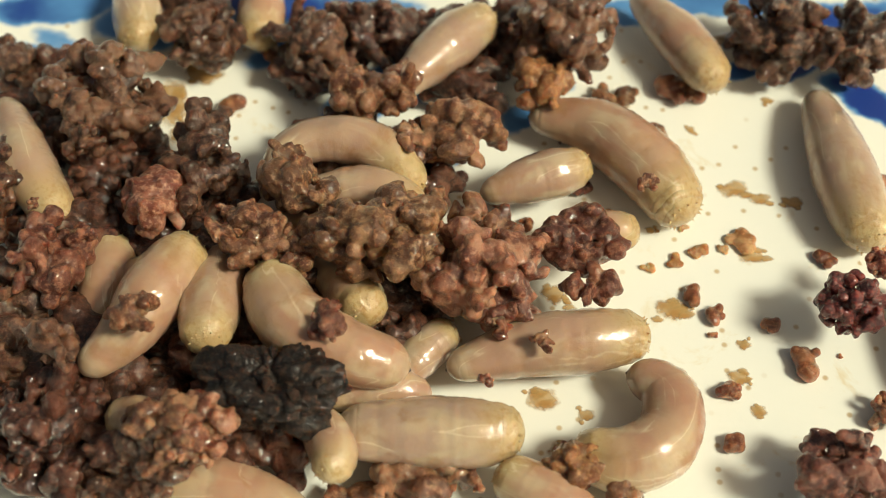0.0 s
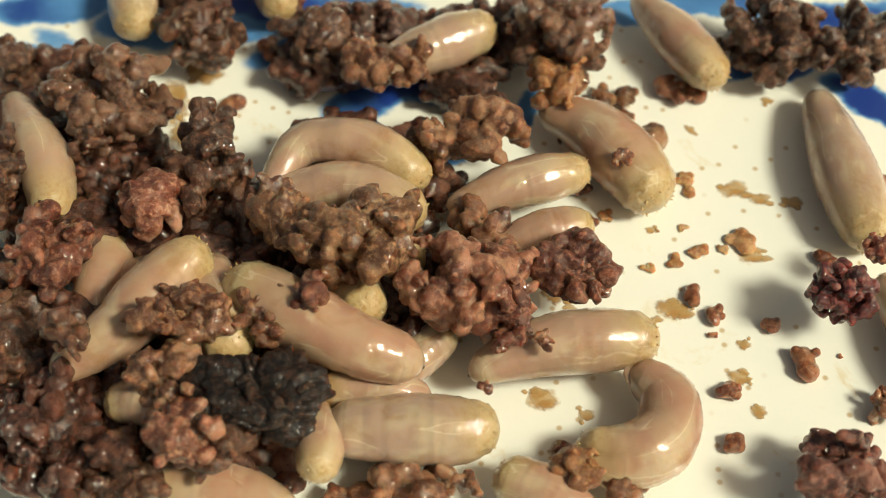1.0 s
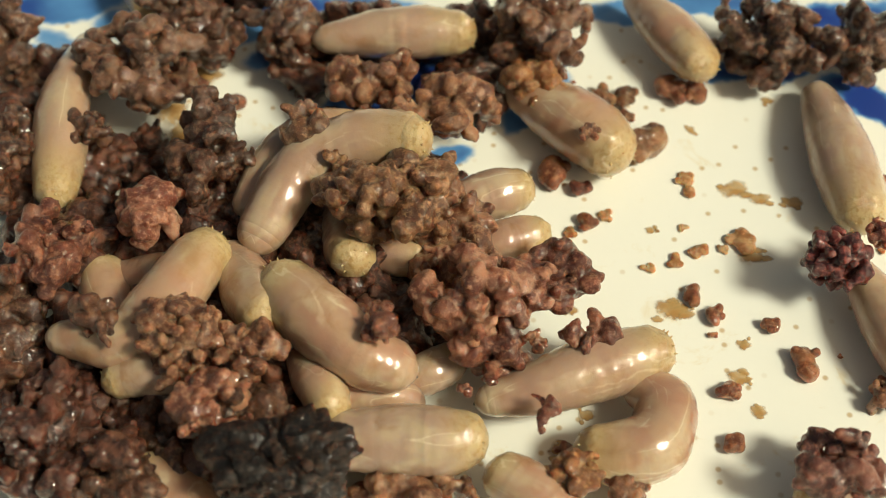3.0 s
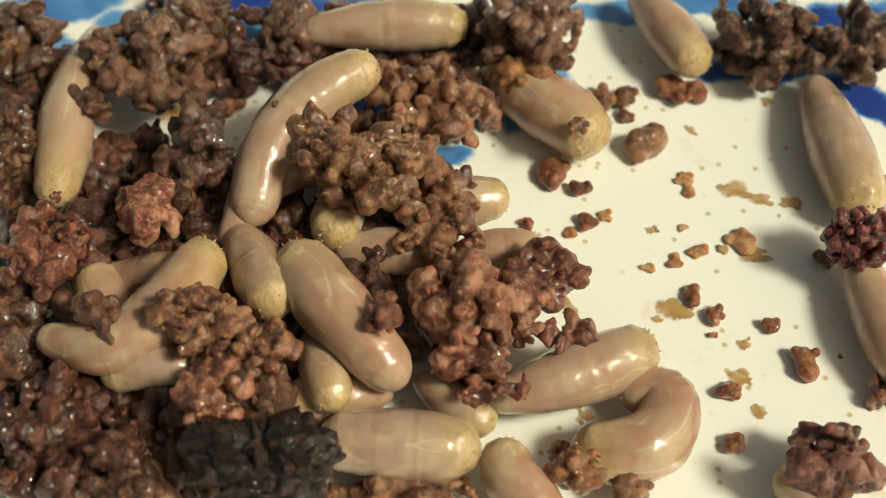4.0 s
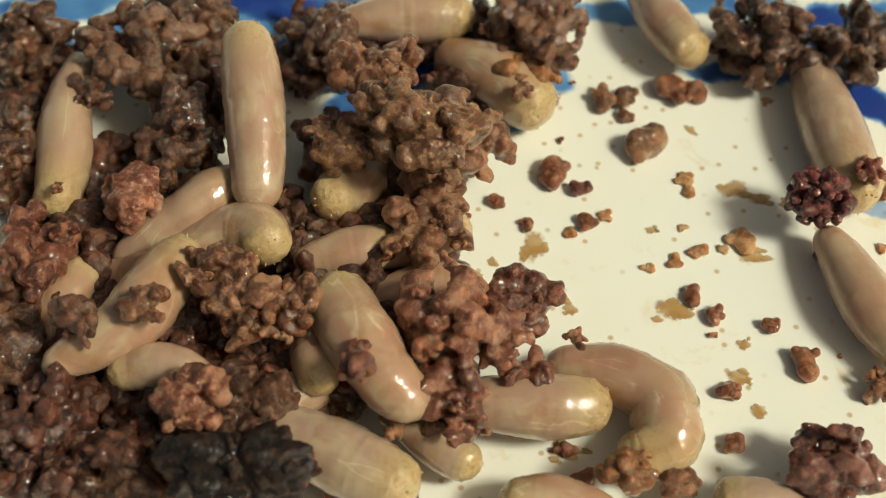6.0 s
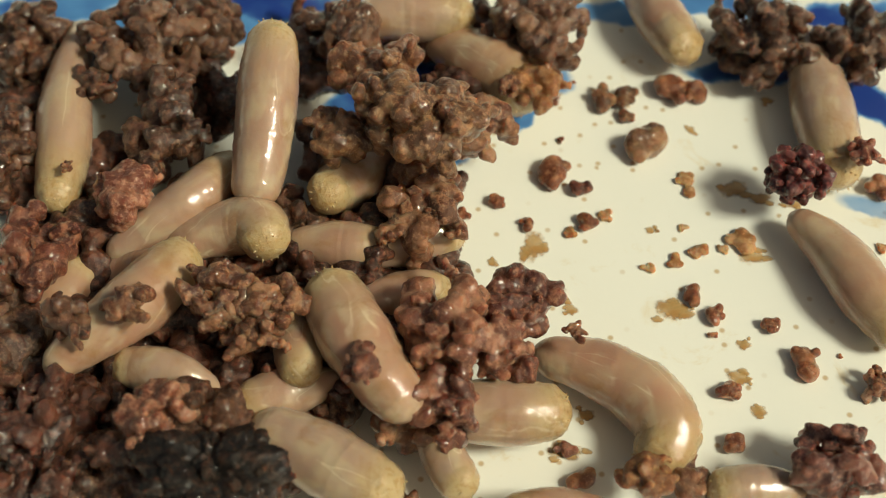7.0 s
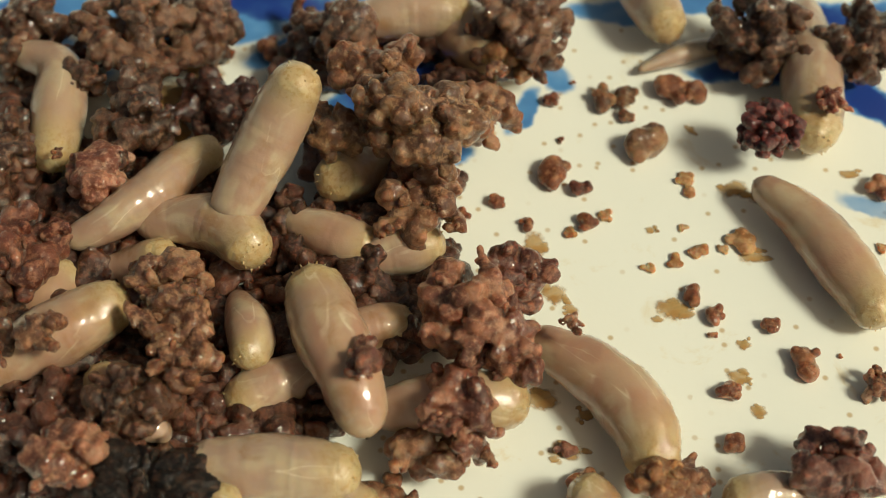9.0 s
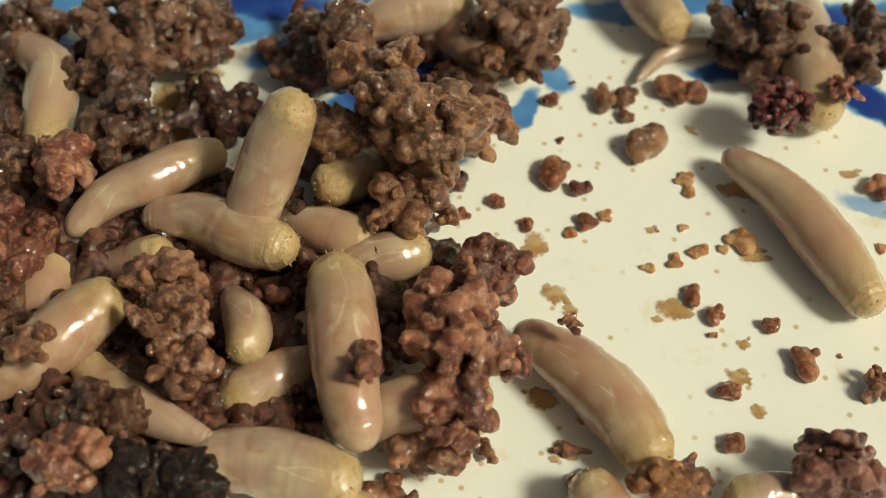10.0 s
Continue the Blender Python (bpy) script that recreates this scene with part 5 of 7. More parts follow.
    at(m_right_low, 5, (9.43, -12.25, 2.8), (7.09, -11.95, 2.9), (4.59, -11.59, 2.9), (1.45, -11.29, 2.7))
    at(m_right_low, 5.5, (9.73, -12.43, 2.8), (7.07, -12.31, 2.9), (4.26, -12.13, 2.9), (1.13, -11.66, 2.7))
    at(m_right_low, 7, (7.05, -12.96, 2.8), (4.86, -13.02, 2.9), (2.68, -13.02, 2.9), (0.19, -12.91, 2.7))
    at(m_right_low, 7.5, (5.81, -12.79, 2.8), (4.24, -12.84, 2.9), (2.68, -12.84, 2.9), (0.5, -12.73, 2.7))
    at(m_right_low, 8, (4.56, -12.61, 2.8), (3.31, -12.66, 2.9), (2.06, -12.66, 2.9), (0.19, -12.55, 2.7))
    at(m_right_low, 9, (4.74, -12.07, 2.8), (3.32, -12.31, 2.9), (2.07, -12.31, 2.9), (0.19, -12.37, 2.7))
    at(m_right_low, 10, (2.7, -11.89, 2.8), (1.44, -12.13, 2.9), (0.19, -12.31, 2.9), (-1.38, -12.55, 2.7))
    # hook
    at(m_hook, 0, (7.01, -14.81, 2), (10.04, -15.61, 2.2), (12.49, -14.05, 2.2), (12.57, -11.19, 2.2), (10.45, -9.97, 2))
    at(m_hook, 0.5, (7.48, -14.81, 2), (10.06, -15.44, 2.2), (12.27, -14.05, 2.2), (12.38, -11.55, 2.2), (10.93, -9.97, 2))
    at(m_hook, 1, (7.17, -14.81, 2), (10.06, -15.44, 2.2), (12.33, -14.05, 2.2), (12.54, -11.55, 2.2), (11.08, -10.16, 2))
    at(m_hook, 1.5, (7.63, -14.99, 2), (10.07, -15.26, 2.2), (12.18, -14.05, 2.2), (12.52, -11.73, 2.2), (11.38, -10.34, 2))
    at(m_hook, 2, (7.63, -14.99, 2), (9.76, -15.26, 2.2), (11.84, -14.4, 2.2), (12.4, -12.45, 2.2), (11.36, -10.71, 2))
    at(m_hook, 2.5, (7.32, -14.99, 2), (9.76, -15.26, 2.2), (11.84, -14.4, 2.2), (12.31, -12.45, 2.2), (11.65, -11.07, 2))
    at(m_hook, 4, (7.01, -14.81, 2), (10.08, -15.09, 2.2), (12.19, -13.87, 2.2), (12.38, -11.55, 2.2), (9.74, -11.07, 2))
    at(m_hook, 4.5, (7.63, -14.99, 2), (10.39, -15.09, 2.2), (12.53, -13.52, 2.2), (12.25, -11.19, 2.2), (9.1, -11.07, 2))
    at(m_hook, 5, (8.4, -14.99, 2), (11.01, -15.09, 2.2), (12.56, -13.17, 2.2), (11.33, -10.82, 2.2), (8.17, -10.71, 2))
    at(m_hook, 5.5, (8.86, -15.16, 2), (11.63, -15.09, 2.2), (12.61, -12.63, 2.2), (10.4, -10.46, 2.2), (6.6, -9.97, 2))
    at(m_hook, 7, (10.96, -16.02, 2), (12.49, -14.05, 2.2), (11.27, -11.55, 2.2), (8.52, -9.72, 2.2), (5.04, -8.66, 2))
    at(m_hook, 7.5, (11.22, -16.7, 2), (11.84, -14.4, 2.2), (10.44, -12.09, 2.2), (8.34, -10.09, 2.2), (5.04, -8.66, 2))
    at(m_hook, 8, (10.86, -17.37, 2), (11.28, -14.75, 2.2), (10.12, -12.27, 2.2), (8.32, -10.46, 2.2), (5.04, -8.85, 2))
    at(m_hook, 8.5, (11.19, -17.04, 2), (11.34, -14.75, 2.2), (10.27, -12.27, 2.2), (8.33, -10.27, 2.2), (5.22, -8.09, 2))
    at(m_hook, 9, (11.52, -16.7, 2), (11.32, -14.22, 2.2), (10.15, -11.73, 2.2), (7.89, -9.53, 2.2), (4.75, -7.52, 2))
    at(m_hook, 9.5, (11.36, -16.87, 2), (11.31, -14.4, 2.2), (10.15, -11.73, 2.2), (7.89, -9.53, 2.2), (4.59, -7.52, 2))
    at(m_hook, 10, (11.87, -16.19, 2), (10.9, -14.4, 2.2), (9.36, -11.73, 2.2), (7.1, -9.35, 2.2), (4.12, -6.95, 2))
    # bottom fat
    at(m_bottom_fat, 0, (4.49, -14.41, 3.2), (0.8, -14.41, 3.2), (-2.58, -14.41, 3.2), (-5.97, -14.41, 3.2))
    at(m_bottom_fat, 0.5, (4.34, -14.41, 3.2), (0.49, -14.41, 3.2), (-2.58, -14.41, 3.2), (-6.28, -14.41, 3.2))
    at(m_bottom_fat, 1, (3.11, -14.24, 3.2), (0.18, -14.24, 3.2), (-2.9, -14.24, 3.2), (-6.59, -14.24, 3.2))
    at(m_bottom_fat, 1.5, (2.64, -14.58, 3.2), (-0.12, -14.75, 3.2), (-3.19, -14.75, 3.2), (-6.88, -14.58, 3.2))
    at(m_bottom_fat, 2, (2.8, -14.58, 3.2), (-0.12, -14.75, 3.2), (-3.19, -14.75, 3.2), (-6.87, -14.75, 3.2))
    at(m_bottom_fat, 2.5, (2.64, -14.58, 3.2), (-0.12, -14.75, 3.2), (-3.19, -14.75, 3.2), (-6.87, -14.93, 3.2))
    at(m_bottom_fat, 4, (2.02, -15.44, 3.2), (-0.43, -15.27, 3.2), (-3.49, -15.1, 3.2), (-6.87, -14.93, 3.2))
    at(m_bottom_fat, 4.5, (0.79, -15.61, 3.2), (-1.34, -15.44, 3.2), (-4.1, -15.1, 3.2), (-6.87, -14.75, 3.2))
    at(m_bottom_fat, 5, (-1.03, -16.63, 3.2), (-3.17, -15.95, 3.2), (-5.64, -14.93, 3.2), (-8.47, -13.71, 3.2))
    at(m_bottom_fat, 5.5, (-1.17, -17.47, 3.2), (-4.07, -16.29, 3.2), (-6.87, -14.93, 3.2), (-9.71, -13.71, 3.2))
    at(m_bottom_fat, 7, (-2.21, -18.46, 3.2), (-4.96, -16.96, 3.2), (-7.77, -15.27, 3.2), (-10.61, -14.06, 3.2))
    at(m_bottom_fat, 7.5, (-2.82, -17.96, 3.2), (-5.87, -16.8, 3.2), (-8.66, -15.78, 3.2), (-11.76, -15.1, 3.2))
    at(m_bottom_fat, 8, (-3.74, -17.47, 3.2), (-7.1, -16.46, 3.2), (-10.18, -15.78, 3.2), (-13.53, -15.78, 3.2))
    at(m_bottom_fat, 8.5, (-4.48, -17.8, 3.2), (-7.7, -16.46, 3.2), (-11.12, -15.44, 3.2), (-14.8, -15.27, 3.2))
    at(m_bottom_fat, 9, (-4.35, -16.96, 3.2), (-7.38, -16.8, 3.2), (-10.73, -16.63, 3.2), (-14.06, -16.63, 3.2))
    at(m_bottom_fat, 9.5, (-4.35, -16.96, 3.2), (-7.38, -16.8, 3.2), (-10.75, -16.29, 3.2), (-14.11, -16.12, 3.2))
    at(m_bottom_fat, 10, (-4.33, -17.63, 3.2), (-7.38, -16.8, 3.2), (-10.46, -16.12, 3.2), (-13.79, -16.29, 3.2))
    # bottom left
    at(m_bottom_left, 0, (-16.35, -16.99, 1.9), (-13.27, -17.04, 2), (-10.16, -17.71, 2), (-7.06, -19.03, 2))
    at(m_bottom_left, 1, (-16.63, -17.16, 1.9), (-13.56, -17.21, 2), (-10.47, -17.71, 2), (-7.66, -19.03, 2))
    at(m_bottom_left, 1.5, (-17.31, -16.65, 1.9), (-15.07, -17.37, 2), (-12.87, -18.04, 2), (-10.05, -19.36, 2))
    at(m_bottom_left, 2.5, (-17.31, -16.65, 1.9), (-15.41, -17.04, 2), (-13.18, -18.04, 2), (-10.63, -19.69, 2))
    at(m_bottom_left, 4, (-17.04, -14.94, 1.9), (-16.52, -16.7, 2), (-15.72, -18.37, 2), (-14.5, -20.01, 2))
    at(m_bottom_left, 5.5, (-17.35, -14.94, 1.9), (-16.78, -17.04, 2), (-15.95, -19.03, 2), (-14.43, -20.65, 2))
    at(m_bottom_left, 7, (-17.46, -16.65, 1.9), (-16.78, -18.37, 2), (-15.69, -20.01, 2), (-14.33, -21.61, 2))
    at(m_bottom_left, 10, (-17.71, -18.33, 1.9), (-16.59, -20.01, 2), (-15.55, -21.29, 2), (-14.21, -22.86, 2))
    # small yellow
    at(m_small_yellow, 0, (-6.07, -17.8, 4.2), (-5.86, -16.03, 4), (-6.93, -13.54, 3.2))
    at(m_small_yellow, 1, (-6.81, -17.8, 4.2), (-6.61, -16.03, 4), (-6.93, -13.54, 3.2))
    at(m_small_yellow, 1.5, (-6.52, -14.43, 4.2), (-7.39, -12.57, 4), (-8.69, -9.94, 3.2))
    at(m_small_yellow, 2, (-6.06, -14.43, 4.2), (-6.92, -12.57, 4), (-8.36, -10.13, 3.2))
    at(m_small_yellow, 2.5, (-5.92, -14.26, 4.2), (-6.61, -12.57, 4), (-8.02, -10.49, 3.2))
    at(m_small_yellow, 4, (-5.94, -13.56, 4.2), (-6.34, -11.86, 4), (-7.31, -8.83, 3.2))
    at(m_small_yellow, 4.5, (-6.34, -12.86, 4.2), (-6.62, -11.14, 4), (-7.67, -8.08, 3.2))
    at(m_small_yellow, 5, (-6.63, -11.98, 4.2), (-6.85, -10.78, 4), (-7.51, -8.08, 3.2))
    at(m_small_yellow, 5.5, (-6.75, -12.69, 4.2), (-6.83, -11.14, 4), (-7.47, -8.83, 3.2))
    at(m_small_yellow, 7, (-7.87, -11.98, 4.2), (-7.96, -10.6, 4), (-8.47, -8.08, 3.2))
    at(m_small_yellow, 7.5, (-8.64, -11.98, 4.2), (-8.66, -10.42, 4), (-9.46, -7.7, 3.2))
    at(m_small_yellow, 8, (-9, -11.26, 4.2), (-8.95, -9.69, 4), (-9.8, -7.32, 3.2))
    at(m_small_yellow, 8.5, (-9.76, -10.54, 4.2), (-9.65, -8.58, 4), (-10.69, -6.17, 3.2))
    at(m_small_yellow, 9, (-10.89, -10.9, 4.2), (-10.74, -8.95, 4), (-11.67, -6.17, 3.2))
    at(m_small_yellow, 10, (-11.23, -10.54, 4.2), (-10.93, -8.39, 4), (-12.02, -5.78, 3.2))
    # bottom mid
    at(m_bottom_mid, 0, (2.94, -16.22, 2.4), (4.74, -17.4, 2.4), (7.12, -18.63, 2.2))
    at(m_bottom_mid, 2.5, (2.32, -16.56, 2.4), (4.44, -17.24, 2.4), (6.53, -18.47, 2.2))
    at(m_bottom_mid, 4, (3.44, -14.5, 2.4), (3.54, -16.56, 2.4), (5.03, -18.14, 2.2))
    at(m_bottom_mid, 4.5, (2.66, -14.68, 2.4), (3.4, -16.22, 2.4), (5.49, -17.81, 2.2))
    at(m_bottom_mid, 5, (2.66, -14.85, 2.4), (3.71, -16.22, 2.4), (5.94, -18.14, 2.2))
    at(m_bottom_mid, 5.5, (3.08, -16.9, 2.4), (5.05, -17.24, 2.4), (7.45, -18.14, 2.2))
    at(m_bottom_mid, 7, (2.88, -19.22, 2.4), (5.29, -19.06, 2.4), (8.01, -18.96, 2.2))
    at(m_bottom_mid, 7.5, (3.5, -18.23, 2.4), (6.21, -18.4, 2.4), (9.23, -18.63, 2.2))
    at(m_bottom_mid, 8, (6.55, -17.57, 2.4), (7.9, -17.9, 2.4), (8.88, -19.45, 2.2))
    at(m_bottom_mid, 8.5, (6.86, -17.57, 2.4), (8.05, -17.9, 2.4), (8.88, -19.45, 2.2))
    at(m_bottom_mid, 9, (6.87, -17.24, 2.4), (7.75, -17.9, 2.4), (8.58, -19.45, 2.2))
    at(m_bottom_mid, 9.5, (7.07, -16.22, 2.4), (7.3, -17.74, 2.4), (8.28, -19.45, 2.2))
    at(m_bottom_mid, 10, (7.36, -16.56, 2.4), (8.2, -17.9, 2.4), (9.16, -19.78, 2.2))
    # right edge
    at(m_right_edge, 0, (25.97, -1.29, 1.9), (25.38, 1.59, 2.0), (24.68, 6.07, 1.9), (24.08, 11.39, 1.4))
    at(m_right_edge, 2, (26.01, -1.08, 1.9), (25.45, 2.02, 2.0), (24.74, 6.52, 1.9), (24.12, 11.63, 1.4))
    at(m_right_edge, 2.5, (25.94, -0.46, 1.9), (25.34, 2.45, 2.0), (24.74, 6.98, 1.9), (24.15, 11.88, 1.4))
    at(m_right_edge, 4, (25.62, 0.81, 1.9), (25.26, 4.2, 2.0), (24.66, 7.9, 1.9), (24.07, 12.61, 1.4))
    at(m_right_edge, 4.5, (25.76, 1.66, 1.9), (25.18, 4.87, 2.0), (24.51, 8.59, 1.9), (24.02, 13.1, 1.4))
    at(m_right_edge, 5, (25.58, 1.66, 1.9), (25.04, 5.09, 2.0), (24.35, 9.3, 1.9), (23.71, 14.09, 1.4))
    at(m_right_edge, 5.5, (25.69, 1.23, 1.9), (25.15, 5.09, 2.0), (24.3, 9.77, 1.9), (23.78, 14.59, 1.4))
    at(m_right_edge, 7, (24.63, 3.4, 1.9), (24.41, 7.35, 2.0), (24.21, 11.68, 1.9), (24.11, 17.12, 1.4))
    at(m_right_edge, 7.5, (23.58, 3.84, 1.9), (23.76, 7.81, 2.0), (24.09, 12.16, 1.9), (24.11, 17.63, 1.4))
    at(m_right_edge, 8, (23.7, 4.72, 1.9), (23.89, 8.75, 2.0), (24.23, 13.14, 1.9), (24.36, 18.94, 1.4))
    at(m_right_edge, 8.5, (23.52, 5.39, 1.9), (23.77, 9.45, 2.0), (24.14, 13.88, 1.9), (24.54, 19.73, 1.4))
    at(m_right_edge, 9, (23.29, 6.3, 1.9), (23.76, 9.92, 2.0), (24.07, 14.13, 1.9), (24.47, 19.73, 1.4))
    at(m_right_edge, 9.5, (23.78, 6.75, 1.9), (23.9, 10.39, 2.0), (24.1, 14.37, 1.9), (24.54, 19.73, 1.4))
    at(m_right_edge, 10, (23.97, 8.13, 1.9), (24.03, 11.35, 2.0), (24.2, 15.13, 1.9), (24.54, 20.26, 1.4))
    # right second
    at(m_right_second, 0, (30, -13.48, 1.8), (29.44, -11.38, 1.9), (28.72, -8.41, 1.9), (27.9, -5.98, 1.7))
    at(m_right_second, 2.5, (28.7, -12.05, 1.8), (27.73, -10.28, 1.9), (26.58, -7.65, 1.9), (25.72, -5.2, 1.7))
    at(m_right_second, 4, (27.25, -11.32, 1.8), (26.32, -9.17, 1.9), (25.53, -6.11, 1.9), (24.87, -3.2, 1.7))
    at(m_right_second, 5, (27.7, -10.59, 1.8), (26.71, -8.79, 1.9), (25.36, -6.11, 1.9), (24.43, -2.79, 1.7))
    at(m_right_second, 5.5, (27.45, -10.22, 1.8), (26.45, -8.41, 1.9), (25.1, -5.72, 1.9), (24.05, -1.97, 1.7))
    at(m_right_second, 7, (26.91, -7.78, 1.8), (25.32, -5.33, 1.9), (23.54, -1.7, 1.9), (21.27, 1.38, 1.7))
    at(m_right_second, 7.5, (26.94, -7.59, 1.8), (25.19, -5.13, 1.9), (23.2, -1.7, 1.9), (20.72, 1.17, 1.7))
    at(m_right_second, 8, (26.09, -6.82, 1.8), (24.41, -3.74, 1.9), (22.41, -0.04, 1.9), (19.75, 3.11, 1.7))
    at(m_right_second, 8.5, (25.83, -6.43, 1.8), (24.14, -3.33, 1.9), (22.1, 0.17, 1.9), (19.6, 3.33, 1.7))
    at(m_right_second, 9, (25.79, -6.63, 1.8), (24.17, -3.13, 1.9), (22.16, 0.6, 1.9), (19.33, 3.99, 1.7))
    at(m_right_second, 9.5, (25.53, -6.24, 1.8), (23.95, -2.32, 1.9), (21.93, 1.45, 1.9), (19.43, 4.88, 1.7))
    at(m_right_second, 10, (25.43, -5.85, 1.8), (23.26, -1.29, 1.9), (20.89, 2.74, 1.9), (17.63, 6.23, 1.7))
    # top mid
    at(m_top_mid, 0, (3.19, 16.41, 3.5), (0.04, 13.33, 3.6), (-3, 9.49, 3.6))
    at(m_top_mid, 0.5, (3.19, 16.16, 3.5), (0.04, 13.33, 3.6), (-3.19, 10.2, 3.6))
    at(m_top_mid, 1, (3.36, 15.4, 3.5), (0.22, 13.82, 3.6), (-3.4, 11.87, 3.6))
    at(m_top_mid, 1.5, (2.8, 15.15, 3.5), (-1.61, 14.31, 3.6), (-5.97, 13.08, 3.6))
    at(m_top_mid, 2, (2.43, 14.9, 3.5), (-3.08, 14.56, 3.6), (-8.2, 14.06, 3.6))
    at(m_top_mid, 2.5, (2.43, 14.65, 3.5), (-3.08, 14.56, 3.6), (-8.19, 13.82, 3.6))
    at(m_top_mid, 4, (1.7, 15.4, 3.5), (-3.84, 15.31, 3.6), (-9.34, 14.81, 3.6))
    at(m_top_mid, 4.5, (2.07, 15.65, 3.5), (-3.11, 15.81, 3.6), (-6.79, 15.31, 3.6))
    at(m_top_mid, 5.5, (2.08, 16.16, 3.5), (-2.37, 16.06, 3.6), (-6.06, 15.56, 3.6))
    at(m_top_mid, 8, (2.08, 16.16, 3.5), (-2, 16.32, 3.6), (-5.33, 15.81, 3.6))
    at(m_top_mid, 10, (2.08, 16.66, 3.5), (-0.89, 16.82, 3.6), (-3.48, 16.06, 3.6))
    # top right
    at(m_top_right, 0, (17.79, 10.83, 2.6), (15.83, 14.92, 2.4), (12.84, 19.57, 2.1))
    at(m_top_right, 2, (17.84, 11.31, 2.6), (15.64, 14.92, 2.4), (12.82, 19.31, 2.1))
    at(m_top_right, 2.5, (17.61, 11.55, 2.6), (15.48, 15.17, 2.4), (12.46, 19.57, 2.1))
    at(m_top_right, 4, (16.66, 12.28, 2.6), (15.15, 15.68, 2.4), (12.86, 19.84, 2.1))
    at(m_top_right, 5.5, (16.73, 13.01, 2.6), (15.17, 15.93, 2.4), (12.88, 20.1, 2.1))
    at(m_top_right, 7, (16.1, 13.25, 2.6), (14.84, 16.44, 2.4), (12.88, 20.1, 2.1))
    at(m_top_right, 8, (15.54, 13.99, 2.6), (14.49, 16.69, 2.4), (12.5, 20.1, 2.1))
    at(m_top_right, 9, (15.01, 15.24, 2.6), (14.21, 17.98, 2.4), (12.22, 21.71, 2.1))
    at(m_top_right, 10, (15.65, 15.24, 2.6), (14.38, 17.72, 2.4), (12.22, 21.71, 2.1))
    # thin
    at(m_thin, 0, (23.67, 18.39, 0.6), (22.01, 17.52, 0.7), (20.01, 16.74, 0.7))
    at(m_thin, 7, (23.28, 18.39, 0.6), (21.21, 17.26, 0.7), (18.39, 15.72, 0.7))
    at(m_thin, 7.5, (22.87, 18.13, 0.6), (20.39, 16.74, 0.7), (17.2, 15.22, 0.7))
    at(m_thin, 8.5, (20.07, 17.09, 0.6), (16.85, 15.47, 0.7), (13.37, 14.46, 0.7))
    at(m_thin, 9, (19.03, 16.32, 0.6), (16.09, 15.47, 0.7), (12.96, 13.96, 0.7))
    at(m_thin, 9.5, (20.01, 16.58, 0.6), (16.5, 15.72, 0.7), (13.3, 13.47, 0.7))
    at(m_thin, 10, (19.63, 16.58, 0.6), (15.36, 15.72, 0.7), (12.7, 12.97, 0.7))
    # top left
    at(m_top_left, 0, (-19.95, 14.49, 2.6), (-20.42, 17.72, 2.4), (-21.11, 21.71, 2.1))
    at(m_top_left, 1, (-20.25, 15.49, 2.6), (-20.78, 18.24, 2.4), (-21.41, 22.25, 2.1))
    at(m_top_left, 2.5, (-19.18, 15.99, 2.6), (-19.98, 18.5, 2.4), (-21.29, 22.25, 2.1))
    at(m_top_left, 4, (-19.3, 20.67, 2.6), (-20.36, 23.03, 2.4), (-22, 26.7, 2.1))
    at(m_top_left, 10, (-19.42, 21.74, 2.6), (-20.48, 24.14, 2.4), (-22.14, 27.85, 2.1))
    # top second
    at(m_top_second, 0, (-12.18, 14.49, 2.6), (-12.12, 17.72, 2.4), (-12.22, 21.71, 2.1))
    at(m_top_second, 1, (-10.68, 17.27, 2.6), (-11.19, 19.28, 2.4), (-11.98, 22.25, 2.1))
    at(m_top_second, 2.5, (-9.7, 20.14, 2.6), (-10.58, 21.95, 2.4), (-11.57, 25.01, 2.1))
    at(m_top_second, 10, (-9.37, 21.21, 2.6), (-10.26, 23.03, 2.4), (-11.25, 26.13, 2.1))
    # far left
    at(m_far_left, 0, (-22.69, -0.28, 3.4), (-23.89, 1.25, 3.6), (-25.23, 3.4, 3.6), (-26.48, 6.38, 3.2))
    at(m_far_left, 1, (-23.2, -0.28, 3.4), (-23.61, 1.67, 3.6), (-24.51, 4.27, 3.6), (-25.85, 6.83, 3.2))
    at(m_far_left, 1.5, (-23.2, -0.28, 3.4), (-23.5, 2.1, 3.6), (-24.29, 5.16, 3.6), (-25.35, 8.21, 3.2))
    at(m_far_left, 2, (-22.92, 0.13, 3.4), (-23.45, 2.96, 3.6), (-24.42, 6.05, 3.6), (-25.78, 8.67, 3.2))
    at(m_far_left, 2.5, (-22.98, 0.55, 3.4), (-23.75, 3.83, 3.6), (-24.33, 7.87, 3.6), (-24.12, 13.45, 3.2))
    at(m_far_left, 4, (-23.35, 0.76, 3.4), (-23.35, 5.16, 3.6), (-23.35, 9.73, 3.6), (-22.36, 15.43, 3.2))
    at(m_far_left, 4.5, (-23.42, 0.55, 3.4), (-23.29, 4.71, 3.6), (-23.29, 9.26, 3.6), (-22.36, 13.94, 3.2))
    at(m_far_left, 5.5, (-23.33, -0.08, 3.4), (-23.16, 3.83, 3.6), (-23.45, 7.87, 3.6), (-23.26, 12.47, 3.2))
    at(m_far_left, 7, (-23.19, 0.34, 3.4), (-23.35, 5.16, 3.6), (-23.71, 9.73, 3.6), (-23.54, 15.94, 3.2))
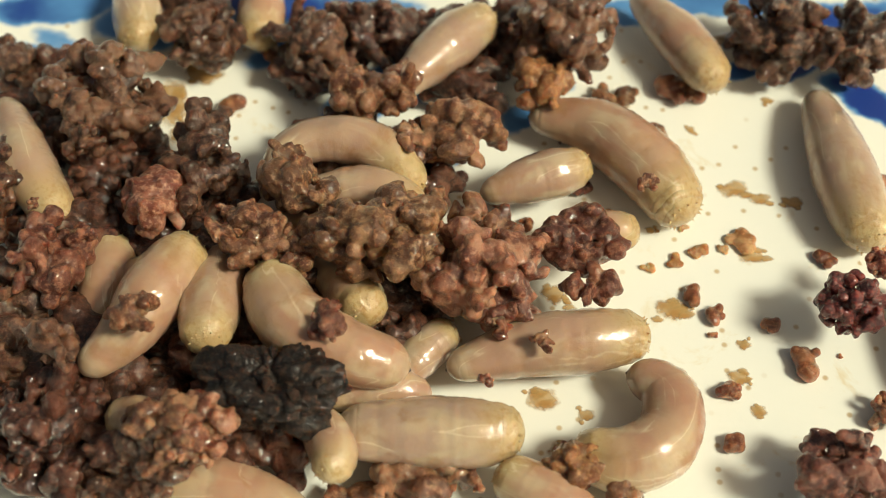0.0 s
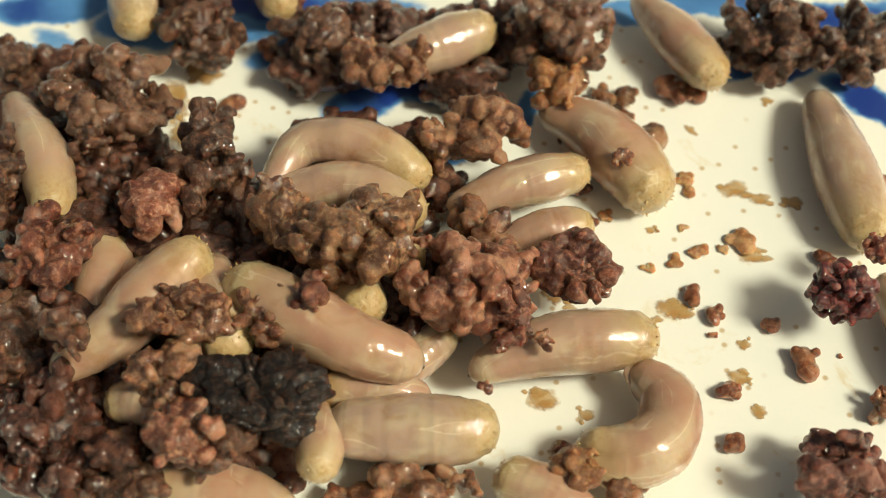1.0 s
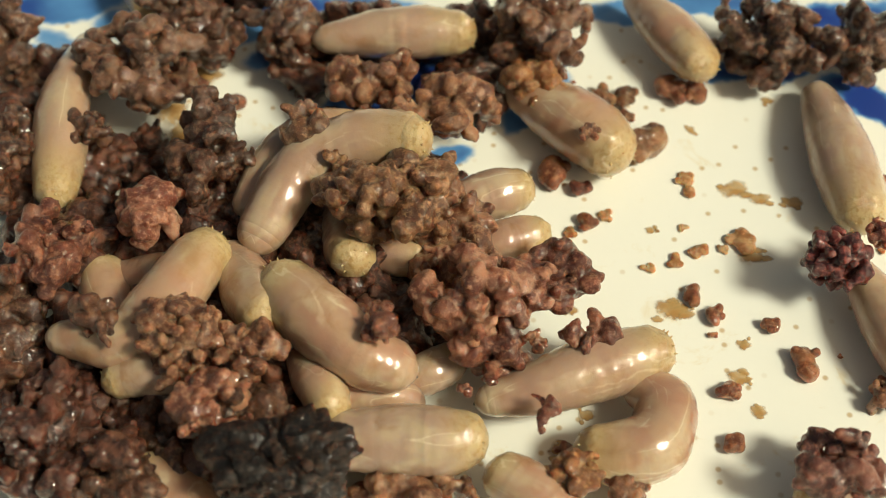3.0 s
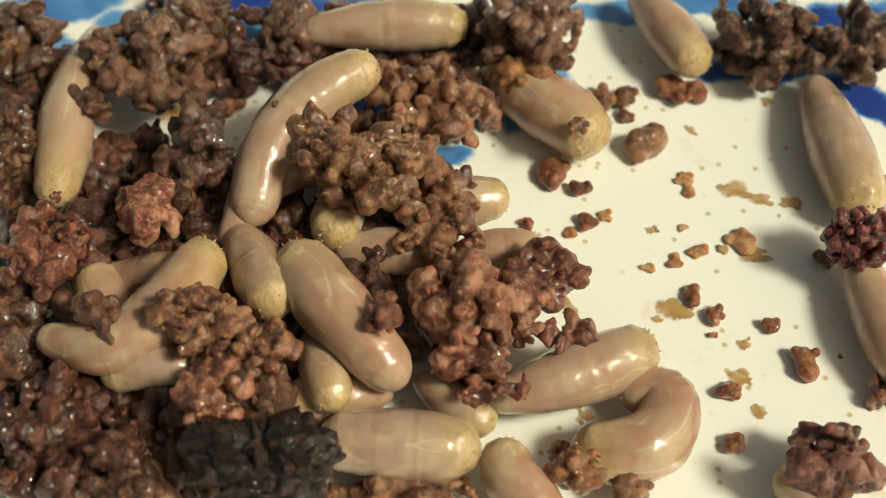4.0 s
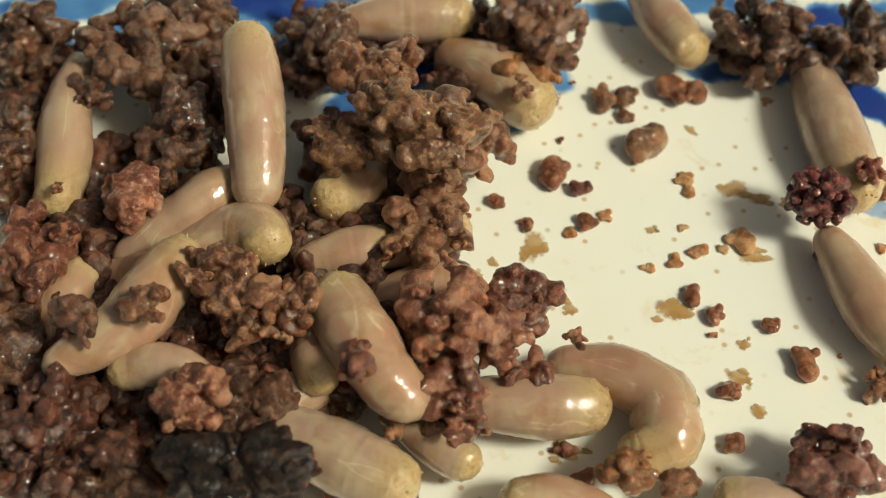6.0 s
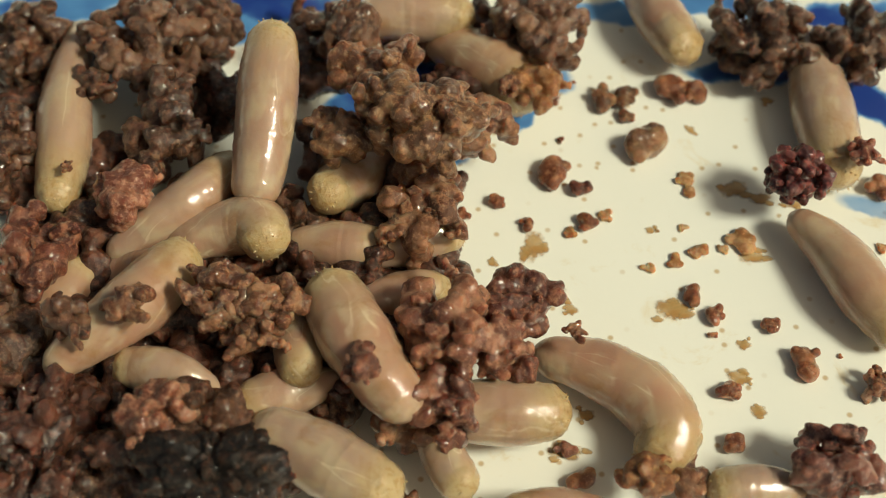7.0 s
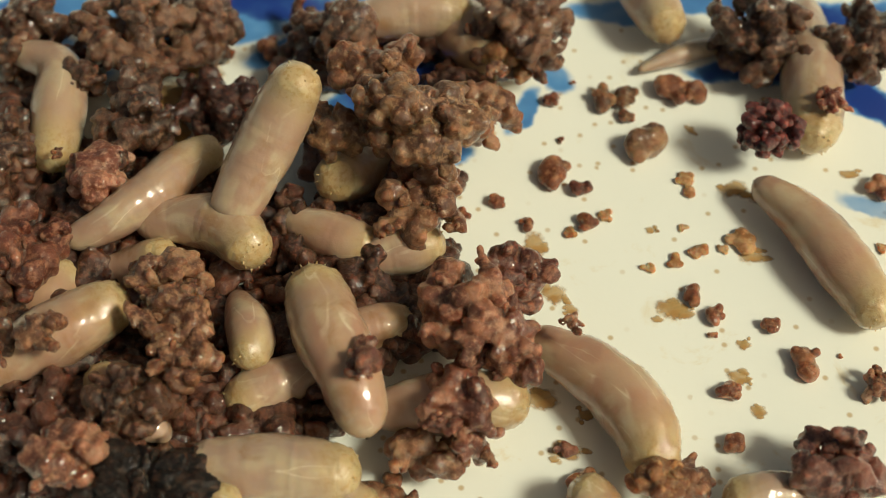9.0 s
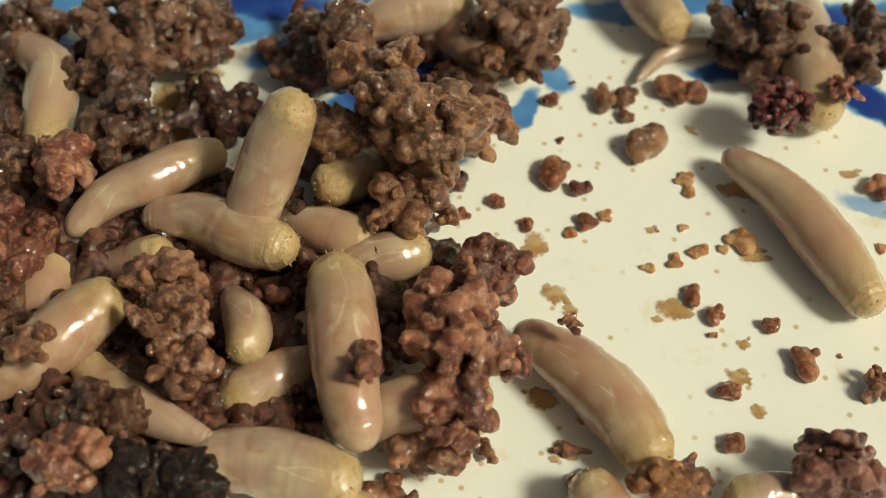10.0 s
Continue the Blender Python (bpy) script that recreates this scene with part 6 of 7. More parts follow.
    at(m_far_left, 7.5, (-23.22, 0.55, 3.4), (-23.41, 5.6, 3.6), (-24.06, 10.2, 3.6), (-25.73, 16.95, 3.2))
    at(m_far_left, 8, (-23.41, 3.55, 3.4), (-23.46, 7.41, 3.6), (-24.27, 11.15, 3.6), (-26.88, 15.94, 3.2))
    at(m_far_left, 8.5, (-23.41, 3.55, 3.4), (-23.17, 7.87, 3.6), (-24.55, 11.87, 3.6), (-28.13, 14.43, 3.2))
    at(m_far_left, 9, (-23.92, 3.55, 3.4), (-24.02, 7.41, 3.6), (-24.52, 11.63, 3.6), (-27.97, 13.45, 3.2))
    at(m_far_left, 10, (-24.68, 4.43, 3.4), (-24.65, 8.33, 3.6), (-25.17, 11.87, 3.6), (-28.54, 14.68, 3.2))
    # left mid
    at(m_left_mid, 0, (-19.94, -0.81, 2.4), (-19.66, -3.2, 2.3), (-20, -5.91, 2.2))
    at(m_left_mid, 1, (-20.28, -0.81, 2.4), (-19.88, -2.8, 2.3), (-20.27, -5.13, 2.2))
    at(m_left_mid, 2.5, (-20.46, -2.05, 2.4), (-19.78, -3.6, 2.3), (-19.35, -5.91, 2.2))
    at(m_left_mid, 4.5, (-20.83, -3.07, 2.4), (-20.18, -4.4, 2.3), (-19.35, -5.91, 2.2))
    at(m_left_mid, 5.5, (-20.91, -2.46, 2.4), (-21.06, -4, 2.3), (-21.81, -5.91, 2.2))
    at(m_left_mid, 7, (-21.25, -2.46, 2.4), (-21.72, -4, 2.3), (-22.47, -5.91, 2.2))
    at(m_left_mid, 8, (-21.53, -2.86, 2.4), (-22.06, -4, 2.3), (-22.8, -5.91, 2.2))
    at(m_left_mid, 10, (-22.64, -2.05, 2.4), (-23.22, -4, 2.3), (-23.72, -6.3, 2.2))
    # under
    at(m_under, 0, (0.69, -6.95, 2), (-0.45, -7.9, 2), (-1.9, -9.6, 2))
    at(m_under, 2.5, (0.52, -7.33, 2), (-0.45, -8.28, 2), (-1.89, -9.97, 2))
    at(m_under, 4, (3.02, -12.88, 2), (1.45, -12.7, 2), (-0.45, -11.07, 2))
    at(m_under, 5, (1.12, -14.64, 2), (0.34, -14.12, 2), (-1.07, -13.06, 2))
    at(m_under, 5.5, (1.89, -14.99, 2), (0.65, -14.64, 2), (-1.06, -13.94, 2))
    at(m_under, 7, (1.4, -17.71, 2), (0.8, -16.7, 2), (-0.12, -14.99, 2))
    at(m_under, 8, (-1.34, -17.71, 2), (-2.56, -17.37, 2), (-4.11, -16.7, 2))
    at(m_under, 10, (-3.75, -18.7, 2), (-4.97, -18.37, 2), (-6.21, -17.71, 2))
    # dark mid
    at(m_dark_mid, 0, (-1.46, -3.41, 3.2), (-3.12, -2.61, 3.2), (-5.49, -1.65, 3))
    at(m_dark_mid, 4, (-0.47, -2.4, 3.2), (-2.8, -2.4, 3.2), (-5.47, -2.26, 3))
    at(m_dark_mid, 5.5, (-2.31, -1.59, 3.2), (-4.79, -2.4, 3.2), (-7.44, -3.07, 3))
    at(m_dark_mid, 7, (-3.13, -2.2, 3.2), (-5.64, -2, 3.2), (-8.51, -1.65, 3))
    at(m_dark_mid, 8, (-4.3, -2, 3.2), (-6.49, -1.59, 3.2), (-8.89, -0.83, 3))
    at(m_dark_mid, 9, (-3.63, -2.4, 3.2), (-6.33, -1.38, 3.2), (-9.11, 0.01, 3))
    at(m_dark_mid, 10, (-3.97, -2, 3.2), (-6.17, -1.18, 3.2), (-8.59, -0.2, 3))
    # yellow end
    at(m_yellow_end, 0, (-4.09, -7.77, 4.8), (-4.81, -6.17, 3.8), (-6.07, -4.07, 3))
    at(m_yellow_end, 2.5, (-4.46, -5.87, 4.8), (-5.04, -4.22, 3.8), (-5.81, -2.06, 3))
    at(m_yellow_end, 4, (-6.36, -2.52, 4.8), (-6.32, -0.78, 3.8), (-5.94, 1.27, 3))
    at(m_yellow_end, 5, (-6.94, -2.72, 4.8), (-6.83, -0.58, 3.8), (-6.29, 1.7, 3))
    at(m_yellow_end, 5.5, (-6.68, -1.1, 4.8), (-6.04, 0.68, 3.8), (-4.61, 2.56, 3))
    at(m_yellow_end, 7, (-7.14, 0.35, 4.8), (-6.52, 1.74, 3.8), (-4.98, 3.43, 3))
    at(m_yellow_end, 8, (-7.35, 1.19, 4.8), (-6.62, 2.38, 3.8), (-4.99, 3.87, 3))
    at(m_yellow_end, 9, (-6.86, 1.61, 4.8), (-6.28, 2.59, 3.8), (-4.99, 3.87, 3))
    at(m_yellow_end, 10, (-7, 0.98, 4.8), (-6.28, 2.38, 3.8), (-4.98, 3.65, 3))
    # pointer
    at(m_pointer, 0, (-18.33, -13.65, 3.4), (-17.51, -13.76, 3.6), (-16.65, -13.98, 4), (-15.81, -14.43, 4.2))
    at(m_pointer, 4.5, (-18.96, -11.16, 3.4), (-17.72, -10.73, 3.6), (-16.26, -10.6, 4), (-14.81, -10.72, 4.2))
    at(m_pointer, 7, (-18.42, -10.43, 3.4), (-17.11, -10.55, 3.6), (-15.75, -10.96, 4), (-14.11, -11.44, 4.2))
    at(m_pointer, 8, (-18.42, -10.43, 3.4), (-17.37, -12.35, 3.6), (-15.72, -14.15, 4), (-13.3, -13.56, 4.2))
    at(m_pointer, 8.5, (-18.78, -10.06, 3.4), (-17.68, -12.35, 3.6), (-15.99, -14.49, 4), (-15.26, -12.33, 4.2))
    at(m_pointer, 9, (-19.37, -10.43, 3.4), (-18.15, -12.35, 3.6), (-16.64, -14.15, 4), (-15.15, -14.95, 4.2))
    at(m_pointer, 9.5, (-20.31, -10.43, 3.4), (-19.13, -11.99, 3.6), (-17.5, -13.28, 4), (-15.03, -14.6, 4.2))
    at(m_pointer, 10, (-20.41, -9.69, 3.4), (-18.5, -11.99, 3.6), (-15.76, -13.8, 4), (-12.05, -15.63, 4.2))
    # low mid
    at(m_low_mid, 0, (-7.07, -11.42, 2.6), (-4.55, -11.24, 2.6), (-2.02, -11.42, 2.6))
    at(m_low_mid, 2.5, (-7.06, -11.6, 2.6), (-4.55, -11.42, 2.6), (-2.33, -11.78, 2.6))
    at(m_low_mid, 5.5, (-11.36, -13.21, 2.6), (-9.53, -12.5, 2.6), (-7.07, -11.42, 2.6))
    at(m_low_mid, 7, (-11.7, -12.85, 2.6), (-9.56, -11.96, 2.6), (-7.09, -11.05, 2.6))
    at(m_low_mid, 10, (-12.35, -12.5, 2.6), (-9.95, -10.87, 2.6), (-7.18, -9.21, 2.6))
    # near right
    at(m_near_right, 0, (19.44, -19.36, 2), (20.94, -19.36, 2), (22.72, -19.64, 1.9))
    at(m_near_right, 4, (18.35, -16.02, 2), (19.14, -17.04, 2), (20.2, -18.33, 1.9))
    at(m_near_right, 4.5, (17.45, -14.47, 2), (18.06, -15.85, 2), (19.12, -17.33, 1.9))
    at(m_near_right, 5, (16.96, -17.37, 2), (18.1, -18.04, 2), (19.2, -18.99, 1.9))
    at(m_near_right, 5.5, (15.4, -17.71, 2), (16.88, -18.04, 2), (18.34, -18.66, 1.9))
    at(m_near_right, 7, (14.21, -17.37, 2), (16.06, -17.21, 2), (18.53, -17.16, 1.9))
    at(m_near_right, 7.5, (14.86, -17.04, 2), (16.42, -16.77, 2), (18.59, -16.65, 1.9))
    at(m_near_right, 8, (15.09, -17.71, 2), (16.63, -17.54, 2), (18.51, -17.33, 1.9))
    at(m_near_right, 10, (15.08, -17.88, 2), (16.62, -17.71, 2), (18.49, -17.49, 1.9))
    # near yellow
    at(m_near_yellow, 0, (-8.15, -21.68, 5), (-8.51, -21.86, 4), (-8.86, -22.35, 3))
    at(m_near_yellow, 7, (-8.82, -20.12, 5), (-9.18, -20.6, 4), (-9.8, -21.42, 3))
    at(m_near_yellow, 7.5, (-9.48, -19, 5), (-9.83, -19.65, 4), (-10.46, -20.46, 3))
    at(m_near_yellow, 8, (-10.7, -18.36, 5), (-11.06, -19, 4), (-11.67, -20.14, 3))
    at(m_near_yellow, 9, (-11.28, -18.52, 5), (-11.62, -19.33, 4), (-12.24, -20.46, 3))
    at(m_near_yellow, 10, (-11.53, -19, 5), (-12.04, -19.65, 4), (-12.8, -20.78, 3))
    # left yellow
    at(m_left_yellow, 0, (-15.1, -4.49, 4.2), (-16.63, -4.07, 3), (-18.48, -3.8, 2))
    at(m_left_yellow, 7, (-15.47, -4.1, 4.2), (-17, -3.68, 3), (-18.86, -3.4, 2))
    at(m_left_yellow, 8.5, (-15.73, -3.1, 4.2), (-17.07, -3.07, 3), (-18.88, -3.2, 2))
    at(m_left_yellow, 9.5, (-15.87, -3.3, 4.2), (-17.23, -3.07, 3), (-19.05, -3.2, 2))
    at(m_left_yellow, 10, (-16.08, -2.9, 4.2), (-17.42, -2.87, 3), (-19.24, -3, 2))
    walk(c_raspberry, [(0, spot(23.3, -6.43, 3.6, 0)), (0.5, spot(22.98, -6.43, 3.6, 5)), (1, spot(22.93, -5.65, 3.6, 8)), (1.5, spot(23.02, -5.07, 3.6, 10)), (2, spot(22.74, -5.19, 3.6, 10)), (2.5, spot(22.52, -4.48, 3.6, 14)), (4, spot(24.32, -1.87, 3.6, 0)), (4.5, spot(24.12, -1.67, 3.6, 0)), (5, spot(23.2, -0.43, 3.6, 10)), (5.5, spot(22.87, 0.32, 3.6, 20)), (7, spot(21.52, 2.88, 3.6, 40)), (7.5, spot(21.01, 3.4, 3.6, 45)), (8, spot(20.77, 5.07, 3.6, 45)), (8.5, spot(20.45, 5.34, 3.6, 48)), (9, spot(20.25, 6.5, 3.6, 50)), (9.5, spot(21.2, 7.64, 3.6, 55)), (10, spot(21.11, 8.33, 3.6, 55))])
    walk(c_tag, [(0, spot(25.32, -4.1, 4.2, 0)), (2.5, spot(25.48, -2.09, 4.2, 0)), (4, spot(26.11, -1.28, 4.2, 0)), (5.5, spot(25.81, 2.07, 4.2, 0)), (7, spot(25.56, 4.15, 4.2, 0)), (7.5, spot(24.73, 5.47, 4.2, 0)), (8, spot(24.69, 5.92, 4.2, 0)), (8.5, spot(24.53, 6.01, 4.2, 0)), (9, spot(24.16, 8.28, 4.2, 0)), (9.5, spot(24.94, 8.74, 4.2, 0)), (10, spot(25.01, 9.21, 4.2, 0))])
    walk(c_crust, [(0, spot(-9.22, -13.14, 5.6, 0)), (0.5, spot(-9.81, -13.31, 5.6, 0)), (1, spot(-10.09, -13.66, 5.6, 3)), (1.5, spot(-8.38, -17.03, 5.6, 10)), (2, spot(-8.37, -17.19, 5.6, 10)), (2.5, spot(-8.36, -17.36, 5.6, 10)), (4, spot(-9.38, -17.52, 5.6, 5)), (4.5, spot(-10.1, -17.68, 5.6, 5)), (5, spot(-10.66, -18.01, 5.6, 5)), (5.5, spot(-10.49, -18.33, 5.6, 5)), (7, spot(-11.95, -18.33, 5.6, 0)), (7.5, spot(-13.71, -18.33, 5.6, -5)), (8, spot(-15.76, -18.39, 4.6, -10)), (8.5, spot(-15.63, -18.48, 4.4, -10)), (9, spot(-15.57, -18.52, 4.2, -12)), (10, spot(-15.07, -18.52, 4.2, -12))])
    walk(c_olive, [(0, spot(-3.79, -3.7, 7, 0)), (0.5, spot(-3.79, -3.89, 7, 0)), (1, spot(-5.22, -3.89, 7, 0)), (1.5, spot(-4.58, -3.89, 7, 0)), (2, spot(-4.62, -2.71, 7, 0)), (2.5, spot(-2.71, -1.91, 7, 0)), (4, spot(-4.74, 1.16, 7, -15)), (4.5, spot(-4.43, 2, 7, -20)), (5, spot(-4.47, 3.28, 7, -25)), (5.5, spot(-1.44, 2.82, 8.6, -30)), (7, spot(-1.6, 3.33, 9, -35)), (7.5, spot(-1.44, 3.76, 9, -35)), (8, spot(-1.28, 3.76, 9, -35)), (8.5, spot(-0.95, 3.33, 9, -35)), (9, spot(-1.6, 3.12, 9, -35)), (9.5, spot(-1.44, 3.12, 9, -35)), (10, spot(-1.44, 3.33, 9, -35))])
    walk(c_olive_small, [(0, spot(-8.64, -0.19, 6.6, 0)), (1, spot(-9.15, -2.62, 6.6, 0)), (1.5, spot(-8.87, -1.81, 6.6, 0)), (2, spot(-7.62, -1, 6.6, 10)), (2.5, spot(-7.1, 1.9, 6.6, 20)), (4, spot(-7.53, 4.04, 6.6, 40)), (4.5, spot(-7.21, 4.47, 6.6, 40)), (5, spot(-6.59, 5.79, 6.6, 50)), (5.5, spot(-5.47, 2.75, 6.6, 60)), (7, spot(-5.5, 3.6, 6.6, 60)), (10, spot(-5.85, 4.04, 6.6, 60))])
    walk(c_back, [(0, spot(0.21, 5.4, 4.4, 0)), (0.5, spot(0.9, 5.4, 4.4, 0)), (1, spot(1.59, 5.62, 4.4, 0)), (1.5, spot(1.59, 5.4, 4.4, 0)), (2, spot(0.21, 7.43, 4.4, 0)), (2.5, spot(-0.14, 7.65, 4.4, 0)), (4, spot(-0.14, 6.97, 4.4, 0)), (4.5, spot(-0.14, 7.2, 4.4, 0)), (5, spot(0.21, 6.97, 4.4, 0)), (5.5, spot(0.55, 4.08, 4.4, 0)), (7, spot(0.9, 5.85, 4.4, 0)), (8, spot(1.26, 7.2, 4.4, 0)), (10, spot(0.9, 5.85, 4.4, 0))])
    walk(c_pink, [(0, spot(2.12, -4.86, 5.6, 0)), (0.5, spot(1.79, -4.86, 5.6, 0)), (1, spot(1.46, -5.83, 5.6, 0)), (1.5, spot(1.14, -6.21, 5.6, 0)), (2, spot(1.77, -6.97, 5.6, 0)), (2.5, spot(2.41, -6.59, 5.6, 0)), (4, spot(2.08, -7.35, 5.6, -20)), (4.5, spot(2.08, -7.72, 5.6, -25)), (5, spot(1.75, -8.47, 5.6, -30)), (5.5, spot(1.13, -8.47, 5.6, -40)), (7, spot(1.12, -9.2, 5.6, -45)), (7.5, spot(1.44, -8.84, 5.6, -45)), (8, spot(1.74, -9.57, 5.6, -50)), (8.5, spot(2.68, -9.2, 5.6, -60)), (9, spot(2.07, -8.47, 5.6, -60)), (9.5, spot(1.75, -8.47, 5.6, -60)), (10, spot(1.12, -9.2, 5.6, -65))])
    walk(c_pink_right, [(0, spot(7.91, -2.58, 4.6, 0)), (0.5, spot(7.72, -3.18, 4.6, 0)), (1, spot(7.33, -4.37, 4.6, 0)), (1.5, spot(7.33, -4.37, 4.6, 5)), (2, spot(7.61, -5.35, 4.6, 5)), (2.5, spot(6.97, -5.15, 4.6, 5)), (4, spot(5.52, -5.15, 4.6, 15)), (4.5, spot(5.35, -5.54, 4.6, 20)), (5, spot(4.53, -5.93, 4.6, 25)), (5.5, spot(4.18, -7.07, 4.6, 35)), (7, spot(4.18, -7.07, 4.6, 35)), (7.5, spot(4.82, -6.88, 4.6, 35)), (8, spot(4.67, -6.69, 4.6, 35)), (8.5, spot(4.68, -6.31, 4.6, 35)), (9, spot(3.9, -5.54, 4.6, 35)), (9.5, spot(3.72, -6.31, 4.6, 35)), (10, spot(2.46, -4.96, 4.6, 35))])
    walk(c_strip, [(0, spot(8.37, -6.12, 4.6, 30)), (0.5, spot(8.56, -5.73, 4.6, 35)), (1, spot(8.55, -5.93, 4.6, 60)), (1.5, spot(9.45, -6.88, 4.6, 70)), (2, spot(9.9, -7.26, 4.6, 60)), (2.5, spot(9.3, -9.32, 4.6, 40)), (4, spot(6.79, -9.32, 4.6, 25)), (4.5, spot(6.78, -9.5, 4.6, 25)), (5, spot(6.1, -10.78, 4.6, 20)), (5.5, spot(5.13, -11.68, 4.6, 10)), (7, spot(3.29, -11.14, 4.6, 0)), (7.5, spot(3.6, -11.14, 4.6, 0)), (8, spot(3.9, -11.5, 4.6, 0)), (10, spot(2.99, -10.78, 4.6, 0))])
    walk(c_far_a, [(0, spot(-20.92, 8.86, 4.6, 0)), (1, spot(-20.54, 8.63, 4.6, 0)), (1.5, spot(-20.92, 8.86, 4.6, 0)), (2.5, spot(-19.61, 11.21, 4.6, -10)), (4, spot(-18.54, 11.21, 4.6, -15)), (5.5, spot(-18.98, 11.93, 4.6, -15)), (7, spot(-18.88, 12.65, 4.6, -15)), (8, spot(-19.29, 13.14, 4.6, -15)), (10, spot(-19.55, 13.87, 4.6, -15))])
    walk(c_far_b, [(0, spot(-22.14, 5.07, 4.8, 0)), (1, spot(-21.79, 5.07, 4.8, 0)), (2, spot(-21.93, 4.85, 4.8, 0)), (2.5, spot(-21.79, 5.07, 4.8, 0)), (4, spot(-22.15, 7.77, 4.8, 0)), (5.5, spot(-22.24, 8.46, 4.8, 0)), (7, spot(-22.01, 9.39, 4.8, 0)), (8, spot(-22.43, 9.85, 4.8, 0)), (10, spot(-22.81, 10.09, 4.8, 0))])
    walk(c_far_c, [(0, spot(-14.4, 3.38, 5, 0)), (1.5, spot(-14.06, 3.38, 5, 0)), (2.5, spot(-13.98, 4.47, 5, 0)), (4, spot(-14.78, 3.81, 5, 0)), (5.5, spot(-15.73, 4.91, 5, 0)), (7, spot(-16.88, 6.02, 5, 0)), (8, spot(-17.98, 6.69, 5, 0)), (9, spot(-18.85, 6.69, 5, 0)), (10, spot(-19.57, 6.92, 5, 0))])
    walk(c_far_d, [(0, spot(-16.76, -0.01, 5, 0)), (1, spot(-16.9, -0.22, 5, 0)), (2.5, spot(-17, -0.84, 5, 0)), (4, spot(-17.02, -0.63, 5, 0)), (5.5, spot(-17.84, 0.2, 5, 0)), (7, spot(-18.47, 0.41, 5, 0)), (7.5, spot(-19.38, 1.03, 5, 0)), (8, spot(-19.96, 1.67, 5, 0)), (9, spot(-20.32, 1.88, 5, 0)), (10, spot(-22.46, 2.73, 5, 0))])
    walk(c_left_pink, [(0, spot(-22.64, -3.58, 4.6, 0)), (1, spot(-22.86, -3.18, 4.6, 0)), (2.5, spot(-22.89, -2.98, 4.6, 0)), (4, spot(-23.18, -3.18, 4.6, 0)), (5.5, spot(-23.68, -3.18, 4.6, 0)), (7, spot(-23.68, -3.18, 4.6, 0)), (8, spot(-23.84, -3.18, 4.6, 0)), (9, spot(-24.17, -3.18, 4.6, 0)), (10, spot(-25.05, -2.78, 4.6, 0))])
    walk(c_rider_a, [(0, spot(-16.87, -9.18, 7, 0)), (0.5, spot(-17, -9.36, 7, 0)), (1, spot(-15.93, -9.36, 7, 0)), (1.5, spot(-15.39, -10.08, 7, 0)), (2, spot(-16.08, -9.36, 7, 0)), (2.5, spot(-15.75, -9.54, 7, 0)), (4, spot(-14.89, -8.99, 7, 0)), (4.5, spot(-15.68, -8.81, 7, 0)), (5, spot(-16.6, -8.81, 7, 0)), (5.5, spot(-16.31, -8.63, 7, 0)), (7, spot(-17.15, -8.63, 7, 0)), (7.5, spot(-18.47, -8.63, 7, 0)), (8, spot(-19.43, -9.54, 7, 0)), (8.5, spot(-19.96, -8.99, 7, 0)), (9, spot(-21.75, -10.44, 7, 0)), (10, spot(-22.25, -11.15, 7, 0))])
    walk(c_rider_b, [(0, spot(-21.21, -10.79, 6.4, 0)), (0.5, spot(-21.26, -10.43, 6.4, 0)), (1, spot(-20.7, -10.07, 6.4, 0)), (1.5, spot(-20.19, -10.43, 6.4, 0)), (2, spot(-20.39, -8.98, 6.4, 0)), (2.5, spot(-19.59, -9.16, 6.4, 0)), (4, spot(-19, -8.98, 6.4, 0)), (4.5, spot(-19.2, -8.61, 6.4, 0)), (5, spot(-19.23, -8.42, 6.4, 0)), (5.5, spot(-19.93, -8.98, 6.4, 0)), (7, spot(-20.65, -9.34, 6.4, 0)), (7.5, spot(-22.35, -9.34, 6.4, 0)), (8, spot(-22.91, -9.71, 6.4, 0)), (9, spot(-24.64, -10.43, 6.4, 0)), (10, spot(-25.12, -11.14, 6.4, 0))])
    walk(c_rider_c, [(0, spot(-10.71, -3.66, 6.4, 0)), (0.5, spot(-12.42, -8.05, 6.4, 0)), (1, spot(-13.41, -9.16, 6.4, 0)), (1.5, spot(-13.95, -10.07, 6.4, 0)), (2, spot(-13.98, -9.71, 6.4, 0)), (2.5, spot(-13.95, -10.07, 6.4, 0)), (4, spot(-13.09, -9.34, 6.4, 5)), (4.5, spot(-11.91, -8.61, 6.4, 5)), (5, spot(-11.35, -7.87, 6.4, 5)), (5.5, spot(-12.09, -6.37, 6.4, 5)), (7, spot(-11.97, -7.87, 6.4, 0)), (7.5, spot(-12.19, -8.98, 6.4, 0)), (8, spot(-12.44, -9.71, 6.4, 0)), (8.5, spot(-13.67, -9.71, 6.4, 0)), (9, spot(-14.63, -9.34, 6.4, 0)), (10, spot(-14.63, -9.34, 6.4, 0))])
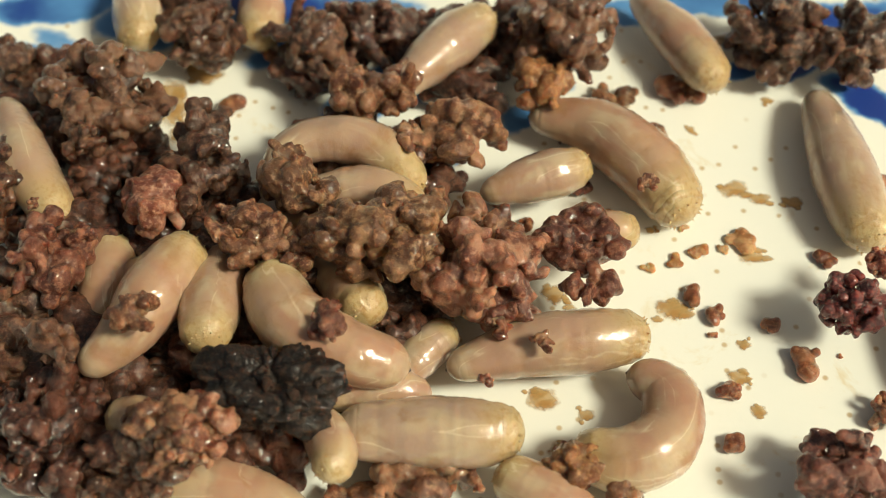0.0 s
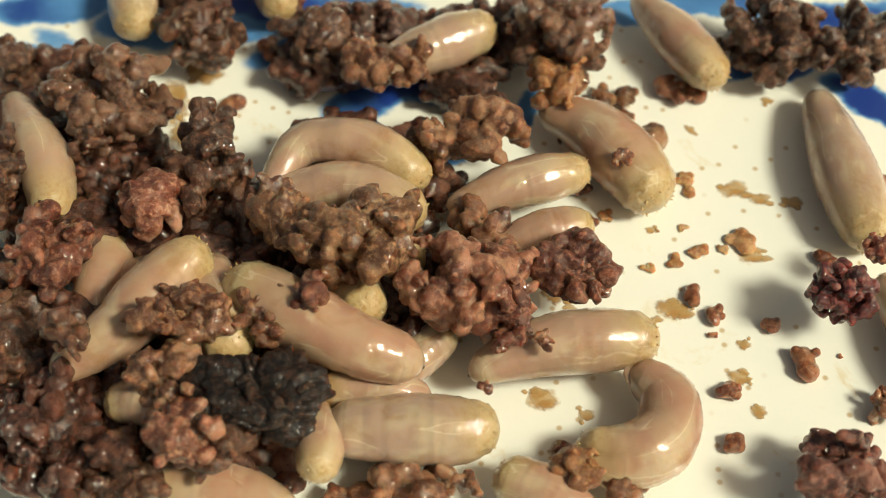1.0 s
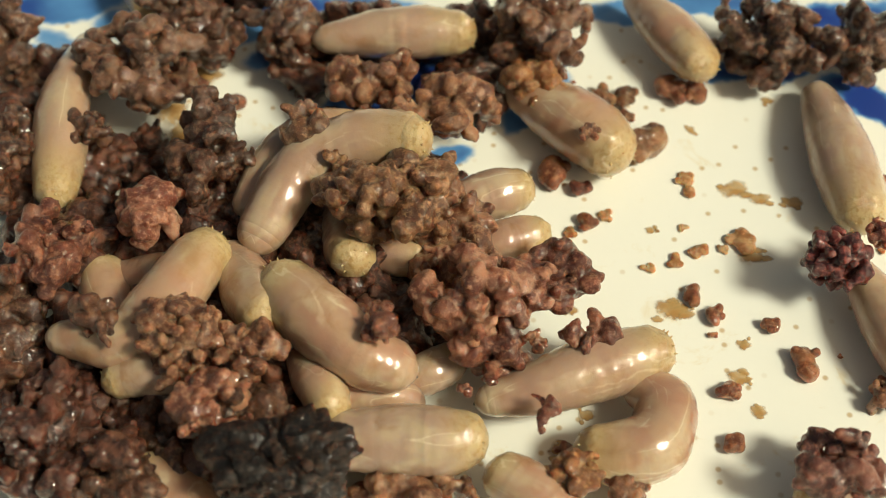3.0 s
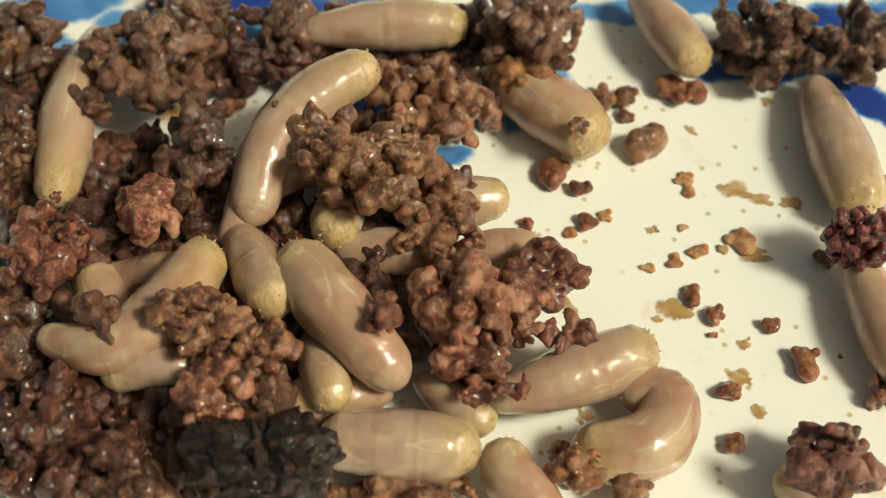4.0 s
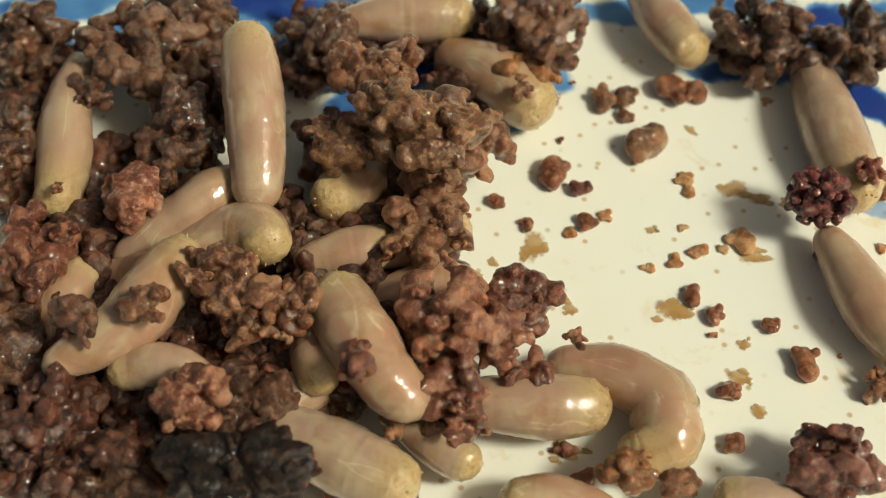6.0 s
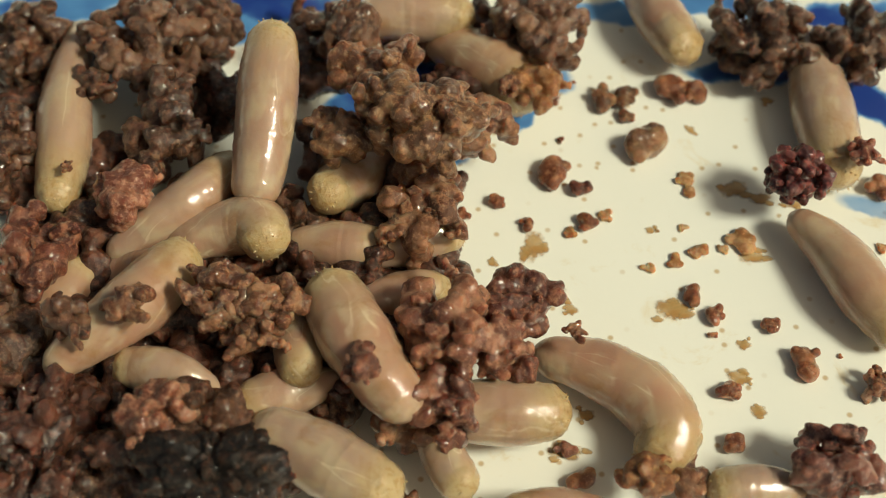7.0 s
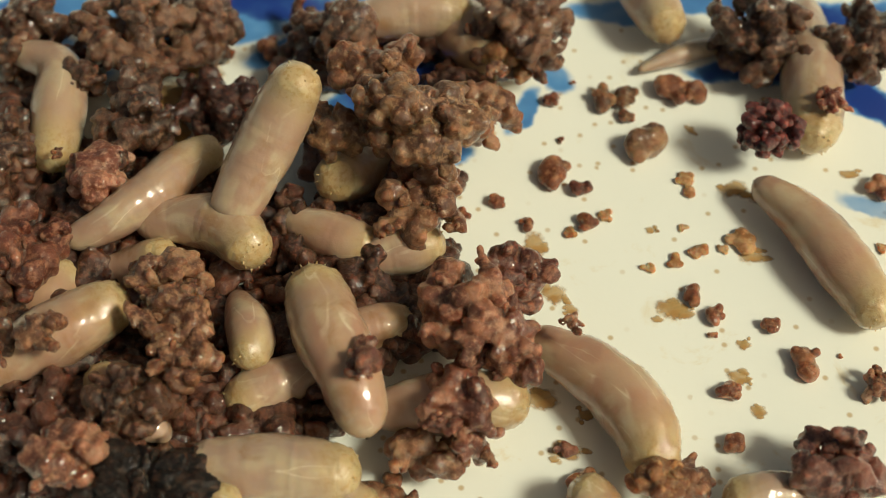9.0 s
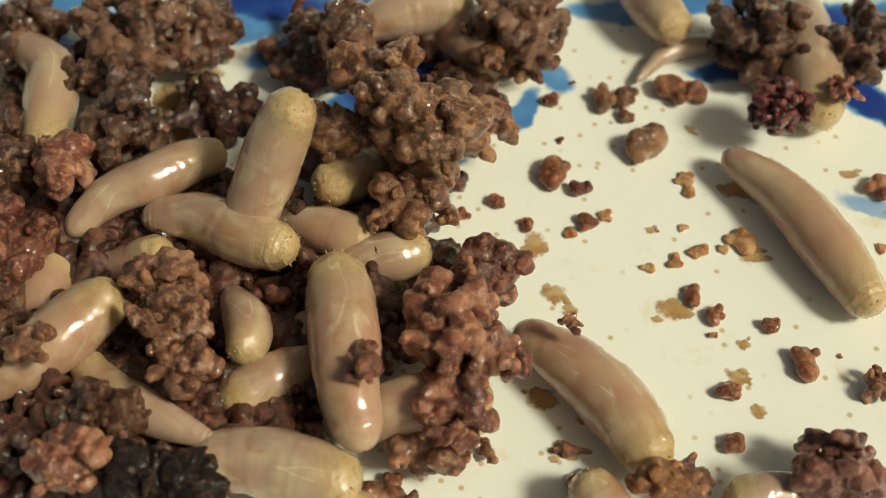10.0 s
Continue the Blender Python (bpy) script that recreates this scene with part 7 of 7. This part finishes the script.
    walk(c_rider_d, [(0, spot(-8.44, -4.3, 6.2, 0)), (0.5, spot(-10.66, -9.03, 6.2, 0)), (1, spot(-9.74, -8.85, 6.2, 0)), (1.5, spot(-12.29, -8.11, 6.2, 0)), (2, spot(-9.46, -8.48, 6.2, 0)), (2.5, spot(-10.82, -11.02, 6.2, 0)), (4, spot(-9.91, -11.02, 6.2, 0)), (4.5, spot(-10.62, -9.58, 6.2, 0)), (5, spot(-11.86, -9.58, 6.2, 0)), (5.5, spot(-8.23, -8.11, 6.2, 0)), (7, spot(-9.48, -8.11, 6.2, 0)), (7.5, spot(-10.57, -10.31, 6.2, 0)), (8, spot(-10.67, -8.85, 6.2, 0)), (8.5, spot(-12.63, -11.38, 6.2, 0)), (9, spot(-14.12, -11.73, 6.2, 0)), (10, spot(-14.08, -12.09, 6.2, 0))])
    walk(c_near_pink, [(0, spot(-12.9, -15.41, 6, 0)), (1, spot(-13.46, -15.75, 6, 0)), (2.5, spot(-12.69, -14.39, 6, 0)), (4, spot(-12.18, -13.36, 6, 0)), (4.5, spot(-12.36, -13.02, 6, 0)), (5.5, spot(-12.93, -13.36, 6, 0)), (7, spot(-15.05, -14.73, 6, 0)), (7.5, spot(-17.06, -15.41, 6, 0)), (8, spot(-19.25, -16.74, 6, 0)), (8.5, spot(-19.65, -17.07, 6, 0)), (10, spot(-19.45, -17.4, 6, 0))])
    walk(c_near_brown, [(0, spot(-14.45, -16.22, 5, 0)), (1.5, spot(-11.54, -15.21, 5, 0)), (2.5, spot(-10.69, -14.52, 5, 0)), (4, spot(-10.49, -13.14, 5, 0)), (4.5, spot(-9.31, -12.44, 5, 0)), (5.5, spot(-9.6, -12.79, 5, 0)), (7, spot(-12.81, -14.52, 5, 0)), (8, spot(-14.76, -13.14, 5, 0)), (10, spot(-18.24, -14.52, 5, 0))])
    walk(c_spot, [(0, spot(-6.18, -10.28, 7.6, 0)), (0.5, spot(-7.59, -9.38, 7.6, 0)), (1, spot(-7.19, -8.36, 7.6, 0)), (1.5, spot(-5.68, -7.55, 7.6, 0)), (2, spot(-6.3, -7.55, 7.6, 0)), (2.5, spot(-3.76, -10.39, 7.6, 0)), (4, spot(-3.16, -9.74, 7.6, 0)), (4.5, spot(-3.49, -9.02, 7.6, 0)), (5, spot(-4.1, -9.02, 7.6, 0)), (5.5, spot(-4.59, -12.57, 7.6, 0)), (7, spot(-4.29, -12.91, 7.6, 0)), (7.5, spot(-4.3, -12.57, 7.6, 0)), (8, spot(-4.27, -13.43, 7.6, 0)), (8.5, spot(-4.29, -12.91, 7.6, 0)), (9, spot(-4.15, -12.57, 7.6, 0)), (10, spot(-4.14, -12.85, 7.6, 0))])
    walk(c_dark_mass, [(0, spot(-21.5, -14.26, 2.6, 0)), (10, spot(-22.01, -14.96, 2.6, 0))])
    walk(c_dark_low, [(0, spot(-16.93, -16.8, 2.2, 0)), (10, spot(-17.85, -16.8, 2.2, 0))])
    walk(c_left_heap, [(0, spot(-25.09, -6.81, 3, 0)), (10, spot(-25.17, -8.33, 3, 0))])
    walk(c_left_high, [(0, spot(-26.6, 1.8, 4, 0)), (4, spot(-26.68, 4.39, 4, 0)), (10, spot(-26.61, 3.96, 4, 0))])
    walk(c_top_a, [(0, spot(-8.18, 13.57, 3.6, 0)), (1, spot(-7.84, 14.06, 3.6, 0)), (2, spot(-9.69, 14.56, 3.6, 0)), (4, spot(-10.09, 15.06, 3.6, 0)), (4.5, spot(-8.59, 14.56, 3.6, 0)), (5.5, spot(-8.01, 13.82, 3.6, 0)), (7, spot(-5.87, 12.79, 5.5, 0)), (10, spot(-6.23, 12.79, 5.5, 0))])
    walk(c_top_b, [(0, spot(-4.4, 9.38, 4, 0)), (0.5, spot(-3.34, 9.62, 4, 0)), (1, spot(-3.75, 11.75, 4, 0)), (1.5, spot(-3.72, 10.8, 4, 0)), (2, spot(-5.14, 10.32, 4, 0)), (2.5, spot(-5.5, 10.32, 4, 0)), (4, spot(-2.28, 9.85, 4, 0)), (5, spot(-2.29, 10.8, 4, 0)), (5.5, spot(-4.3, 9.04, 6.5, 0)), (7, spot(-4.24, 8.15, 7.5, 0)), (10, spot(-4.24, 8.15, 7.5, 0))])
    walk(c_top_c, [(0, spot(8.07, 14.19, 4, 0)), (1, spot(7.89, 14.19, 4, 0)), (2.5, spot(7, 14.68, 4, 0)), (4, spot(5.88, 14.19, 4, 0)), (7, spot(6.25, 14.19, 4, 0)), (8, spot(5.7, 14.19, 4, 0)), (10, spot(4.97, 14.19, 4, 0))])
    walk(c_top_orange, [(0, spot(5.77, 10.44, 3.6, 0)), (0.5, spot(5.6, 10.67, 3.6, 0)), (1, spot(6.67, 10.44, 3.6, 0)), (1.5, spot(5.76, 9.96, 3.6, 20)), (2.5, spot(5.59, 10.2, 3.6, 40)), (4, spot(4.88, 10.67, 3.6, 50)), (5.5, spot(4.54, 11.15, 3.6, 50)), (7, spot(5.4, 9.96, 3.6, 60)), (7.5, spot(4.55, 11.63, 3.6, 60)), (10, spot(4.21, 12.59, 3.6, 60))])
    walk(c_top_d, [(0, spot(21.51, 15.12, 3, 0)), (4, spot(20.71, 14.62, 3, 0)), (10, spot(20.4, 15.12, 3, 0))])
    walk(c_top_e, [(0, spot(27.17, 14.62, 3, 0)), (10, spot(27.76, 14.87, 3, 0))])
    walk(c_top_f, [(0, spot(-16.07, 15.12, 3, 0)), (10, spot(-16.3, 15.62, 3, 0))])
    walk(c_near_right, [(0, spot(21.3, -16.76, 2.8, 0)), (2.5, spot(21.3, -16.76, 2.8, 0)), (4.5, spot(20.62, -16.26, 2.8, 0)), (5.5, spot(20.74, -16.43, 2.8, 0)), (7, spot(21.05, -16.43, 2.8, 0)), (10, spot(21, -16.76, 2.8, 0))])
    walk(c_edge_crumb, [(0, spot(24.97, -11.79, 1, 0)), (4, spot(25.02, -10.5, 1, 0)), (7, spot(24.83, -10.06, 1, 0)), (10, spot(24.83, -10.06, 1, 0))])
    walk(c_bottom_a, [(0, spot(-1.04, -16.8, 2.2, 0)), (4, spot(-1.34, -17.47, 2.2, 0)), (5, spot(-0.44, -13.7, 2.2, 0)), (5.5, spot(-0.44, -13.34, 2.2, 0)), (7, spot(-1.06, -13.7, 2.2, 0)), (7.5, spot(-0.75, -14.4, 2.2, 0)), (8, spot(-0.43, -15.44, 2.2, 0)), (10, spot(-0.28, -15.09, 2.2, 0))])
    walk(c_bottom_b, [(0, spot(7.13, -16.73, 3.4, 0)), (2.5, spot(7.11, -17.23, 3.4, 0)), (4, spot(7.27, -17.07, 3.4, 0)), (4.5, spot(8.9, -17.4, 3.4, 0)), (5.5, spot(9.53, -17.07, 3.4, 0)), (7, spot(11.01, -17.4, 3.4, 0)), (10, spot(11.58, -17.73, 3.4, 0))])
    walk(c_bottom_c, [(0, spot(10.28, -16.87, 2, 0)), (4, spot(10.6, -16.7, 2, 0)), (5, spot(11.69, -16.53, 2, 0)), (7, spot(13.99, -16.53, 2, 0)), (10, spot(13.99, -16.53, 2, 0))])
    walk(c_column, [(0, spot(2.19, -2.95, 3.4, 0)), (1, spot(2.18, -3.15, 3.4, 0)), (2, spot(2.18, -2.88, 3.6, 0)), (2.5, spot(1.69, -2.62, 3.8, 0)), (4, spot(-0.13, -1.1, 4.8, 0)), (5, spot(-0.13, -0.48, 4.8, 0)), (5.5, spot(-0.46, -1.3, 4.8, 0)), (7, spot(-1.13, -0.48, 4.8, 0)), (8, spot(-1.31, 0.77, 4.8, 0)), (8.5, spot(-1.13, -0.07, 4.8, 0)), (10, spot(-1.64, 0.56, 4.8, 0))])
    walk(c_low_red, [(0, spot(3.43, -6.04, 3.6, 0)), (2.5, spot(3.06, -8.33, 3.6, 0)), (4, spot(1.77, -9.81, 3.6, 0)), (5, spot(0.5, -10.18, 3.6, 0)), (5.5, spot(0.81, -11.63, 3.6, 0)), (7, spot(0.19, -12.7, 3.6, 0)), (8, spot(0.49, -13.41, 3.6, 0)), (9, spot(1.11, -13.05, 3.6, 0)), (10, spot(0.81, -12.7, 3.6, 0))])
    walk(c_speck_a, [(0, spot(5.52, -10.07, 5.4, 0)), (1, spot(5.52, -9.99, 5.4, 0)), (1.5, spot(5.57, -11.18, 5.4, 0)), (2, spot(5.92, -10.1, 5.4, 0)), (2.5, spot(5.45, -10.18, 5.4, 0)), (4, spot(4.55, -9.45, 5.4, 0)), (5, spot(3.6, -9.81, 5.4, 0)), (5.5, spot(7.32, -9.99, 5.4, 0)), (7, spot(7.35, -9.45, 5.4, 0)), (8, spot(7.29, -9.37, 5.4, 0)), (9, spot(7.19, -8.9, 5.4, 0)), (10, spot(7.13, -8.9, 5.4, 0))])
    walk(c_speck_b, [(0, spot(2.33, -12.2, 5.2, 0)), (1.5, spot(2.17, -12.73, 5.2, 0)), (2.5, spot(1.4, -12.73, 5.2, 0)), (4, spot(1.09, -13.26, 5.2, 0)), (10, spot(-0.72, -14.63, 5.2, 0))])
    walk(c_speck_c, [(0, spot(12.16, 1.55, 4.6, 0)), (0.5, spot(11.7, 2.19, 4.6, 0)), (1, spot(10.77, 3.48, 4.6, 0)), (2, spot(10.95, 3.48, 4.6, 0)), (2.5, spot(9.5, 5.01, 4.6, 0)), (4, spot(8.24, 5.9, 4.6, 0)), (4.5, spot(6.33, 7.62, 4.6, 0)), (5, spot(6.14, 7.26, 4.6, 0)), (5.5, spot(5.54, 8.03, 4.6, 0)), (7, spot(4.1, 9.33, 4.6, 0)), (10, spot(3.07, 11.21, 4.6, 0))])
    walk(c_speck_d, [(0, spot(-23.84, -0.67, 5.6, 0)), (2.5, spot(-22.79, -1.07, 5.6, 0)), (4, spot(-22.58, -0.25, 5.6, 0)), (5.5, spot(-22.71, -0.05, 5.6, 0)), (7, spot(-22.24, 2.05, 5.6, 0)), (8, spot(-22.37, 2.48, 5.6, 0)), (10, spot(-23.87, 3.98, 5.6, 0))])
    walk(c_rider_e, [(0, spot(-14.35, -15.75, 6, 0)), (1.5, spot(-14.77, -11.61, 6, 0)), (2.5, spot(-14.84, -10.9, 6, 0)), (4, spot(-12.14, -10.18, 6, 0)), (4.5, spot(-11.83, -10.18, 6, 0)), (5, spot(-10.03, -9.46, 6, 0)), (5.5, spot(-10.45, -7.98, 6, 0)), (7, spot(-10.7, -8.72, 6, 0)), (7.5, spot(-10.47, -7.61, 6, 0)), (8, spot(-10.55, -10.9, 6, 0)), (8.5, spot(-13.71, -6.48, 6, 0)), (9, spot(-15.29, -6.48, 6, 0)), (10, spot(-15.61, -6.48, 6, 0))])
    walk(c_far_e, [(0, spot(-35.35, 17.14, 3, 0)), (2.5, spot(-31.22, 15.17, 3, 0)), (4, spot(-28.53, 14.37, 3, 0)), (7, spot(-27.79, 14.37, 3, 0)), (10, spot(-28.1, 15.12, 3, 0))])
    walk(c_far_f, [(0, spot(-17.4, 21.34, 3.0, 0)), (2.5, spot(-17.15, 19.02, 3.2, 0)), (4, spot(-16.72, 14.75, 3.4, 0)), (7, spot(-15.7, 15.75, 3.4, 0)), (10, spot(-15.98, 14.75, 3.4, 0))])
    walk(c_far_g, [(0, spot(-14.38, 25.27, 1.8, 0)), (2.5, spot(-14.25, 23.05, 1.8, 0)), (4, spot(-13.31, 13.73, 1.8, 0)), (7, spot(-14.35, 10.57, 1.8, 0)), (10, spot(-14.33, 9.38, 1.8, 0))])
    walk(c_scrap, [(0, spot(3.68, -7.51, 4.8, 0)), (1.5, spot(4.52, -11.02, 5.0, 20)), (2, spot(5.37, -13.14, 5.0, 40)), (2.5, spot(6.08, -14.35, 5.0, 60)), (4, spot(3.99, -12.91, 5.2, -20)), (5, spot(2.92, -13.43, 5.2, -30)), (5.5, spot(2.0, -13.43, 5.2, -30)), (7, spot(0.79, -13.95, 5.2, -30)), (10, spot(0.18, -15.33, 4.6, -30))])
    walk(c_pebble, [(0, spot(3.05, -7.83, 4.6, 0)), (1.5, spot(5.09, -9.07, 4.2, 0)), (2.5, spot(5.64, -9.2, 3.8, 0)), (4, spot(4.42, -8.45, 3.2, 0)), (5, spot(3.71, -8.45, 3.2, 0)), (7, spot(3.86, -9.02, 3.2, 0)), (10, spot(3.05, -9.82, 3.0, 0))])
    for thing, rows in SPINES.items():
        crawl(thing, rows)


motions()
